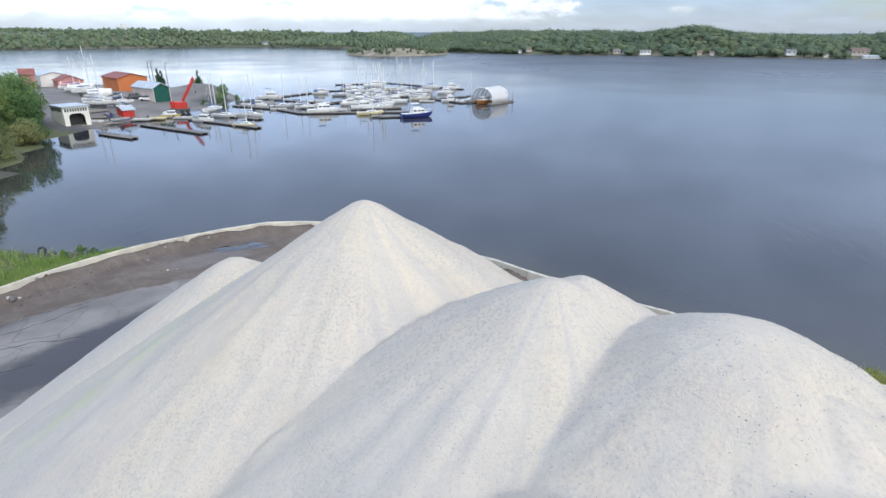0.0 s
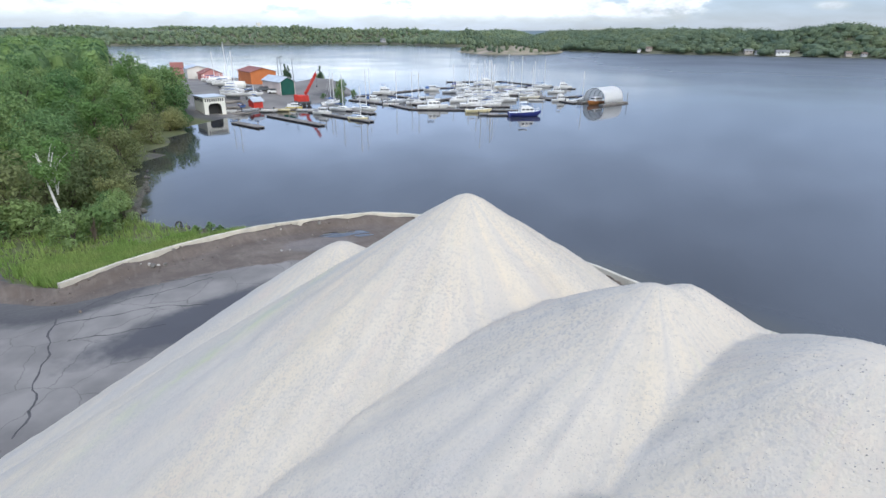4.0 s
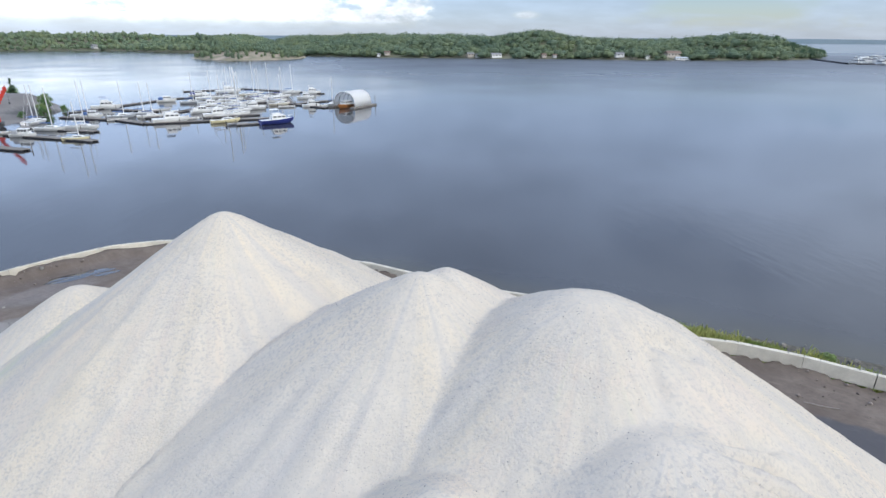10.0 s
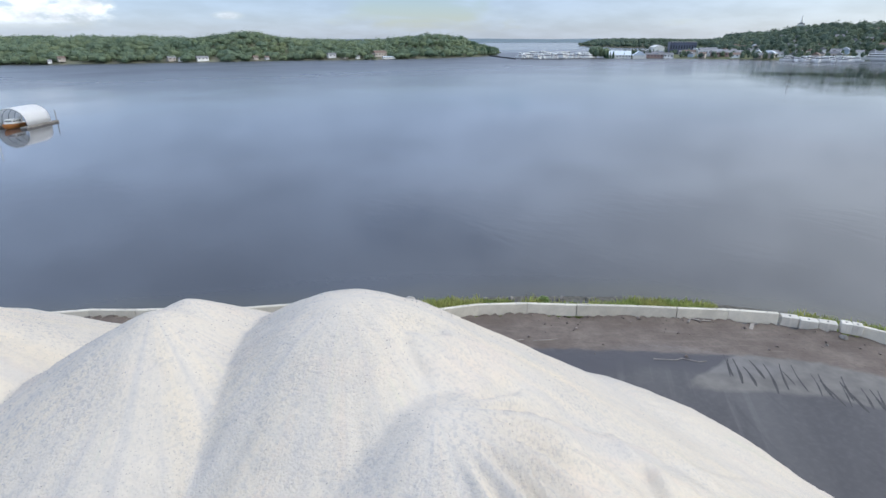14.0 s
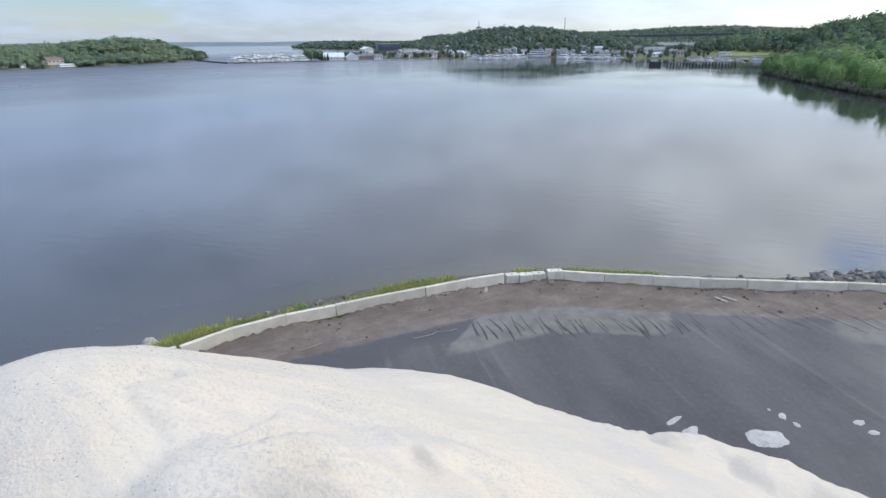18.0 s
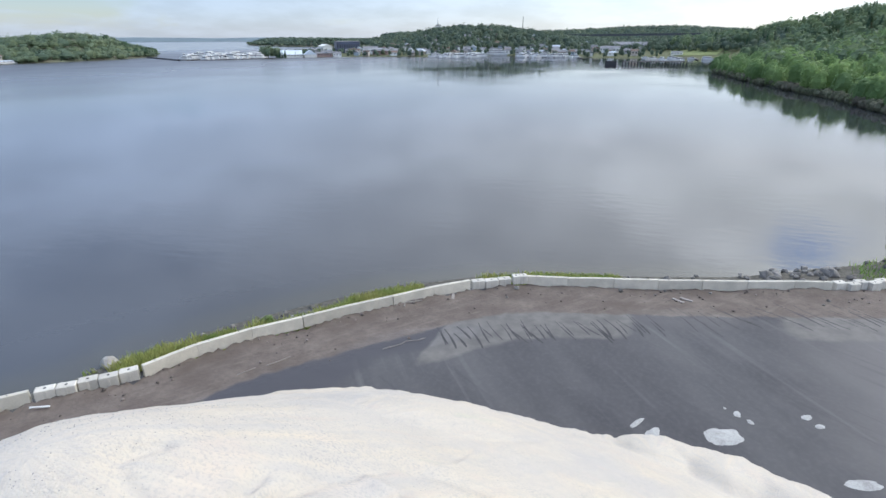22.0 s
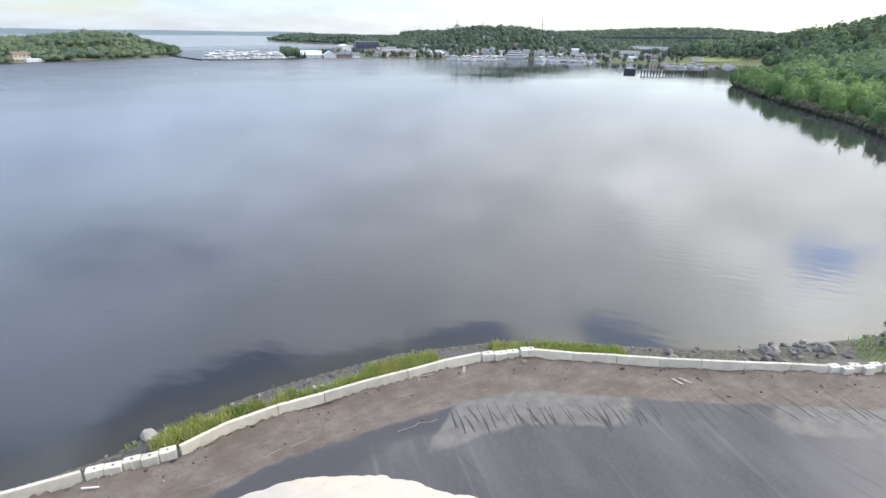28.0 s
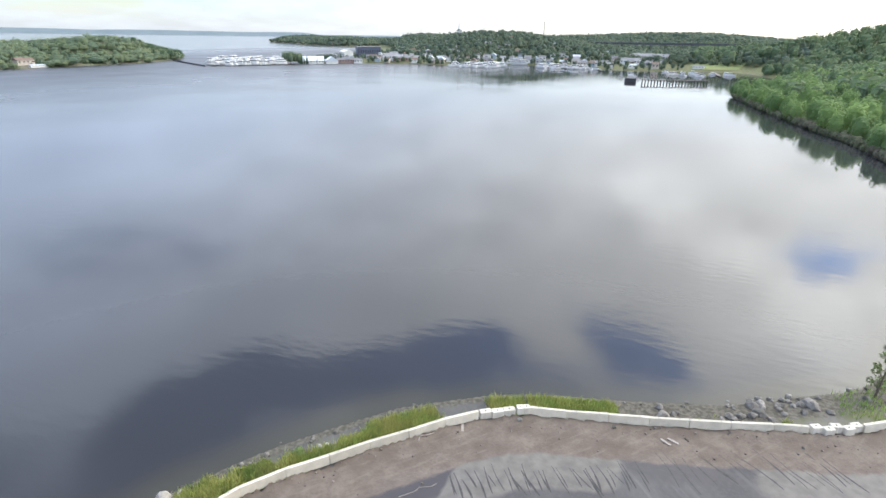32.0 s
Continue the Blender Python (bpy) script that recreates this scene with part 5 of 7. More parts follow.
ob, p, sd = island("land_far_point", POINT, 12, 20, 46, False, 9000, "low wooded point far out in the lake")
p = thin(p[(sd > 2) & (sd < 220)], 8)
forest("far_point_wood", p, rngf.uniform(8, 12, len(p)), 10, 0.18, M_TOWNWOOD, "green woods on the far point", 16, wide=1.5, body=(5, 3))
BUMP = [(-300, 850), (-262, 800), (-228, 782), (-180, 800), (-160, 850), (-200, 920), (-270, 930)]
ob, p, sd = island("land_round_hill", BUMP, 17, 8, 45, False, 1500, "round wooded hill behind the islet")
p = thin(p[sd > 2], 6)
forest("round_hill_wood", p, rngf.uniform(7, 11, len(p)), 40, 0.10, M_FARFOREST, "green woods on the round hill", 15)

# distant hills all round the lake, their haze put into the base colour
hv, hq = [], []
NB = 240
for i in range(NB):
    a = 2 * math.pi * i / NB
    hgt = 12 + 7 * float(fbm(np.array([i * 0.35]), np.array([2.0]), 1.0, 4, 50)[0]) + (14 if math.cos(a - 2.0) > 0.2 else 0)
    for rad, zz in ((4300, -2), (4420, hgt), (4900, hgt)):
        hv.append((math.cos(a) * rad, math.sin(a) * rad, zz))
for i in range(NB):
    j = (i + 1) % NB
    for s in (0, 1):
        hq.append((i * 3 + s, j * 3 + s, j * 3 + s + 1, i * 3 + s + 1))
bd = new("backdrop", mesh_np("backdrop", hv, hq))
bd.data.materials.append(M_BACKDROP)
tagged(bd, "low hills on the horizon, tinted blue-green for haze", "hills", kind="structure")

# grass and reeds outside the quay wall


def blades(name, spots_xy, h0, h1, per, material, label, seed, spread=0.35, clump=-9.0):
    rng = np.random.default_rng(seed)
    pts = np.repeat(spots_xy, per, 0) + rng.normal(size=(len(spots_xy) * per, 2)) * spread
    z, sd, sw = land_z(pts[:, 0], pts[:, 1])
    ok = (sw < -0.25) & (sd > 0.1) & (fbm(pts[:, 0], pts[:, 1], 0.33, 3, 71) > clump)
    pts, z = pts[ok], z[ok]
    n = len(pts)
    h = rng.uniform(h0, h1, n)
    a = rng.uniform(0, 6.28, n)
    w = rng.uniform(0.02, 0.05, n) + h * 0.03
    dx, dy = np.cos(a) * w, np.sin(a) * w
    lx, ly = rng.normal(size=n) * h * 0.28, rng.normal(size=n) * h * 0.28
    b0 = np.stack([pts[:, 0] - dx, pts[:, 1] - dy, z - 0.05], 1)
    b1 = np.stack([pts[:, 0] + dx, pts[:, 1] + dy, z - 0.05], 1)
    t1 = np.stack([pts[:, 0] + lx + dx * 0.25, pts[:, 1] + ly + dy * 0.25, z + h], 1)
    t0 = np.stack([pts[:, 0] + lx - dx * 0.25, pts[:, 1] + ly - dy * 0.25, z + h], 1)
    me = mesh_np(name, np.stack([b0, b1, t1, t0], 1).reshape(-1, 3), np.arange(4 * n).reshape(-1, 4))
    me.materials.append(material)
    return tagged(new(name, me), label, "grass", kind="stuff")


def strip_spots(a, b, n, lo, hi, seed):
    """Spots along a stretch of the wall, between lo and hi metres outside it."""
    rng = np.random.default_rng(seed)
    t, d = rng.uniform(0, 1, n), rng.uniform(lo, hi, n)
    a, b = np.array(a, float), np.array(b, float)
    u = (b - a) / np.linalg.norm(b - a)
    nrm = np.array((-u[1], u[0]))
    return a + (b - a) * t[:, None] + nrm * d[:, None]


gs = []
for i, (a, b) in enumerate(zip(WALL_L[:8], WALL_L[1:9])):
    far = [7.5, 7, 6.0, 4.2, 2.6, 1.8, 1.2, 0.9][i]
    gs.append(strip_spots(a, b, int(180 * far / 2), 0.4, far, 60 + i))
rngg = np.random.default_rng(3)
gx = np.stack([rngg.uniform(-54, -38, 500), rngg.uniform(26.5, 43, 500)], 1)
gs.append(gx)
blades("tall_grass", np.concatenate(gs), 0.25, 0.75, 9, M_GRASS, "tall bright green grass behind the quay wall", 1)
TUFTS = [(22.0, 29.6), (22.9, 29.0), (24.2, 28.6), (27.4, 26.1), (31.4, 22.9), (31.9, 22.2), (32.8, 21.6), (36.4, 17.9), (20.5, 30.4), (21.3, 30.2), (41.8, 11.8), (43.2, 8.0)]
rs_ = [strip_spots((16, 31.7), (20, 28.2), 160, 0.4, 3.4, 80), strip_spots((19.9, 28.1), (23.1, 26.9), 260, 0.4, 3.8, 81), strip_spots((23.1, 26.9), (26.1, 24.9), 300, 0.3, 3.6, 87), strip_spots((26.3, 24.8), (28.8, 22.7), 330, 0.3, 3.4, 82),
       strip_spots((28.9, 22.5), (34.3, 18.0), 420, 0.3, 3.2, 83), strip_spots((34.3, 18.0), (39.0, 13.8), 150, 0.3, 2.0, 88), strip_spots((39.6, 13.2), (44.2, 2.2), 1100, 0.4, 2.2, 84), strip_spots((44.2, 2.2), (46.6, -5), 160, 0.4, 1.3, 85),
       strip_spots((12.4, 34.6), (15.6, 32.1), 40, 0.4, 1.2, 86), strip_spots((47.0, -6.5), (50.2, -14.8), 170, 0.5, 2.6, 89)]
blades("bank_grass", np.concatenate(rs_), 0.08, 0.46, 14, M_REED, "yellow-green grass tufts on the stony bank", 2, 0.25, 0.10)
ds_ = [strip_spots((32.4, 19.7), (37.4, 15.4), 480, 1.0, 4.0, 91), strip_spots((40.4, 11.9), (42.0, 9.05), 150, 1.5, 3.6, 92), strip_spots((42.0, 9.05), (44.5, 1.0), 560, 1.6, 3.7, 93), strip_spots((19.6, 28.2), (22.6, 27.1), 130, 1.8, 4.2, 94), strip_spots((27.0, 24.2), (29.6, 22.0), 150, 0.7, 2.6, 95)]
blades("quay_grass", np.concatenate(ds_), 0.15, 0.65, 10, M_REED, "thick yellow-green grass between the barriers and the lake", 6, 0.25)
tf = np.concatenate([np.array([(x, y)]) + np.random.default_rng(90 + k).normal(size=(16, 2)) * (0.55, 0.4) for k, (x, y) in enumerate(TUFTS)])
blades("grass_tuft", tf, 0.4, 1.0, 16, M_REED, "tall green grass tufts above the barriers", 5, 0.22)
blades("far_bank_grass", np.stack([rngg.uniform(56, 72, 420), rngg.uniform(-34, -19, 420)], 1), 0.25, 0.7, 9, M_GRASS, "green grass on the bank past the quay", 4)
for x, y, s in [(29.1, 26.0, 0.3), (-27.8, 48.2, 0.22)]:
    plant(PROTO[5], x, y, s, 1.0)

# rocks along the bank


M_ROCK3 = mat("pale_rock", (0.46, 0.43, 0.39), (0.30, 0.28, 0.25), 1.1, 0.85, 0.6, 6, rand=0.1)
M_ROCK2 = mat("dark_rock", (0.15, 0.14, 0.12), (0.08, 0.08, 0.07), 0.9, 0.9, 0.6, 6, rand=0.2)


def rock(x, y, s, name="shore_rock", label="grey angular boulder on the bank", sink=0.35, material=None):
    bm = nb()
    bmesh.ops.create_icosphere(bm, subdivisions=2, radius=1.0)
    o = Vector((R.uniform(0, 50), R.uniform(0, 50), R.uniform(0, 50)))
    for v in bm.verts:
        k = 1 + 0.38 * noise.noise(v.co * 1.1 + o) + 0.15 * noise.noise(v.co * 3 + o)
        v.co = Vector((v.co.x * k, v.co.y * k * 0.8, v.co.z * k * 0.7)) * s
    for _ in range(9):
        # broken faces
        nrm = Vector((R.gauss(0, 1), R.gauss(0, 1), R.gauss(0, 1) + 0.2)).normalized()
        lim = s * R.uniform(0.5, 0.72)
        for v in bm.verts:
            over = v.co.dot(nrm) - lim
            if over > 0:
                v.co -= nrm * over
    ob = new(name, from_bm(name, bm, material or M_ROCK))
    ob.matrix_basis = pose(x, y, max(ground_z(x, y), -0.15) + s * (0.5 - sink), R.uniform(-15, 15), R.uniform(-15, 15), R.uniform(0, 360))
    return tagged(ob, label, "rock", "boulders on the bank")


for x, y, s in [(48.2, -2.6, 0.75), (48.9, -3.6, 0.4), (51.4, -9.6, 0.6), (52.6, -11.4, 0.8), (50.6, -9.0, 0.45), (53.6, -13.6, 0.4), (56.3, -16.4, 0.95), (54.6, -15.4, 0.5), (58.2, -17.2, 0.4), (50.0, -7.9, 0.4),
                (52.0, -12.4, 0.5), (31.3, 26.2, 0.3), (26.6, 29.2, 0.2), (61.5, -20.6, 0.4), (60.2, -21.8, 0.5), (49.5, -2.3, 0.62), (49.3, -3.9, 0.4), (53.8, -10.8, 0.75), (56.5, -16.0, 0.95), (50.9, -8.6, 0.6), (54.2, -13.2, 0.4), (55.8, -17.8, 0.5), (51.8, -10.6, 0.6)]:
    rock(x, y, s)
for x, y, s in [(20.9, 32.8, 0.75), (21.9, 32.0, 0.4), (30.6, 24.9, 0.42), (31.2, 24.6, 0.3), (29.4, 26.2, 0.3)]:
    rock(x, y, s, label="pale flat boulder at the water's edge", material=M_ROCK3)
for _ in range(26):
    f = 0.35 + 0.65 * R.random() ** 0.7
    off = R.uniform(1.6, 3.6)
    rock(45.4 + 9.0 * f + off * 0.93, -1.0 - 15.0 * f + off * 0.33, R.uniform(0.15, 0.42) * R.choice([1, 1, 1.5]), label="grey broken rock on the bank below the barriers")
for _ in range(34):
    i = R.randrange(1, 20)
    a, b = SHORE[i], SHORE[i + 1]
    t = R.random()
    rock(a[0] + (b[0] - a[0]) * t + R.uniform(-1.0, 0.3), a[1] + (b[1] - a[1]) * t + R.uniform(-1.0, 0.3), R.uniform(0.12, 0.32), label="small dark stone at the water's edge", material=R.choice([M_ROCK, M_ROCK2]))
for _ in range(26):
    i = R.randrange(28, 33)
    a, b = SHORE[i], SHORE[i + 1]
    t = R.random()
    rock(a[0] + (b[0] - a[0]) * t + R.uniform(-0.8, 0.3), a[1] + (b[1] - a[1]) * t + R.uniform(-0.8, 0.3), R.uniform(0.2, 0.55), label="dark stone on the wooded bank", material=M_ROCK2)

# ---- boats ----


def hull_bm(l, b, free, draft=0.35, stern=0.75, z0=0.0):
    bm = nb()
    rings = []
    for f in (0.0, 0.08, 0.3, 0.55, 0.75, 0.9, 0.98, 1.0):
        w = b / 2 * (stern + (1 - stern) * min(1, f / 0.4)) if f < 0.4 else b / 2 * max(0.02, 1 - ((f - 0.4) / 0.6) ** 2.2)
        sh = free * (1 + 0.28 * max(0, f - 0.35) ** 1.4 * 2)
        x = (f - 0.5) * l
        xr = x - (0.10 * l if f > 0.95 else 0.05 * l if f > 0.85 else 0)
        rings.append([(x, -w, sh + z0), (x, -w * 0.94, sh * 0.5 + z0), (xr, -w * 0.72, 0.02 + z0), (xr, 0, -draft * (1 if f < 0.9 else 0.3) + z0), (xr, w * 0.72, 0.02 + z0), (x, w * 0.94, sh * 0.5 + z0), (x, w, sh + z0)])
    vs = loft(bm, rings, close=False)
    bm.faces.new(vs[0])
    return bm


def deck_bm(l, b, free, stern=0.75, z0=0.0):
    bm = nb()
    prev = None
    for f in (0.0, 0.08, 0.3, 0.55, 0.75, 0.9, 0.98):
        w = b / 2 * (stern + (1 - stern) * min(1, f / 0.4)) if f < 0.4 else b / 2 * max(0.02, 1 - ((f - 0.4) / 0.6) ** 2.2)
        sh = free * (1 + 0.28 * max(0, f - 0.35) ** 1.4 * 2) - 0.05 + z0
        x = (f - 0.5) * l
        ring = [bm.verts.new((x, -w * 0.97, sh)), bm.verts.new((x, 0, sh + 0.06)), bm.verts.new((x, w * 0.97, sh))]
        if prev:
            for i in (0, 1):
                bm.faces.new((prev[i], prev[i + 1], ring[i + 1], ring[i]))
        prev = ring
    return bm


BOATS = "boats moored in the marina"


def sailboat(x, y, rz, l=8.5, hull=None, cover=None, z=0.0, label="", mast=1.28, group=BOATS):
    pick = int(abs(x * 13.7 + y * 7.3)) % 7
    if hull is None and not label and pick in (1, 4):
        hull, label = (M_HULLGREY, "grey-hulled sailing yacht with a bare mast and furled sail") if pick == 1 else (M_HULLCREAM, "cream sailing yacht with a bare mast and furled sail")
    hull, cover = hull or M_WHITE, cover or M_BLUETARP
    l *= 0.9
    b, fr = l * 0.31, 0.095 * l + 0.1
    ob = thing("sailboat", pose(x, y, z, 0, 0, rz) @ Matrix.Scale(0.87, 4), label or "white sailing yacht with a bare mast and furled sail", "boat", group)
    part("hull", hull_bm(l, b, fr), hull, ob, smooth=True)
    part("deck", deck_bm(l, b, fr), M_WHITE, ob)
    cab = nb()
    box(cab, (l * 0.06, 0, fr + 0.22), (l * 0.36, b * 0.52, 0.46), taper=0.86)
    cab_ = part("cabin", cab, M_WHITE, ob)
    for s in (-1, 1):
        win = nb()
        box(win, (l * 0.06, s * b * 0.252, fr + 0.26), (l * 0.24, 0.03, 0.14))
        part("cabin_window", win, M_DARKGLASS, cab_, "narrow dark cabin window")
    cock = nb()
    box(cock, (-l * 0.27, 0, fr + 0.0), (l * 0.22, b * 0.42, 0.06))
    part("cockpit", cock, M_GREYTARP, ob)
    h = l * mast
    bm = nb()
    rod(bm, (l * 0.10, 0, fr), (l * 0.09, 0, fr + h), 0.13, 0.10, 6)
    rod(bm, (l * 0.095, -b * 0.24, fr + h * 0.55), (l * 0.095, b * 0.24, fr + h * 0.55), 0.03, 0.03, 4)
    mast_ = part("mast", bm, M_ALU, ob, "tall aluminium mast")
    bm = nb()
    rod(bm, (l * 0.09, 0, fr + 1.15), (-l * 0.30, 0, fr + 1.10), 0.15, 0.10, 6)
    part("boom", bm, cover, ob, "boom with its sail under a cover")
    for e, (px_, pz_) in enumerate(((l * 0.48, fr * 1.25), (-l * 0.48, fr))):
        bm = nb()
        rod(bm, (l * 0.09, 0, fr + h * 0.97), (px_, 0, pz_), 0.018, 0.018, 3)
        part("stay", bm, M_ALU, mast_)
    rail = nb()
    rod(rail, (l * 0.47, 0, fr * 1.2 + 0.55), (l * 0.33, b * 0.28, fr + 0.6), 0.02, 0.02, 4)
    rod(rail, (l * 0.47, 0, fr * 1.2 + 0.55), (l * 0.33, -b * 0.28, fr + 0.6), 0.02, 0.02, 4)
    part("pulpit", rail, M_ALU, ob)
    return ob


def cruiser(x, y, rz, l=9.0, hull=None, top=None, fly=True, z=0.0, label="", name="motor_cruiser"):
    hull = hull or M_WHITE
    l *= 0.84
    b, fr = l * 0.34, 0.11 * l + 0.15
    ob = thing(name, pose(x, y, z, 0, 0, rz) @ Matrix.Scale(0.86, 4), label or "white motor cruiser with a cabin and flybridge", "boat", BOATS)
    part("hull", hull_bm(l, b, fr, stern=0.92), hull, ob, smooth=True)
    part("deck", deck_bm(l, b, fr, stern=0.92), M_WHITE, ob)
    cab = nb()
    box(cab, (l * 0.03, 0, fr + 0.62), (l * 0.44, b * 0.74, 1.25), taper=0.86, bevel=0.06)
    cab_ = part("cabin", cab, M_WHITE, ob)
    for s in (-1, 1):
        for k in (-0.09, 0.04, 0.16):
            win = nb()
            box(win, (l * k, s * b * 0.347, fr + 0.78), (l * 0.09, 0.05, 0.42))
            part("side_window", win, M_DARKGLASS, cab_)
    ws = nb()
    box(ws, (l * 0.238, 0, fr + 0.82), (0.08, b * 0.58, 0.42))
    part("windscreen", ws, M_DARKGLASS, cab_)
    rail = nb()
    for s in (-1, 1):
        rod(rail, (l * 0.46, 0, fr * 1.3 + 0.6), (l * 0.22, s * b * 0.42, fr + 0.75), 0.025, 0.025, 4)
        rod(rail, (l * 0.22, s * b * 0.42, fr + 0.75), (l * 0.22, s * b * 0.42, fr), 0.02, 0.02, 4)
    part("bow_rail", rail, M_ALU, ob)
    if fly:
        fb = nb()
        box(fb, (-l * 0.02, 0, fr + 1.5), (l * 0.26, b * 0.6, 0.5), taper=0.9, bevel=0.04)
        part("flybridge", fb, M_WHITE, ob)
        bi = nb()
        box(bi, (-l * 0.06, 0, fr + 2.75), (l * 0.24, b * 0.62, 0.07))
        part("bimini", bi, top or M_WHITE, ob, "canvas sun top")
        po = nb()
        for sx in (-0.16, 0.04):
            for s in (-1, 1):
                rod(po, (l * sx, s * b * 0.28, fr + 1.6), (l * sx, s * b * 0.28, fr + 2.75), 0.03, 0.03, 4)
        part("bimini_frame", po, M_ALU, ob)
    elif top:
        cv = nb()
        box(cv, (-l * 0.28, 0, fr + 0.42), (l * 0.26, b * 0.82, 0.85), taper=0.8, bevel=0.08)
        part("cockpit_cover", cv, top, ob, "canvas cockpit cover")
    return ob


def skiff(x, y, rz, l=5.0, hull=None, z=0.0, label="small open skiff tied at the dock", cover=None):
    hull = hull or M_WHITE
    b, fr = l * 0.36, 0.45
    ob = thing("skiff", pose(x, y, z, 0, 0, rz), label, "boat", BOATS)
    part("hull", hull_bm(l, b, fr, 0.2, 0.9), hull, ob, smooth=True)
    dk = deck_bm(l * 0.95, b * 0.92, fr - 0.12, 0.9)
    part("cover" if cover else "floor", dk, cover or M_GREYTARP, ob)
    for f in (-0.25, 0.08):
        s = nb()
        box(s, (l * f, 0, fr - 0.08), (0.3, b * 0.8, 0.05))
        part("thwart", s, M_TEAK, ob)
    mo = nb()
    box(mo, (-l * 0.5 - 0.12, 0, fr + 0.2), (0.3, 0.3, 0.5), bevel=0.05)
    rod(mo, (-l * 0.5 - 0.12, 0, fr), (-l * 0.5 - 0.12, 0, -0.3), 0.06, 0.06, 5)
    part("outboard_motor", mo, M_FLOAT, ob)
    return ob


# heading of the slips
S1 = 25
sailboat(-70, 131, -8, 8.6)
sailboat(-64, 132.5, -6, 9.6, cover=M_WHITE)
sailboat(-58.5, 118, -4, 7.0, M_CREAM, M_WHITE, label="small cream sailing boat at the dock end")
cruiser(-71, 123, -5, 7.2, fly=False, top=M_GREYTARP)
cruiser(-83, 129, 8, 6.4, M_YELLOW, fly=False, top=M_WHITE, label="small yellow cabin boat beside the slip")
skiff(-78, 127, 12, 5.5, M_WHITE, cover=M_BLUETARP, label="skiff under a blue tarpaulin")
sailboat(-80, 143, 84, 8.0, mast=1.3)
sailboat(-78.5, 142, 80, 8.4, mast=1.25)
cruiser(-48, 142, S1, 11.5, top=M_GREYTARP, label="big white trawler yacht with square windows")
cruiser(-39.5, 151.5, S1, 9.8, top=M_WHITE)
sailboat(-34.8, 140.5, S1, 9.0, M_CREAM, M_WHITE, label="cream sailing yacht with wooden trim")
cruiser(-22, 137.5, S1 + 3, 11.5, M_NAVY, top=M_WHITE, label="dark blue hulled fishing cruiser with a white wheelhouse")
cruiser(-75, 171, 14, 10.5, fly=True, top=M_NAVY)
sailboat(-73, 154, 8, 8.6, cover=M_BLUETARP)
cruiser(-70.5, 152, 6, 7.0, fly=False, top=M_BLUETARP, label="small cruiser with a blue canvas cover")
sailboat(-63, 151, 20, 8.2)
sailboat(-60, 156, 18, 7.8, cover=M_BLUETARP)
sailboat(-56, 151, 22, 8.0)
cruiser(-64, 188, 22, 8.0, fly=False, top=M_BLUETARP)
sailboat(-55, 183, 24, 8.5)
cruiser(-53.5, 194, 22, 9.0)
cruiser(-51.5, 217, 24, 12.5, top=M_NAVY)
sailboat(-35, 153, S1, 9.5)
sailboat(-36, 160, S1, 10)
cruiser(-33, 166, S1 + 180, 9.5, top=M_WHITE)
sailboat(-41, 178, S1, 10.5)
sailboat(-38, 172, S1 + 180, 9.5)
sailboat(-35, 184, S1, 10.0, cover=M_NAVY)
sailboat(-34, 195, S1, 11.0)
cruiser(-29, 184, S1, 9.0, fly=False, top=M_GREYTARP)
sailboat(-28.5, 214, 12, 9.5)
cruiser(-21, 195, 14, 8.0, fly=False)
cruiser(-20.5, 212, 10, 9.0, top=M_GREYTARP)
cruiser(-17, 171.5, 18, 7.2, fly=True)
skiff(-13, 172, 30, 5.2)
cruiser(-47, 174, S1, 8.5, top=M_WHITE)
sailboat(-42.5, 166, S1, 9.0)
sailboat(-44, 188, S1, 10.0, cover=M_WHITE)
sailboat(-48, 198, S1, 9.5)
sailboat(-41, 206, S1, 11.0)
cruiser(-59, 205, 22, 8.5, fly=False, top=M_NAVY)
sailboat(-30, 199, S1, 9.5, cover=M_NAVY)
sailboat(-38.5, 200, S1, 9.0)
cruiser(-45.5, 159, S1, 7.8, fly=False, top=M_WHITE)
sailboat(-27, 176, S1, 8.5)
sailboat(-49, 181, S1, 9.2)
skiff(-45, 146.5, 20, 4.5)
skiff(-31, 136, 15, 4.8, M_GREYTARP)
skiff(-62, 146, 20, 4.5)
skiff(-54, 160, 40, 4.6)
skiff(-24, 170, 10, 5.0)
skiff(-58, 165, 20, 5.0, cover=M_BLUETARP)

# ---- docks ----


def dock(a, b, w=1.9, z=0.34, piles=True):
    d = math.hypot(b[0] - a[0], b[1] - a[1])
    rz = math.degrees(math.atan2(b[1] - a[1], b[0] - a[0]))
    ob = thing("floating_dock", pose((a[0] + b[0]) / 2, (a[1] + b[1]) / 2, 0, 0, 0, rz), "grey weathered floating wooden dock", "dock", "floating docks of the marina")
    n = max(2, int(d / 2.4))
    for i in range(n):
        bm = nb()
        box(bm, ((i + 0.5) * d / n - d / 2, 0, z - 0.05), (d / n - 0.06, w, 0.1))
        part("deck_board_bay", bm, M_DOCK, ob)
    for s in (-1, 1):
        bm = nb()
        box(bm, (0, s * w * 0.33, z - 0.26), (d * 0.985, 0.4, 0.36))
        part("float", bm, M_FLOAT, ob)
    if piles:
        for i in range(0, n + 1, 3):
            bm = nb()
            rod(bm, (i * d / n - d / 2, w / 2 + 0.1, -1.0), (i * d / n - d / 2, w / 2 + 0.1, 1.1), 0.10, 0.09, 6)
            part("mooring_post", bm, M_DOCK, ob)
    return ob


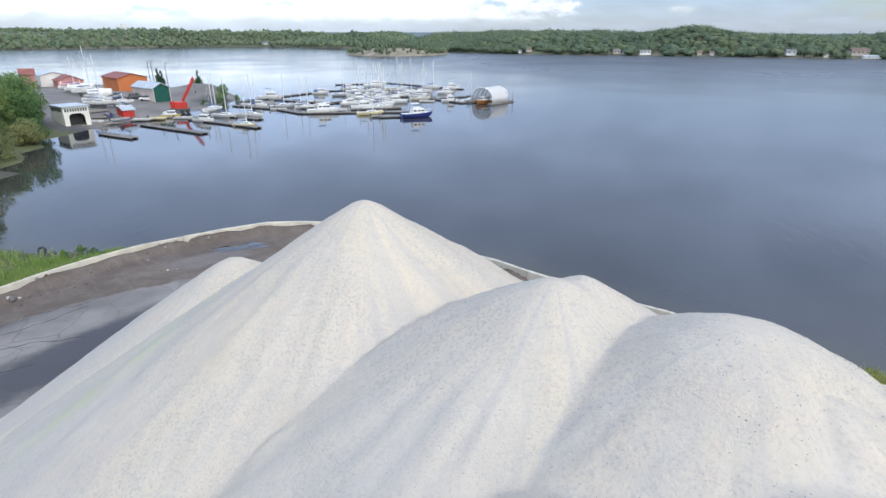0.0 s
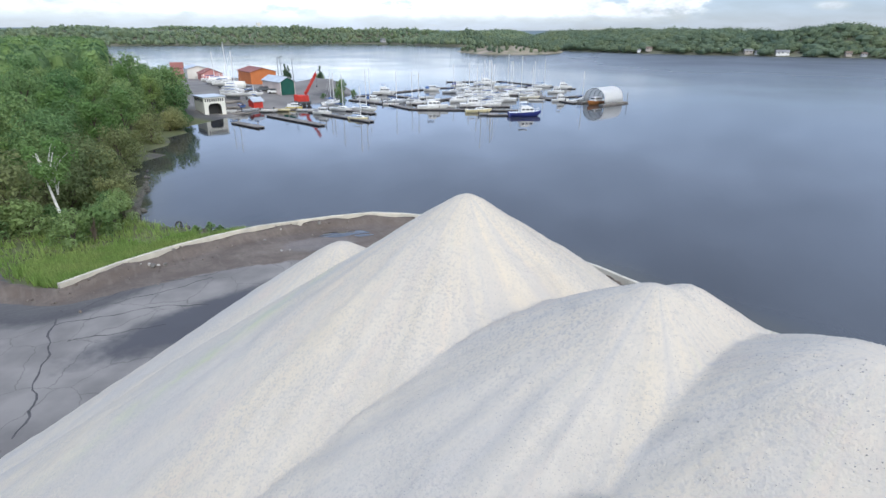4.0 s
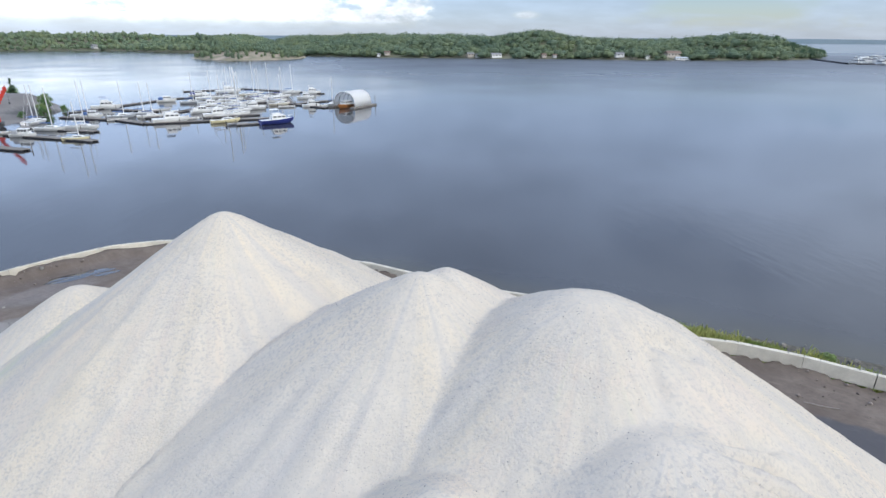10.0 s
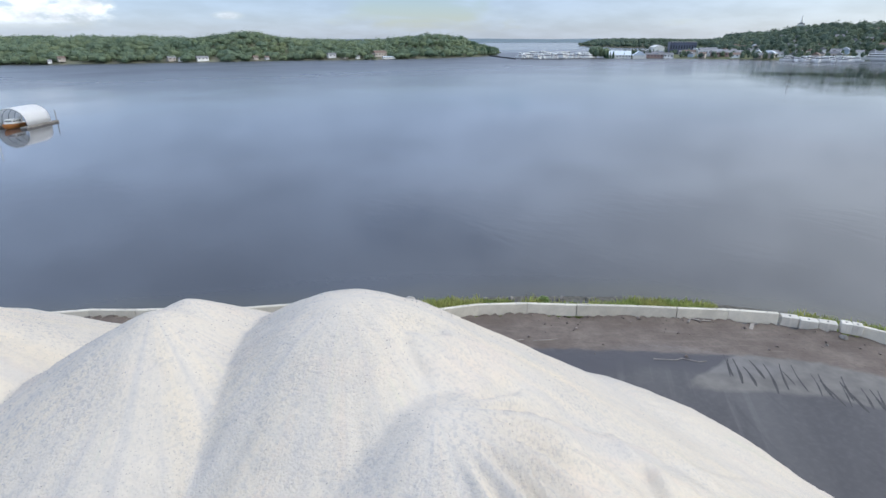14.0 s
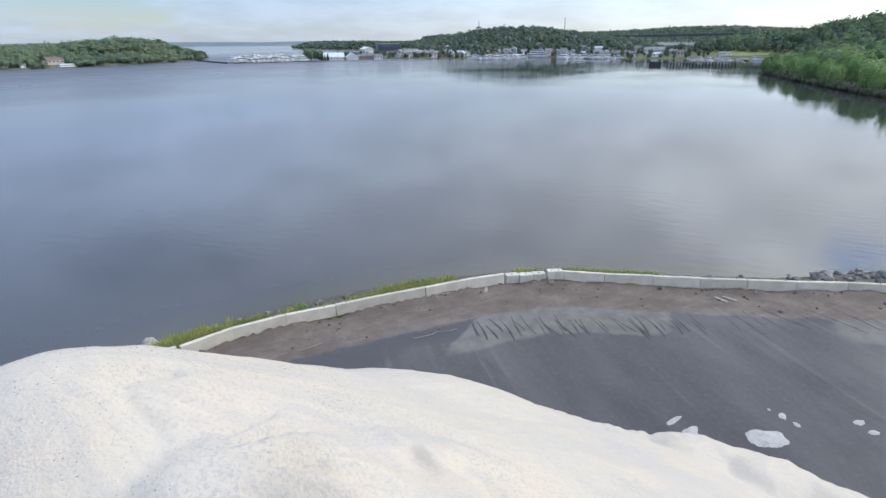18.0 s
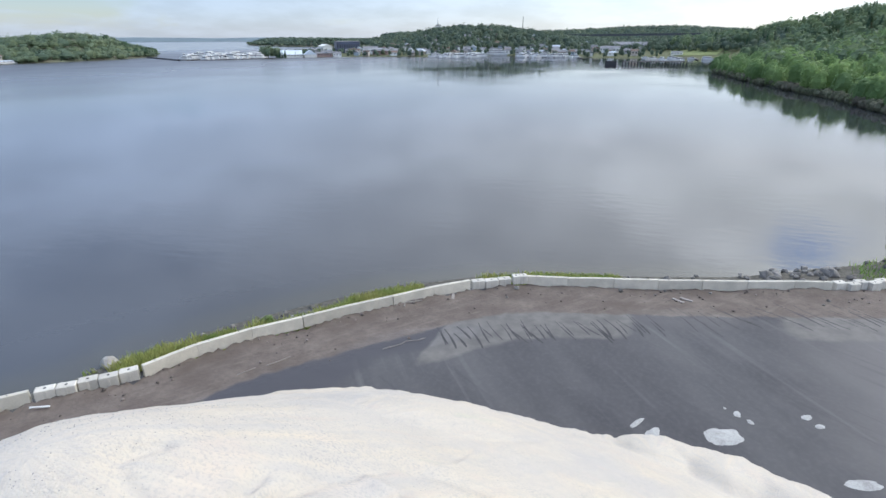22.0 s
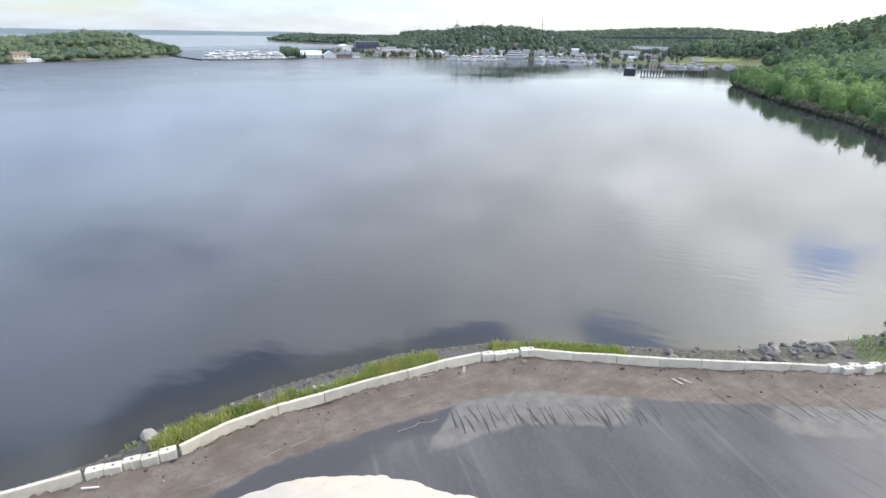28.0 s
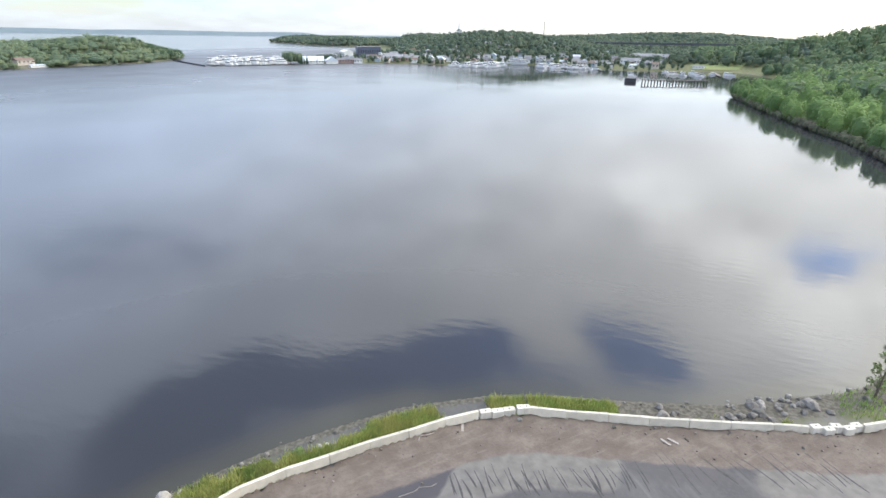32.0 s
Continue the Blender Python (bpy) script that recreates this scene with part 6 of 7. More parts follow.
for a, b in [((-83, 104), (-73, 100)), ((-82, 116), (-62, 107)), ((-76, 125.5), (-54, 115.5)), ((-78, 135), (-59, 127.5)), ((-53, 139), (-24, 146)), ((-42, 148), (-29, 153.5)), ((-31, 135), (-25.5, 137)),
             ((-80, 161), (-65, 196)), ((-65, 196), (-50, 207)), ((-69, 222), (-49, 233)), ((-49, 233), (-16, 211)), ((-34, 214), (-23, 177)), ((-23, 177), (-11, 188)), ((-23, 177), (-12, 167)),
             ((-56, 148), (-34, 214)), ((-78, 152), (-62, 146)), ((-62, 146), (-53, 139)), ((-52, 162), (-30, 172)), ((-48, 176), (-26, 186)), ((-43, 190), (-30, 196)), ((-60, 200), (-40, 196)), ((-72, 168), (-58, 162))]:
    dock(a, b)

# ---- floating boathouse ----
fb = thing("floating_boathouse", pose(-4.4, 171.4, 0, 0, 0, 57), "white arched tarpaulin boathouse on a floating dock", "boathouse")
W2, HH, LL = 3.7, 4.2, 9.0


def arch(x, r=1.0, n=14):
    return [(x, -W2 * r * math.cos(math.pi * i / n), 0.45 + HH * r * math.sin(math.pi * i / n) ** 0.72) for i in range(n + 1)]


bm = nb()
loft(bm, [arch(-LL / 2 + LL * i / 8) for i in range(9)] , close=False)
cvr = part("tarpaulin_cover", bm, M_TARPWHITE, fb, smooth=True)
md = cvr.modifiers.new("thickness", "SOLIDIFY")
md.thickness = 0.06
for i in range(5):
    bm = nb()
    a_ = arch(-LL / 2 + LL * i / 4, 0.96)
    for p0, p1 in zip(a_, a_[1:]):
        rod(bm, p0, p1, 0.06, 0.06, 5)
    part("arch_rib", bm, M_STEEL, fb)
for s in (-1, 1):
    bm = nb()
    box(bm, (0, s * (W2 + 0.1), 0.25), (LL + 3.5, 1.5, 0.4))
    part("side_pontoon", bm, M_DOCK, fb)
bm = nb()
box(bm, (LL / 2 + 0.4, 0, 0.25), (1.4, W2 * 2 + 1.5, 0.38))
part("end_pontoon", bm, M_DOCK, fb)
for s in (-1, 1):
    bm = nb()
    rod(bm, (LL / 2 + 1.4, s * (W2 + 0.6), -1), (LL / 2 + 1.4, s * (W2 + 0.6), 3.2), 0.1, 0.1, 6)
    part("mooring_pile", bm, M_DOCK, fb)
wb = cruiser(-6.2, 168.6, 57 + 180, 11.5, M_TEAK, fly=False, label="varnished wooden motor yacht inside the boathouse", name="wooden_yacht")
sailboat(-11.0, 174, 60, 8.0, label="white sailing yacht beside the boathouse")

# ---- yard buildings ----


def shed(name, corner, along, depth, width, height, rise, wall, roof, label, front=None, base=None, windows=0, door=None):
    """A gabled shed: corner on the ground, direction of its length (degrees), depth along it, width to its left."""
    z = base if base is not None else ground_z(*corner) - 0.1
    ob = thing(name, pose(corner[0], corner[1], z, 0, 0, along), label, "building")
    t = 0.2
    for nm, c, s, mt in (("side_wall", (depth / 2, t / 2, height / 2), (depth, t, height), wall), ("side_wall", (depth / 2, width - t / 2, height / 2), (depth, t, height), wall)):
        part(nm, box(nb(), c, s), mt, ob)
    for x in (t / 2, depth - t / 2):
        bm = nb()
        pts = [(0, t, 0), (0, width - t, 0), (0, width - t, height), (0, width / 2, height + rise), (0, t, height)]
        va = [bm.verts.new((x - t / 2, q[1], q[2])) for q in pts]
        vb = [bm.verts.new((x + t / 2, q[1], q[2])) for q in pts]
        bm.faces.new(va)
        bm.faces.new(list(reversed(vb)))
        for i in range(5):
            bm.faces.new((va[i], vb[i], vb[(i + 1) % 5], va[(i + 1) % 5]))
        part("gable_wall", bm, (front or wall) if x < 1 else wall, ob)
    for s in (0, 1):
        bm = nb()
        y0, y1 = (-0.35, width / 2) if s == 0 else (width + 0.35, width / 2)
        z0, z1 = height - rise * 0.35 / (width / 2) * 1.0, height + rise
        va = [bm.verts.new(q) for q in ((-0.35, y0, z0 + 0.02), (depth + 0.35, y0, z0 + 0.02), (depth + 0.35, y1, z1 + 0.02), (-0.35, y1, z1 + 0.02))]
        vb = [bm.verts.new(q) for q in ((-0.35, y0, z0 + 0.18), (depth + 0.35, y0, z0 + 0.18), (depth + 0.35, y1, z1 + 0.18), (-0.35, y1, z1 + 0.18))]
        bm.faces.new(va)
        bm.faces.new(list(reversed(vb)))
        for i in range(4):
            bm.faces.new((va[i], vb[i], vb[(i + 1) % 4], va[(i + 1) % 4]))
        part("roof_slope", bm, roof, ob)
    if door:
        part("door", box(nb(), (-0.06, width / 2, door[1] / 2), (0.1, door[0], door[1])), door[2], ob, "large shed door")
    for i in range(windows):
        part("window", box(nb(), (depth * (i + 0.5) / windows, -0.03, height * 0.62), (depth / windows * 0.35, 0.08, height * 0.22)), M_DARKGLASS, ob)
    return ob


# white boathouse on the bank: flat roof, a row of windows, a dark arched door over the water
bh = thing("white_boathouse", pose(-95.7, 109.7, 0, 0, 0, 60) @ Matrix.Diagonal((0.80, 0.70, 0.84, 1)), "cream two-storey boathouse with a dark arched door", "building")
M_BOATHOUSE = mat("cream_boards", (0.80, 0.79, 0.72), (0.70, 0.69, 0.61), 0.5, 0.7, rand=0.05)
for nm, c, sz in (("front_wall_pier", (0.6, 0.1, 2.6), (1.2, 0.2, 5.4)), ("front_wall_pier", (5.85, 0.1, 2.6), (1.3, 0.2, 5.4)), ("front_wall_head", (3.2, 0.1, 4.45), (4.0, 0.2, 1.7)), ("side_wall", (0.1, 4.8, 2.6), (0.2, 9.2, 5.4)),
                  ("side_wall", (6.4, 4.8, 2.6), (0.2, 9.2, 5.4)), ("back_wall", (3.25, 9.3, 2.6), (6.5, 0.2, 5.4))):
    part(nm, box(nb(), c, sz), M_BOATHOUSE, bh)
for sg in (-1, 1):
    # the head of the door is rounded at its corners
    bm = nb()
    ca = [(3.2 + sg * 2.0, 3.6), (3.2 + sg * 2.0, 2.4)] + [(3.2 + sg * (0.8 + 1.2 * math.cos(k * math.pi / 12)), 2.4 + 1.2 * math.sin(k * math.pi / 12)) for k in range(1, 7)]
    va, vb = [bm.verts.new((x_, 0.02, z_)) for x_, z_ in ca], [bm.verts.new((x_, 0.18, z_)) for x_, z_ in ca]
    bm.faces.new(va)
    bm.faces.new(list(reversed(vb)))
    for k in range(len(ca)):
        bm.faces.new((va[k], vb[k], vb[(k + 1) % len(ca)], va[(k + 1) % len(ca)]))
    part("door_arch", bm, M_BOATHOUSE, bh)
for i in range(9):
    part("upper_window", box(nb(), (0.65 + i * 0.65, -0.03, 4.55), (0.36, 0.08, 0.85)), M_DARKGLASS, bh)
for i in range(8):
    part("upper_window", box(nb(), (-0.03, 1.0 + i * 1.05, 4.55), (0.08, 0.5, 0.85)), M_DARKGLASS, bh)
part("doorway", box(nb(), (3.2, 2.2, 1.8), (4.0, 0.1, 3.6)), M_HOLE, bh, "dark doorway over the water")
part("roof", box(nb(), (3.25, 4.7, 5.42), (7.2, 10.2, 0.24)), M_TIN, bh, "flat pale grey roof")
part("water_sill", box(nb(), (3.25, -0.25, 0.2), (6.6, 0.4, 0.35)), M_CONC, bh)

shed("orange_shed", (-134.5, 174.0), -36, 14.5, 9.0, 4.3, 1.3, M_ORANGE, M_MAROON, "orange clad storage shed with a maroon roof")
shed("green_door_shed", (-95.0, 149.0), 150, 12.0, 4.8, 3.9, 1.3, M_PALE, M_TIN, "pale shed with a tin roof and tall green doors", front=M_GREEN, door=(3.6, 3.6, M_GREEN))
shed("pink_barn", (-143, 176), 140, 8, 7.5, 2.7, 1.6, M_PINK, M_MAROON, "faded red barn with a red roof")
shed("white_hall", (-153, 181), 140, 12, 8, 4.0, 1.0, M_WHITE2, M_TIN, "long white hall with a tin roof")
shed("small_red_hut", (-92.5, 124.5), 60, 2.6, 3.2, 2.0, 0.8, M_RED, M_TIN, "small red hut with a light roof by the slip")
shed("grey_roof_house", (-159, 157), 140, 8, 11, 5.4, 1.6, M_WHITE2, M_ROOFDARK, "house with a grey roof among the trees", windows=3)
shed("red_gable_house", (-157, 166), 40, 3.8, 3.8, 4.4, 1.6, M_PINK, M_MAROON, "red gabled house behind the trees")

# crane
cz = ground_z(-85.4, 136.6)
cr = thing("mobile_crane", pose(-85.4, 136.6, cz, 0, 0, 208), "red mobile boat crane with its jib raised", "crane")
part("undercarriage", box(nb(), (0, 0, 0.8), (5.4, 2.4, 0.8), bevel=0.08), M_STEEL, cr)
for sx in (-2.0, -0.7, 0.8, 2.1):
    for s in (-1, 1):
        bm = nb()
        rod(bm, (sx, s * 0.95, 0.5), (sx, s * 1.35, 0.5), 0.5, 0.5, 12)
        part("wheel", bm, M_FLOAT, cr)
part("turntable_house", box(nb(), (-0.6, 0, 2.0), (3.2, 2.3, 1.7), taper=0.92, bevel=0.1), M_RED, cr)
cab_ = part("cab", box(nb(), (1.4, -0.7, 2.1), (1.2, 0.95, 1.7), taper=0.85, bevel=0.06), M_RED, cr)
part("cab_window", box(nb(), (2.0, -0.7, 2.4), (0.12, 0.75, 0.8)), M_DARKGLASS, cab_)
bm = nb()
for s in (-0.45, 0.45):
    for up in (0, 0.9):
        rod(bm, (-1.2, s, 2.6 + up * 0.6), (-4.6, s * 0.5, 8.2 + up), 0.12, 0.09, 5)
for i in range(8):
    f = i / 8
    rod(bm, (-1.2 - 3.4 * f, -0.45, 2.6 + 5.6 * f), (-1.2 - 3.4 * (f + 0.12), 0.45, 3.2 + 5.8 * (f + 0.12)), 0.06, 0.06, 4)
    box(bm, (-1.2 - 3.4 * (f + 0.06), 0, 3.1 + 5.6 * (f + 0.06)), (0.75, 0.8, 0.75))
part("jib", bm, M_RED, cr, "red lattice jib")
bm = nb()
rod(bm, (-4.6, 0, 8.6), (-4.6, 0, 5.4), 0.03, 0.03, 4)
box(bm, (-4.6, 0, 5.2), (0.3, 0.3, 0.5))
part("hook_line", bm, M_STEEL, cr)

# boats laid up ashore, on cradles
for x, y, rz, l, mast in [(-106, 134, 20, 9, 1.5), (-103, 130, 15, 8.5, 0.3), (-99, 133, 30, 8, 0.3), (-118, 146, 35, 10, 1.5), (-110, 139, 10, 8, 0.3), (-124, 150, 40, 9, 0.3), (-131, 156, 30, 9, 1.2), (-95, 128, 160, 6.5, 0.2)]:
    z = ground_z(x, y)
    bo = sailboat(x, y, rz, l, z=z + 1.1, mast=mast, label="sailing boat laid up ashore on a cradle", group="boats laid up ashore")
    cd = nb()
    for sx in (-0.22, 0.18):
        for s in (-1, 1):
            rod(cd, (l * sx, s * l * 0.13, -1.15), (l * sx, s * l * 0.10, 0.25), 0.07, 0.07, 4)
    box(cd, (0, 0, -0.75), (l * 0.5, 0.35, 0.8))
    part("cradle", cd, M_STEEL, bo)
for i in range(12):
    x, y = -107 + R.uniform(-8, 8), 150 + R.uniform(-4, 4)
    if not (-112 < x < -93):
        continue
    ob = thing("parked_car", pose(x, y, ground_z(x, y), 0, 0, R.choice([20, 25, 110])), "parked car on the gravel yard", "car", "cars parked in the marina yard")
    cm = R.choice([M_WHITE, M_STEEL, M_GREYTARP, M_BLUETARP])
    part("body", box(nb(), (0, 0, 0.62), (4.3, 1.75, 0.62), taper=0.94, bevel=0.08), cm, ob)
    part("cabin", box(nb(), (-0.2, 0, 1.18), (2.3, 1.55, 0.55), taper=0.78, bevel=0.05), M_DARKGLASS, ob)
    for sx in (-1.35, 1.35):
        for s in (-1, 1):
            bm = nb()
            rod(bm, (sx, s * 0.68, 0.32), (sx, s * 0.88, 0.32), 0.32, 0.32, 10)
            part("wheel", bm, M_FLOAT, ob)
# light poles
for x, y in [(-101, 158), (-112, 168), (-120, 178)]:
    z = ground_z(x, y)
    lp = thing("street_lamp", pose(x, y, z), "tall grey yard lamp post", "lamp post", "yard lamps")
    bm = nb()
    rod(bm, (0, 0, 0), (0, 0, 9.0), 0.12, 0.08, 6)
    part("pole", bm, M_STEEL, lp)
    part("lamp_head", box(nb(), (0.4, 0, 9.0), (1.0, 0.35, 0.18), bevel=0.03), M_STEEL, lp)

# ---- the town and the far shores ----


def house(x, y, z, rz, w, d, h, wall, roof, label="house of the lakeside town", name="town_house", group="houses of the town", rise=None):
    rise = rise if rise is not None else w * 0.32
    ob = thing(name, pose(x, y, z, 0, 0, rz), label, "house", group)
    wall_ = part("wall", box(nb(), (0, 0, h / 2 - 0.5), (d, w, h + 1)), wall, ob)
    bm = nb()
    ring = lambda xx: [(xx, -w / 2 - 0.4, h - 0.1), (xx, 0, h + rise), (xx, w / 2 + 0.4, h - 0.1)]
    vs = loft(bm, [ring(-d / 2 - 0.4), ring(d / 2 + 0.4)])
    bm.faces.new(vs[0])
    bm.faces.new(list(reversed(vs[1])))
    part("roof", bm, roof, ob)
    n = max(2, int(d / 3))
    for i in range(n):
        for s in (-1, 1):
            part("window", box(nb(), ((i + 0.5) * d / n - d / 2, s * w / 2, h * 0.6), (d / n * 0.4, 0.1, h * 0.28)), M_DARKGLASS, wall_)
    return ob


M_H = [mat("house_white", (0.84, 0.84, 0.82), None, 0.05), mat("house_grey", (0.48, 0.48, 0.48), None, 0.05), mat("house_tan", (0.56, 0.50, 0.44), None, 0.05), M_BRICK, mat("house_blue", (0.36, 0.44, 0.52), None, 0.05)]
M_BRICK2 = mat("faded_brick", (0.34, 0.25, 0.225), (0.29, 0.21, 0.19), 0.1, 0.85)
M_OFFICE = mat("dark_glass_cladding", (0.10, 0.12, 0.17), (0.08, 0.09, 0.13), 0.05, 0.4)
M_PALEBLUE = mat("pale_blue_siding", (0.66, 0.72, 0.76), (0.58, 0.64, 0.69), 0.1, 0.7)
M_R = [M_ROOFDARK, mat("grey_shingles", (0.26, 0.26, 0.27), None, 0.1), mat("brown_shingles", (0.22, 0.16, 0.13), None, 0.1), M_TIN]
rt = random.Random(12)
placed = []
tries = 0
while len(placed) < 170 and tries < 12000:
    tries += 1
    x, y = rt.uniform(560, 900), rt.uniform(-30, 420)
    z_, sd_, sw_ = land_z(np.array([x]), np.array([y]))
    if sd_[0] < 9 or sd_[0] > 170 or any((x - a) ** 2 + (y - b) ** 2 < 115 for a, b in placed) or (rt.random() < sd_[0] / 190) or (x > 640 and -60 < y < 35 and sd_[0] < 90):
        continue
    placed.append((x, y))
    w = rt.uniform(5, 7.5)
    house(x, y, float(z_[0]), rt.choice([15, 105]) + rt.uniform(-8, 8), w, rt.uniform(6, 9.5), rt.uniform(3.0, 5), M_H[rt.choice([0, 0, 0, 1, 1, 2, 4, 0, 2])], M_R[rt.choice([0, 1, 1, 1, 2, 3])])


def gz(x, y):
    return ground_z(x, y)


for x, y, rz, w, d, h, wm, rm, nm, lab in [
        (539, 403, -47, 12, 23, 3.4, M_WHITE2, M_PALEBLUE, "boat_hall", "long white boat hall with a pale roof"), (552, 387, 43, 14, 13, 3.6, M_WHITE2, M_PALEBLUE, "boat_hall", "white gabled boat hall"),
        (626, 415, 50, 12, 22, 9, M_WHITE2, M_WHITE2, "white_hotel", "large white building above the shore"), (662, 404, -47, 16, 31, 14, M_OFFICE, M_ROOFDARK, "dark_office", "big dark blue office block"),
        (572, 383, -47, 9, 20, 3.6, M_BRICK2, M_ROOFDARK, "red_boathouse", "low dull red boathouse at the shore"), (583, 371, -47, 9, 10, 4.2, M_H[0], M_ROOFDARK, "white_boathouse", "low white boathouse at the shore"),
        (630, 352, -47, 10, 18, 7, M_H[0], M_R[1], "white_inn", "pale three-storey inn above the boathouses"), (634, 331, -47, 11, 32, 4.5, M_BRICK2, M_R[1], "brick_warehouse", "long low dull red warehouse near the shore"),
        (752, 52, 80, 18, 46, 6, M_H[1], M_R[1], "supermarket_hall", "long pale flat-roofed hall"), (715, 70, 85, 12, 22, 5, M_H[0], M_R[1], "grey_hall", "grey industrial hall near the basin"), (700, -5, 85, 6, 12, 2.6, M_WHITE2, M_R[1], "white_pavilion", "low white pavilion near the lawn"),
        (900, 370, 20, 9, 13, 12, M_WHITE2, M_ROOFDARK, "hill_church", "white church on top of the wooded hill")]:
    house(x, y, gz(x, y), rz, w, d, h, wm, rm, lab, nm, "large buildings of the town", rise=4.6 if nm == "boat_hall" else 0.6 if nm == "dark_office" else min(3.0, w * 0.2))
sp = nb()
rod(sp, (904, 372, gz(900, 370) + 10), (904, 372, gz(900, 370) + 24), 2.6, 0.2, 8)
tagged(new("church_spire", from_bm("church_spire", sp, M_WHITE2)), "slender spire of the hill church", "spire")
# cottages on the far shore
for x, y, z_, rz, w, d, h, wm, rm, lab in [
        (22, 605, 3.0, 10, 5, 7, 2.8, 2, 2, "small tan cottage under the trees of the far shore"), (13, 603, 1.8, 0, 3, 4, 2.2, 0, 1, "small white boathouse at the water of the far shore"),
        (108, 587, 2.0, 10, 6, 9, 3.0, 2, 1, "tan lakeside cottage with a grey roof"), (115, 584, 1.6, 100, 4, 4.5, 2.6, 0, 0, "small white boathouse at the water of the far shore"),
        (135, 584, 1.6, 8, 6, 14, 3.0, 0, 1, "long white boathouse at the water of the far shore"), (184, 576, 2.0, 5, 5, 6, 2.6, 2, 2, "small brown cottage under the trees of the far shore"),
        (195, 574, 1.8, 5, 4, 5, 2.4, 1, 2, "small brown cottage under the trees of the far shore"), (258, 556, 3.0, 0, 6, 11, 3.4, 0, 1, "white lakeside cottage with a grey roof"),
        (271, 549, 2.2, 0, 5, 6, 2.6, 2, 2, "small brown cottage under the trees of the far shore"), (283, 545, 1.8, 0, 4, 5, 2.6, 0, 0, "small white boathouse at the water of the far shore"),
        (312, 549, 3.2, 2, 9, 19, 4.4, 2, 2, "large brown lakeside house on a bare slope"), (318, 539, 1.4, 2, 4, 20, 1.2, 0, 3, "low white boat shelter at the water")]:
    house(x, y, z_, rz, w * 0.78, d * 0.78, h * 0.8, M_H[wm], M_R[rm], lab, "cottage", "cottages on the far shore")
x = rt.uniform(-560, -300)
house(x, 900 + (x + 430) * -0.9 + rt.uniform(-15, 25), 4, rt.uniform(0, 90), 5, 7, 3, M_H[1], M_R[0], "distant white cottage on the west shore", "cottage", "cottages on the west shore")


def far_boat(x, y, rz, l, name="motor_boat", label="white motor boat moored off the shore", h=1.0, group="boats at the far marina"):
    ob = thing(name, pose(x, y, 0, 0, 0, rz), label, "boat", group)
    part("hull", hull_bm(l, l * 0.28, l * 0.11 + 0.2, stern=0.9), M_WHITE, ob)
    cab_ = part("cabin", box(nb(), (-l * 0.03, 0, l * 0.11 + 0.2 + l * 0.07 * h), (l * 0.5, l * 0.2, l * 0.15 * h), taper=0.85), M_WHITE, ob)
    part("cabin_window", box(nb(), (-l * 0.03, 0, l * 0.11 + 0.25 + l * 0.09 * h), (l * 0.47, l * 0.205, l * 0.05)), M_DARKGLASS, cab_)
    return ob


far_boat(379, 551, -20, 14, label="white cabin cruiser moored near the headland", group="")
# breakwater marina
for i in range(190):
    f, g = rt.random(), rt.random()
    x, y = 430 + 78 * f + g * 95 * (1 - 0.5 * f), 457 - 46 * f + g * 92 * (1 - 0.5 * f)
    if float(land_z(np.array([x]), np.array([y]))[1][0]) > -3:
        continue
    (far_boat(x, y, rt.uniform(0, 180), rt.uniform(10, 16), h=rt.uniform(1.0, 2.1)) if rt.random() < 0.9 else sailboat(x, y, rt.uniform(0, 180), 9, group="boats at the far marina"))
dock((428, 447), (508, 404), 3.0, 0.6, False)
dock((436, 462), (512, 416), 3.0, 0.6, False)
bw = nb()
loft(bw, [[(478 + (424 - 478) * f, 556 + (452 - 556) * f - 2.5, -0.5), (478 + (424 - 478) * f, 556 + (452 - 556) * f - 1, 1.4), (478 + (424 - 478) * f, 556 + (452 - 556) * f + 1, 1.4), (478 + (424 - 478) * f, 556 + (452 - 556) * f + 2.5, -0.5)] for f in np.linspace(0, 1, 12)])
tagged(new("breakwater", from_bm("breakwater", bw, M_FLOAT)), "long low dark floating breakwater", "breakwater")
# ferry and the town quay
fe = thing("tour_ship", pose(684, 205, 0, 0, 0, 110), "white three-deck tour ship at the town quay", "ship")
part("hull", hull_bm(30, 7, 2.4, stern=0.95), M_WHITE, fe)
for k, (lx, lw) in enumerate(((24, 6.4), (20, 5.8), (12, 5.0))):
    dh_ = part("deck_house", box(nb(), (-1.5 - k, 0, 3.4 + 2.3 * k), (lx, lw, 2.1), bevel=0.1), M_WHITE, fe)
    part("window_band", box(nb(), (-1.5 - k, 0, 3.6 + 2.3 * k), (lx * 0.94, lw + 0.06, 0.8)), M_DARKGLASS, dh_)
for i in range(150):
    x, y = (rt.uniform(588, 668), rt.uniform(203, 262)) if i % 3 else (rt.uniform(632, 675), rt.uniform(70, 165))
    if float(land_z(np.array([x]), np.array([y]))[1][0]) > -3:
        continue
    far_boat(x, y, rt.uniform(0, 180), rt.uniform(9, 16), h=1.4, group="boats at the town quay")
for a, b in [((606, 262), (640, 226)), ((648, 165), (636, 120)), ((650, 100), (628, 90)), ((668, 20), (620, 18)), ((672, -20), (610, -25))]:
    dock(a, b, 3.0, 0.8, False)
for i in range(16):
    far_boat(rt.uniform(590, 650), rt.uniform(-35, 30), rt.uniform(0, 180), rt.uniform(7, 12), group="boats at the town quay")
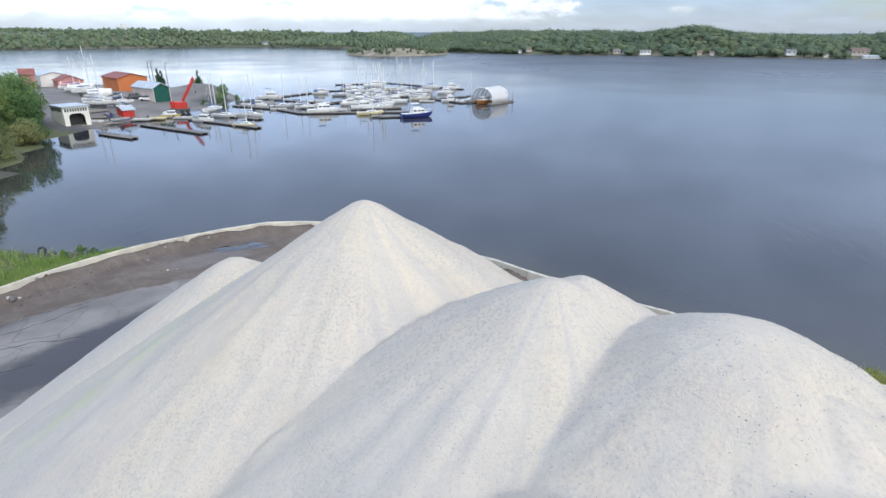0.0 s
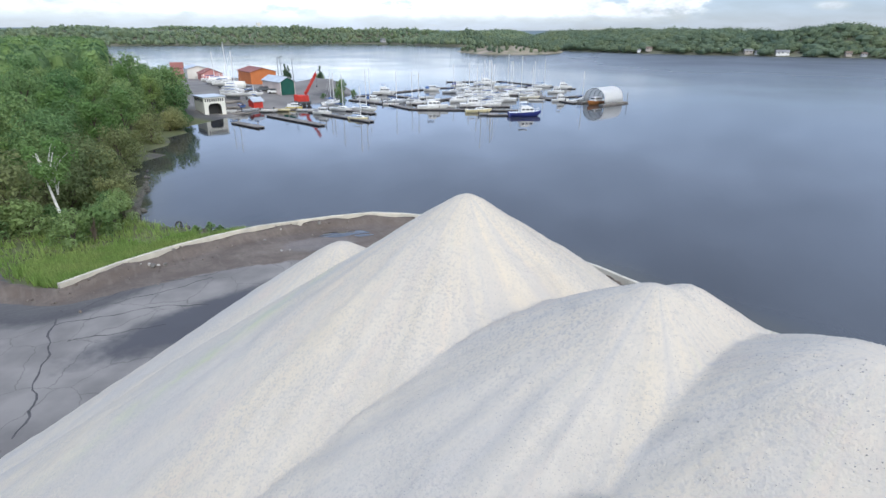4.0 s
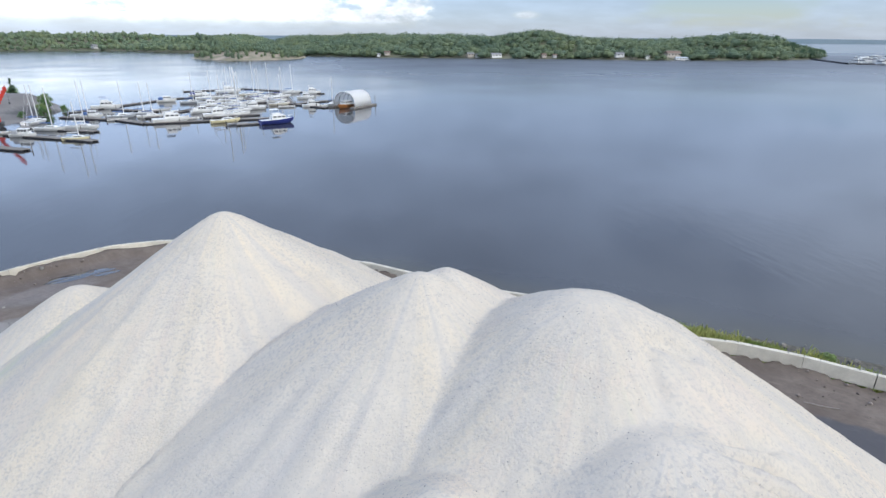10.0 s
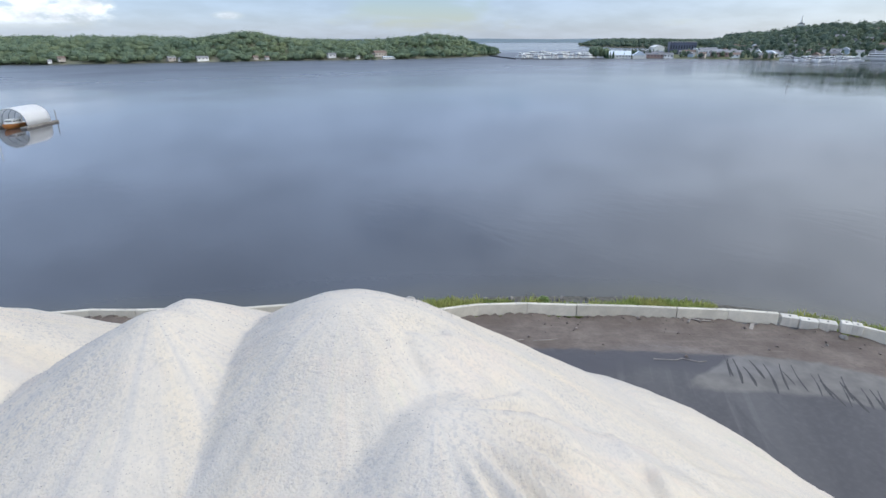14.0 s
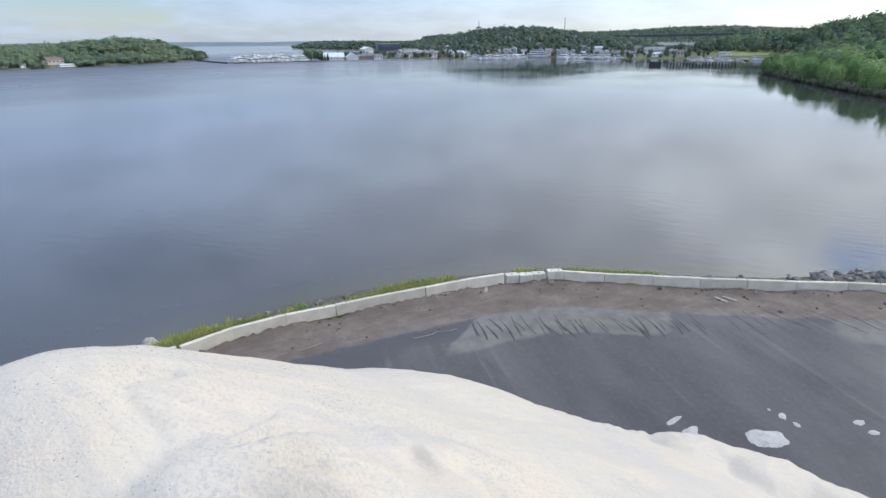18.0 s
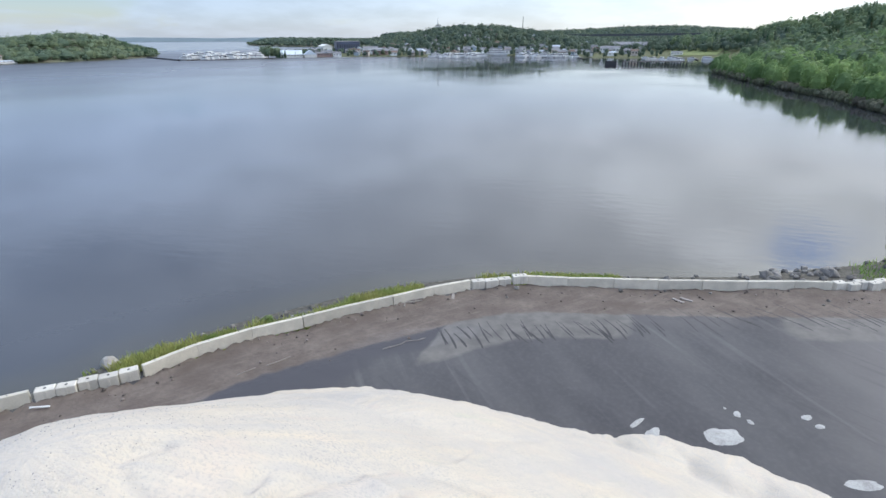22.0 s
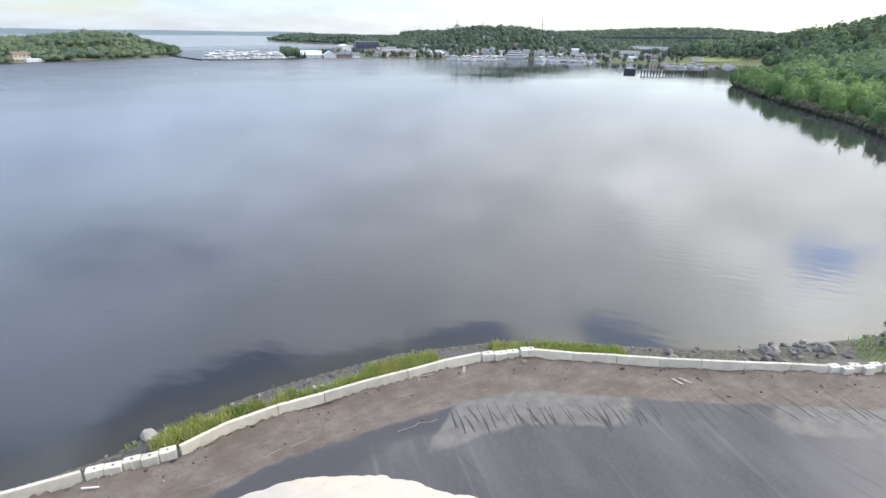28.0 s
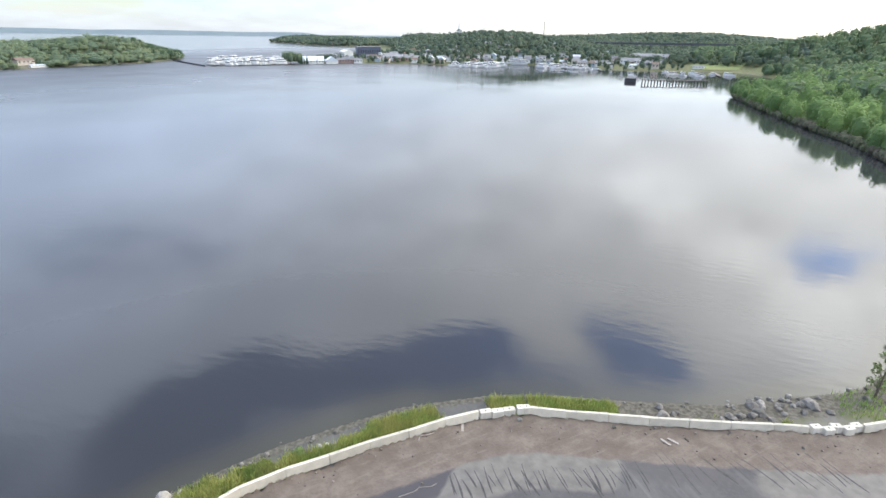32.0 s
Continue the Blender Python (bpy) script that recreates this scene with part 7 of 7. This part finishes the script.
# old piled wharf in front of the lawn
wh = thing("timber_wharf", pose(0, 0, 0), "old timber wharf on many posts", "wharf")
for i in range(22):
    f = i / 21
    x, y = 477 + (500 - 477) * f, 36 + (-12 - 36) * f
    bm = nb()
    rod(bm, (x, y, -1), (x, y, 3.0), 0.42, 0.42, 6)
    part("wharf_post", bm, M_FLOAT, wh)
bm = nb()
loft(bm, [[(476, 35, 2.6), (478, 37, 2.6), (478, 37, 3.2), (476, 35, 3.2)], [(499, -13, 2.6), (501, -11, 2.6), (501, -11, 3.2), (499, -13, 3.2)]])
part("wharf_beam", bm, M_DOCK, wh)
cb = thing("crib_dolphin", pose(487, 46, 0), "dark timber mooring dolphin", "dolphin")
part("crib", box(nb(), (0, 0, 1.2), (3, 9, 3.4)), M_FLOAT, cb)
# lawn
lw = nb()
lw.faces.new([lw.verts.new((x, y, gz(x, y) + 0.6)) for x, y in ((690, -10), (712, 4), (748, -4), (770, -38), (745, -58), (705, -46))])
tagged(new("lawn", from_bm("lawn", lw, M_LAWN)), "sunlit green lawn beside the town basin", "lawn", kind="structure")
# long viaduct over the valley behind the town
br = thing("viaduct", pose(0, 0, 0), "long dark steel railway viaduct across the valley", "bridge")
BA, BB = Vector((992, 215, 22.5)), Vector((952, -125, 25))
bm = nb()
side = Vector((3, -0.7, 0))
loft(bm, [[BA - side, BA + side, BA + side + Vector((0, 0, 3.2)), BA - side + Vector((0, 0, 3.2))], [BB - side, BB + side, BB + side + Vector((0, 0, 3.2)), BB - side + Vector((0, 0, 3.2))]])
part("girder", bm, M_STEEL, br)
for i in range(15):
    q = BA.lerp(BB, (i + 0.5) / 15)
    bm = nb()
    for s in (-1, 1):
        rod(bm, (q.x + s * 1.5, q.y + s * 2.5, gz(q.x, q.y) - 1), (q.x + s * 0.6, q.y + s * 1.0, q.z), 0.7, 0.5, 5)
    part("trestle", bm, M_STEEL, br)
# radio mast and water tower
rm = nb()
rod(rm, (1230, 308, gz(1230, 308)), (1230, 308, 64), 0.9, 0.5, 5)
tagged(new("radio_mast", from_bm("radio_mast", rm, M_STEEL)), "thin radio mast on the hill", "mast")
wt = thing("water_tower", pose(-868, 1223, 13), "white water tower on the far hill", "water tower")
bm = nb()
rod(bm, (0, 0, 0), (0, 0, 16), 2.0, 2.0, 10)
part("shaft", bm, M_WHITE2, wt)
bm = nb()
rod(bm, (0, 0, 16), (0, 0, 24), 5.0, 5.5, 14)
part("tank", bm, M_WHITE2, wt)

# ---- yard litter ----


def patch(x, y, rx, ry, rot, material, name, label, lift=0.006, rag=0.35, n=26, thick=0.0):
    bm = nb()
    o = R.uniform(0, 60)
    z = ground_z(x, y)
    c = bm.verts.new((x, y, z + lift + thick))
    ring = []
    for i in range(n):
        a = 2 * math.pi * i / n
        k = 1 + rag * noise.noise(Vector((math.cos(a) * 1.6 + o, math.sin(a) * 1.6, 0))) + rag * 0.3 * noise.noise(Vector((math.cos(a) * 6 + o, math.sin(a) * 6, 5)))
        u, v = math.cos(a) * rx * k, math.sin(a) * ry * k
        cr_, sr_ = math.cos(radians(rot)), math.sin(radians(rot))
        X_, Y_ = x + u * cr_ - v * sr_, y + u * sr_ + v * cr_
        ring.append(bm.verts.new((X_, Y_, ground_z(X_, Y_) + lift)))
    for i in range(n):
        bm.faces.new((c, ring[i], ring[(i + 1) % n]))
    return tagged(new(name, from_bm(name, bm, material)), label, name.replace("_", " "))


for x, y, rx, ry, rot in [(26.8, -5.0, 1.05, 0.62, -60), (29.1, -5.9, 0.28, 0.18, 0), (28.6, -6.5, 0.22, 0.15, 30), (29.4, -5.3, 0.12, 0.08, 0), (30.2, -9.4, 0.34, 0.20, -50), (29.6, -9.9, 0.28, 0.18, -50),
                          (25.6, -1.6, 0.7, 0.3, -20), (26.3, -0.8, 0.6, 0.15, -30), (25.6, -10.8, 0.9, 0.35, -70), (26.2, -12.5, 0.6, 0.3, -60), (27.5, -13.5, 0.8, 0.3, -60)]:
    patch(x, y, rx, ry, rot, M_SALT2, "salt_spill", "white spilt salt on the dark asphalt", 0.012, 0.24, n=64, thick=0.04)
patch(-24.2, 44.3, 2.4, 0.9, 35, M_WET, "puddle", "shallow puddle reflecting the sky", 0.008)
patch(-22.0, 44.5, 1.0, 0.4, 30, M_WET, "puddle", "shallow puddle reflecting the sky", 0.008)

# tyre marks fanning over the dusty strip


def mark(x, y, ang, l, w, bend, wander=0.0, name="tyre_mark", label="dark loader tyre mark across the dusty ground", group="tyre marks on the yard"):
    bm = nb()
    prev = None
    steps = 28 if wander else 8
    for i in range(steps + 1):
        f = i / steps
        a = radians(ang + bend * (f - 0.5))
        cx, cy = x + math.cos(radians(ang)) * l * (f - 0.5) - math.sin(radians(ang)) * bend * 0.02 * l * ((f - 0.5) ** 2), y + math.sin(radians(ang)) * l * (f - 0.5) + math.cos(radians(ang)) * bend * 0.02 * l * ((f - 0.5) ** 2)
        ww = w / 2 * (0.4 + 0.6 * math.sin(math.pi * min(1, f * 1.4 + 0.05)))
        if wander:
            ww = w / 2 * R.uniform(0.45, 1.15)
            side = wander * (math.sin(f * l * 1.1 + x) + 0.5 * math.sin(f * l * 2.9 + y)) + R.uniform(-0.06, 0.06)
            cx, cy = cx - math.sin(a) * side, cy + math.cos(a) * side
        nx_, ny_ = -math.sin(a) * ww, math.cos(a) * ww
        e = [bm.verts.new((cx + nx_, cy + ny_, ground_z(cx + nx_, cy + ny_) + 0.008)), bm.verts.new((cx - nx_, cy - ny_, ground_z(cx - nx_, cy - ny_) + 0.008))]
        if prev:
            bm.faces.new((prev[0], prev[1], e[1], e[0]))
        prev = e
    return tagged(new(name, from_bm(name, bm, M_TAR if name == "tar_seam" else M_MARK)), label, name.replace("_", " "), group)


for i in range(34):
    f = i / 33
    mark(30.6 + 7.6 * f + R.uniform(-0.5, 0.5), 12.4 - 14.2 * f + R.uniform(-0.5, 0.5), R.choice([27, 34, 37, 48]) + R.uniform(-4, 4), R.uniform(1.6, 3.2), R.uniform(0.08, 0.20), R.uniform(-8, 8))
for i in range(22):
    f = i / 21
    mark(39.6 + 6.4 * f + R.uniform(-0.8, 0.8), -3.0 - 14.0 * f + R.uniform(-0.5, 0.5), R.choice([32, 36, 44, 50]) + R.uniform(-5, 5), R.uniform(2.2, 4.4), R.uniform(0.07, 0.18), R.uniform(-14, 14))


for (ax, ay), (bx, by), w_ in [((-36.0, 24.0), (-25.5, 13.6), 0.14), ((-34.4, 22.5), (-26.7, 28.3), 0.14), ((-35.2, 23.2), (-34.0, 28.4), 0.16), ((-33.0, 25.6), (-29.0, 31.5), 0.12), ((-31.5, 21.0), (-27.0, 24.4), 0.12), ((-32.5, 29.6), (-27.4, 34.5), 0.12)]:
    mark((ax + bx) / 2, (ay + by) / 2, math.degrees(math.atan2(by - ay, bx - ax)), math.hypot(bx - ax, by - ay), w_, R.uniform(-16, 16), 0.16, "tar_seam", "dark tarred seam in the old asphalt", "tar seams in the asphalt")


def stick(x, y, pts, r, name="driftwood_stick", label="bleached driftwood stick on the dirt", material=None):
    bm = nb()
    for (ax, ay), (bx, by) in zip(pts, pts[1:]):
        rod(bm, (x + ax, y + ay, ground_z(x + ax, y + ay) + r), (x + bx, y + by, ground_z(x + bx, y + by) + r), r, r * 0.8, 5)
    return tagged(new(name, from_bm(name, bm, material or M_WOODGREY)), label, "stick")


stick(29.3, 14.3, [(-1.4, 1.2), (-0.4, 0.3), (0.1, 0.2), (0.5, -0.6), (1.0, -0.9)], 0.028)
stick(34.9, 16.4, [(-0.8, 0.5), (-0.3, 0.6), (0.2, 0.1), (0.8, -0.3)], 0.06)
stick(35.6, 16.3, [(-0.4, 0.5), (0.4, -0.2)], 0.05)
stick(24.3, 21.0, [(-0.8, 0.6), (0.1, 0.1), (0.7, -0.2)], 0.03)
stick(22.5, 22.3, [(-0.5, 0.3), (0.6, -0.2)], 0.03)
for x, y, rz in [(37.5, 14.1, 20), (43.3, -3.0, 60), (43.7, -3.6, 70)]:
    pl = tagged(new("broken_plank", from_bm("broken_plank", box(nb(), (0, 0, 0.04), (1.0, 0.24, 0.07), bevel=0.01), M_WOODGREY)), "short pale broken board lying on the dirt", "board")
    pl.matrix_basis = pose(x, y, ground_z(x, y), 0, 0, rz)
for x, y, s in [(40.6, 9.6, 0.3), (43.4, 1.4, 0.26), (44.9, -2.0, 0.18), (-35.8, 32.2, 0.35), (-35.2, 32.9, 0.22), (-36.1, 35.0, 0.2), (38.9, 9.9, 0.14), (45.7, -5.5, 0.16), (-30.5, 40.5, 0.2), (-27.5, 45.5, 0.25), (47.7, -14.2, 0.2), (46.6, -13.6, 0.15)]:
    rock(x, y, s, "rubble_lump", "lump of broken concrete on the dirt", sink=0.3)
pp = nb()
rod(pp, (15.6, 30.4, 1.2), (15.0, 31.2, 1.3), 0.06, 0.06, 6)
tagged(new("plastic_pipe", from_bm("plastic_pipe", pp, M_WHITE)), "short white plastic pipe on the dirt", "pipe")

# an old tyre on the little beach, and broken concrete by the wall
ty = thing("old_tyre", pose(-43.8, 43.7, ground_z(-43.8, 43.7) + 0.30, 62, 0, 20), "old black rubber tyre lying at the water's edge", "tyre")
bm = nb()
for k in range(16):
    a0, a1 = 2 * math.pi * k / 16, 2 * math.pi * (k + 1) / 16
    rod(bm, (math.cos(a0) * 0.30, math.sin(a0) * 0.30, 0), (math.cos(a1) * 0.30, math.sin(a1) * 0.30, 0), 0.11, 0.11, 8)
part("tyre_ring", bm, M_FLOAT, ty)
for x, y, s in [(-36.1, 32.2, 0.24), (-35.6, 32.6, 0.16), (-36.6, 31.8, 0.12), (-36.7, 36.2, 0.20), (-37.0, 35.7, 0.14), (-27.3, 47.6, 0.18), (-30.2, 42.8, 0.12), (-27.2, 38.3, 0.16), (-26.6, 38.7, 0.10), (-32.6, 38.4, 0.1)]:
    rock(x, y, s, "concrete_chunk", "pale chunk of broken concrete on the dirt", sink=0.3, material=M_ROCK3)
for x, y, sc in [(-39.4, 43.6, 0.30), (-38.4, 43.9, 0.22), (-40.6, 42.8, 0.24), (-33.0, 47.6, 0.16)]:
    plant(PROTO[5], x, y, sc, 1.0)


def lumber_stack(x, y, rz, l, n, label="stack of weathered timber on the marina yard"):
    """Planks piled loosely on two bearers."""
    ob = thing("lumber_stack", pose(x, y, ground_z(x, y), 0, 0, rz), label, "timber", "timber stacks in the marina yard")
    for sx in (-0.3, 0.3):
        part("bearer", box(nb(), (l * sx, 0, 0.06), (0.16, 1.5, 0.12)), M_DOCK, ob)
    for i in range(n):
        row, col = divmod(i, 4)
        part("plank", box(nb(), (R.uniform(-0.3, 0.3), -0.55 + col * 0.36, 0.19 + row * 0.13), (l * R.uniform(0.8, 1.0), 0.3, 0.11), rz=R.uniform(-5, 5)), R.choice([M_DOCK, M_WOODGREY, M_WOODGREY]), ob)
    return ob


for x, y, rz, l, n in [(-90.5, 116.5, 40, 5.0, 8), (-93.0, 119.5, 70, 4.0, 8), (-86.5, 119.0, 20, 4.5, 6), (-97.5, 121.0, 35, 5.0, 10), (-88.5, 123.0, 100, 3.5, 6), (-83.8, 128.0, 15, 5.0, 8), (-100.5, 126.5, 60, 5.0, 10)]:
    lumber_stack(x, y, rz, l, n)
for x, y, rz, l, hm, lab in [(-94.5, 116.8, 15, 4.2, M_WHITE, "white dinghy pulled up on the shore"), (-91.2, 121.2, 65, 4.6, M_HULLGREY, "grey skiff lying on the gravel"), (-86.0, 122.0, 20, 4.4, M_WHITE, "white rowing boat beside the slip"), (-96.8, 124.8, 140, 4.8, M_BLUETARP, "blue skiff on the gravel yard"), (-83.5, 124.2, 10, 4.4, M_CREAM, "cream dinghy at the slip")]:
    skiff(x, y, rz, l, hm, z=ground_z(x, y) + 0.18, label=lab)
# the fallen roof beside the faded barn
fr_ = thing("collapsed_roof", pose(-138.5, 166.5, ground_z(-138.5, 166.5), 0, 0, 35), "collapsed shed roof of bare rafters and red sheets", "roof")
for i in range(9):
    bm = nb()
    rod(bm, (-4.4 + i * 1.1, -2.4, 0.1), (-4.0 + i * 1.0, 2.2, 2.5 - 0.12 * i), 0.09, 0.09, 4)
    part("rafter", bm, M_SIDING, fr_)
for i, (u, v, w_) in enumerate([(-3.2, 1.4, 2.0), (-0.8, 1.5, 1.9), (2.0, 1.0, 1.6), (3.4, -0.6, 0.8)]):
    sh_ = part("roof_sheet", box(nb(), (0, 0, 0), (2.0, 1.5, 0.05)), M_PINK, fr_, "faded red roof sheet")
    sh_.matrix_basis = pose(u, v, w_, 27, 0, 6 * i - 8)
for i in range(3):
    bm = nb()
    rod(bm, (-4.8, -1.8 + i * 1.9, 0.5 + i * 0.85), (4.8, -1.9 + i * 1.9, 0.3 + i * 0.75), 0.06, 0.06, 4)
    part("purlin", bm, M_SIDING, fr_)


def wrapped_boat(x, y, rz, l, label="boat ashore under white shrink wrap"):
    ob = thing("wrapped_boat", pose(x, y, ground_z(x, y), 0, 0, rz), label, "boat", "boats laid up ashore")
    bm = nb()
    rings = []
    for f in (0.0, 0.1, 0.35, 0.65, 0.88, 1.0):
        w = l * 0.16 * (0.85 if f < 0.1 else 1.0 if f < 0.7 else max(0.08, 1 - ((f - 0.65) / 0.35) ** 2))
        x_ = (f - 0.5) * l
        rings.append([(x_, -w, 1.0), (x_, -w * 1.02, 1.9), (x_, -w * 0.55, 2.55), (x_, 0, 2.95 - 0.4 * abs(f - 0.5)), (x_, w * 0.55, 2.55), (x_, w * 1.02, 1.9), (x_, w, 1.0), (x_, 0, 0.75)])
    vs = loft(bm, rings)
    bm.faces.new(vs[0])
    bm.faces.new(list(reversed(vs[-1])))
    part("wrap", bm, M_WHITE2, ob, smooth=True)
    for sx in (-0.25, 0.2):
        part("cradle", box(nb(), (l * sx, 0, 0.45), (0.3, l * 0.3, 0.9)), M_STEEL, ob)
    return ob


for x, y, rz, l in [(-124.5, 152.0, 20, 7.0), (-112.0, 143.0, 40, 6.0)]:
    wrapped_boat(x, y, rz, l)

# clods and stones in the dirt inside the wall
gd = np.random.default_rng(78)
cx_, cy_ = gd.uniform(-40, 56, 60000), gd.uniform(-24, 51, 60000)
cz_, csd, csw = land_z(cx_, cy_)
okc = (csw > 0.35) & (csw < 6.0) & (gd.uniform(0, 1, 60000) < np.exp(-csw / 1.6)) & (fbm(cx_, cy_, 0.3, 3, 41) > -0.25) & (cy_ > -22)
cx_, cy_, cz_ = cx_[okc], cy_[okc], cz_[okc]
nc_ = len(cx_)
cs_ = 0.025 + 0.115 * gd.uniform(0, 1, nc_) ** 4
octc = np.array([(1, 0, 0), (-1, 0, 0), (0, 1, 0), (0, -1, 0), (0, 0, 1), (0, 0, -1)], float)
tric = np.array([(0, 2, 4), (2, 1, 4), (1, 3, 4), (3, 0, 4), (2, 0, 5), (1, 2, 5), (3, 1, 5), (0, 3, 5)])
cv_ = np.stack([cx_, cy_, cz_ + cs_ * 0.3], 1)[:, None, :] + octc[None] * gd.uniform(0.6, 1.4, (nc_, 6, 1)) * cs_[:, None, None]
cm_ = mesh_np("dirt_clods", cv_.reshape(-1, 3), (tric[None] + (np.arange(nc_) * 6)[:, None, None]).reshape(-1, 3))
cm_.materials.append(mat("dirt_clods", (0.115, 0.092, 0.08), (0.21, 0.18, 0.16), 1.5, 0.95, island=0.4))
tagged(new("dirt_clods", cm_), "brown clods and small stones along the wall", "clods", kind="stuff")

# loose grains on the near crests
gr = np.random.default_rng(77)
ng = 12000
gx_, gy_ = gr.normal(2.2, 4.0, ng), gr.normal(6.5, 4.0, ng)
gz_ = pile_z(gx_, gy_)[0]
okk = fbm(gx_, gy_, 0.5, 3, 30) > -0.15
gx_, gy_, gz_ = gx_[okk], gy_[okk], gz_[okk]
n_ = len(gx_)
sz = gr.uniform(0.003, 0.009, n_)
oct_ = np.array([(1, 0, 0), (-1, 0, 0), (0, 1, 0), (0, -1, 0), (0, 0, 1), (0, 0, -1)], float)
tri_ = np.array([(0, 2, 4), (2, 1, 4), (1, 3, 4), (3, 0, 4), (2, 0, 5), (1, 2, 5), (3, 1, 5), (0, 3, 5)])
ov = np.stack([gx_, gy_, gz_ + sz * 0.5], 1)[:, None, :] + oct_[None] * gr.uniform(0.7, 1.3, (n_, 6, 1)) * sz[:, None, None]
of = tri_[None] + (np.arange(n_) * 6)[:, None, None]
gm = mesh_np("salt_grains", ov.reshape(-1, 3), of.reshape(-1, 3))
gm.materials.append(mat("grey_grains", (0.30, 0.30, 0.31), (0.42, 0.41, 0.39), 2, 0.85, island=0.3))
tagged(new("salt_grains", gm), "coarse grey salt grains strewn over the crests", "salt grains", kind="stuff")

# the first tree of each kind takes its own place in the wood
for t_, (x, y, s) in zip(PROTO + [BIRCH, LEANER], [(-75, 57, 0.9), (-68, 47, 0.9), (-61, 50, 0.9), (-54.5, 45.5, 0.8), (-80, 60, 0.9), (-48, 35, 1.0), (-150, 228, 0.8), (-52.4, 37.8, 0.95), (60.9, -22.6, 0.85)]):
    t_.matrix_basis = Matrix.LocRotScale((x, y, ground_z(x, y) - 0.1), None, (s, s, s))
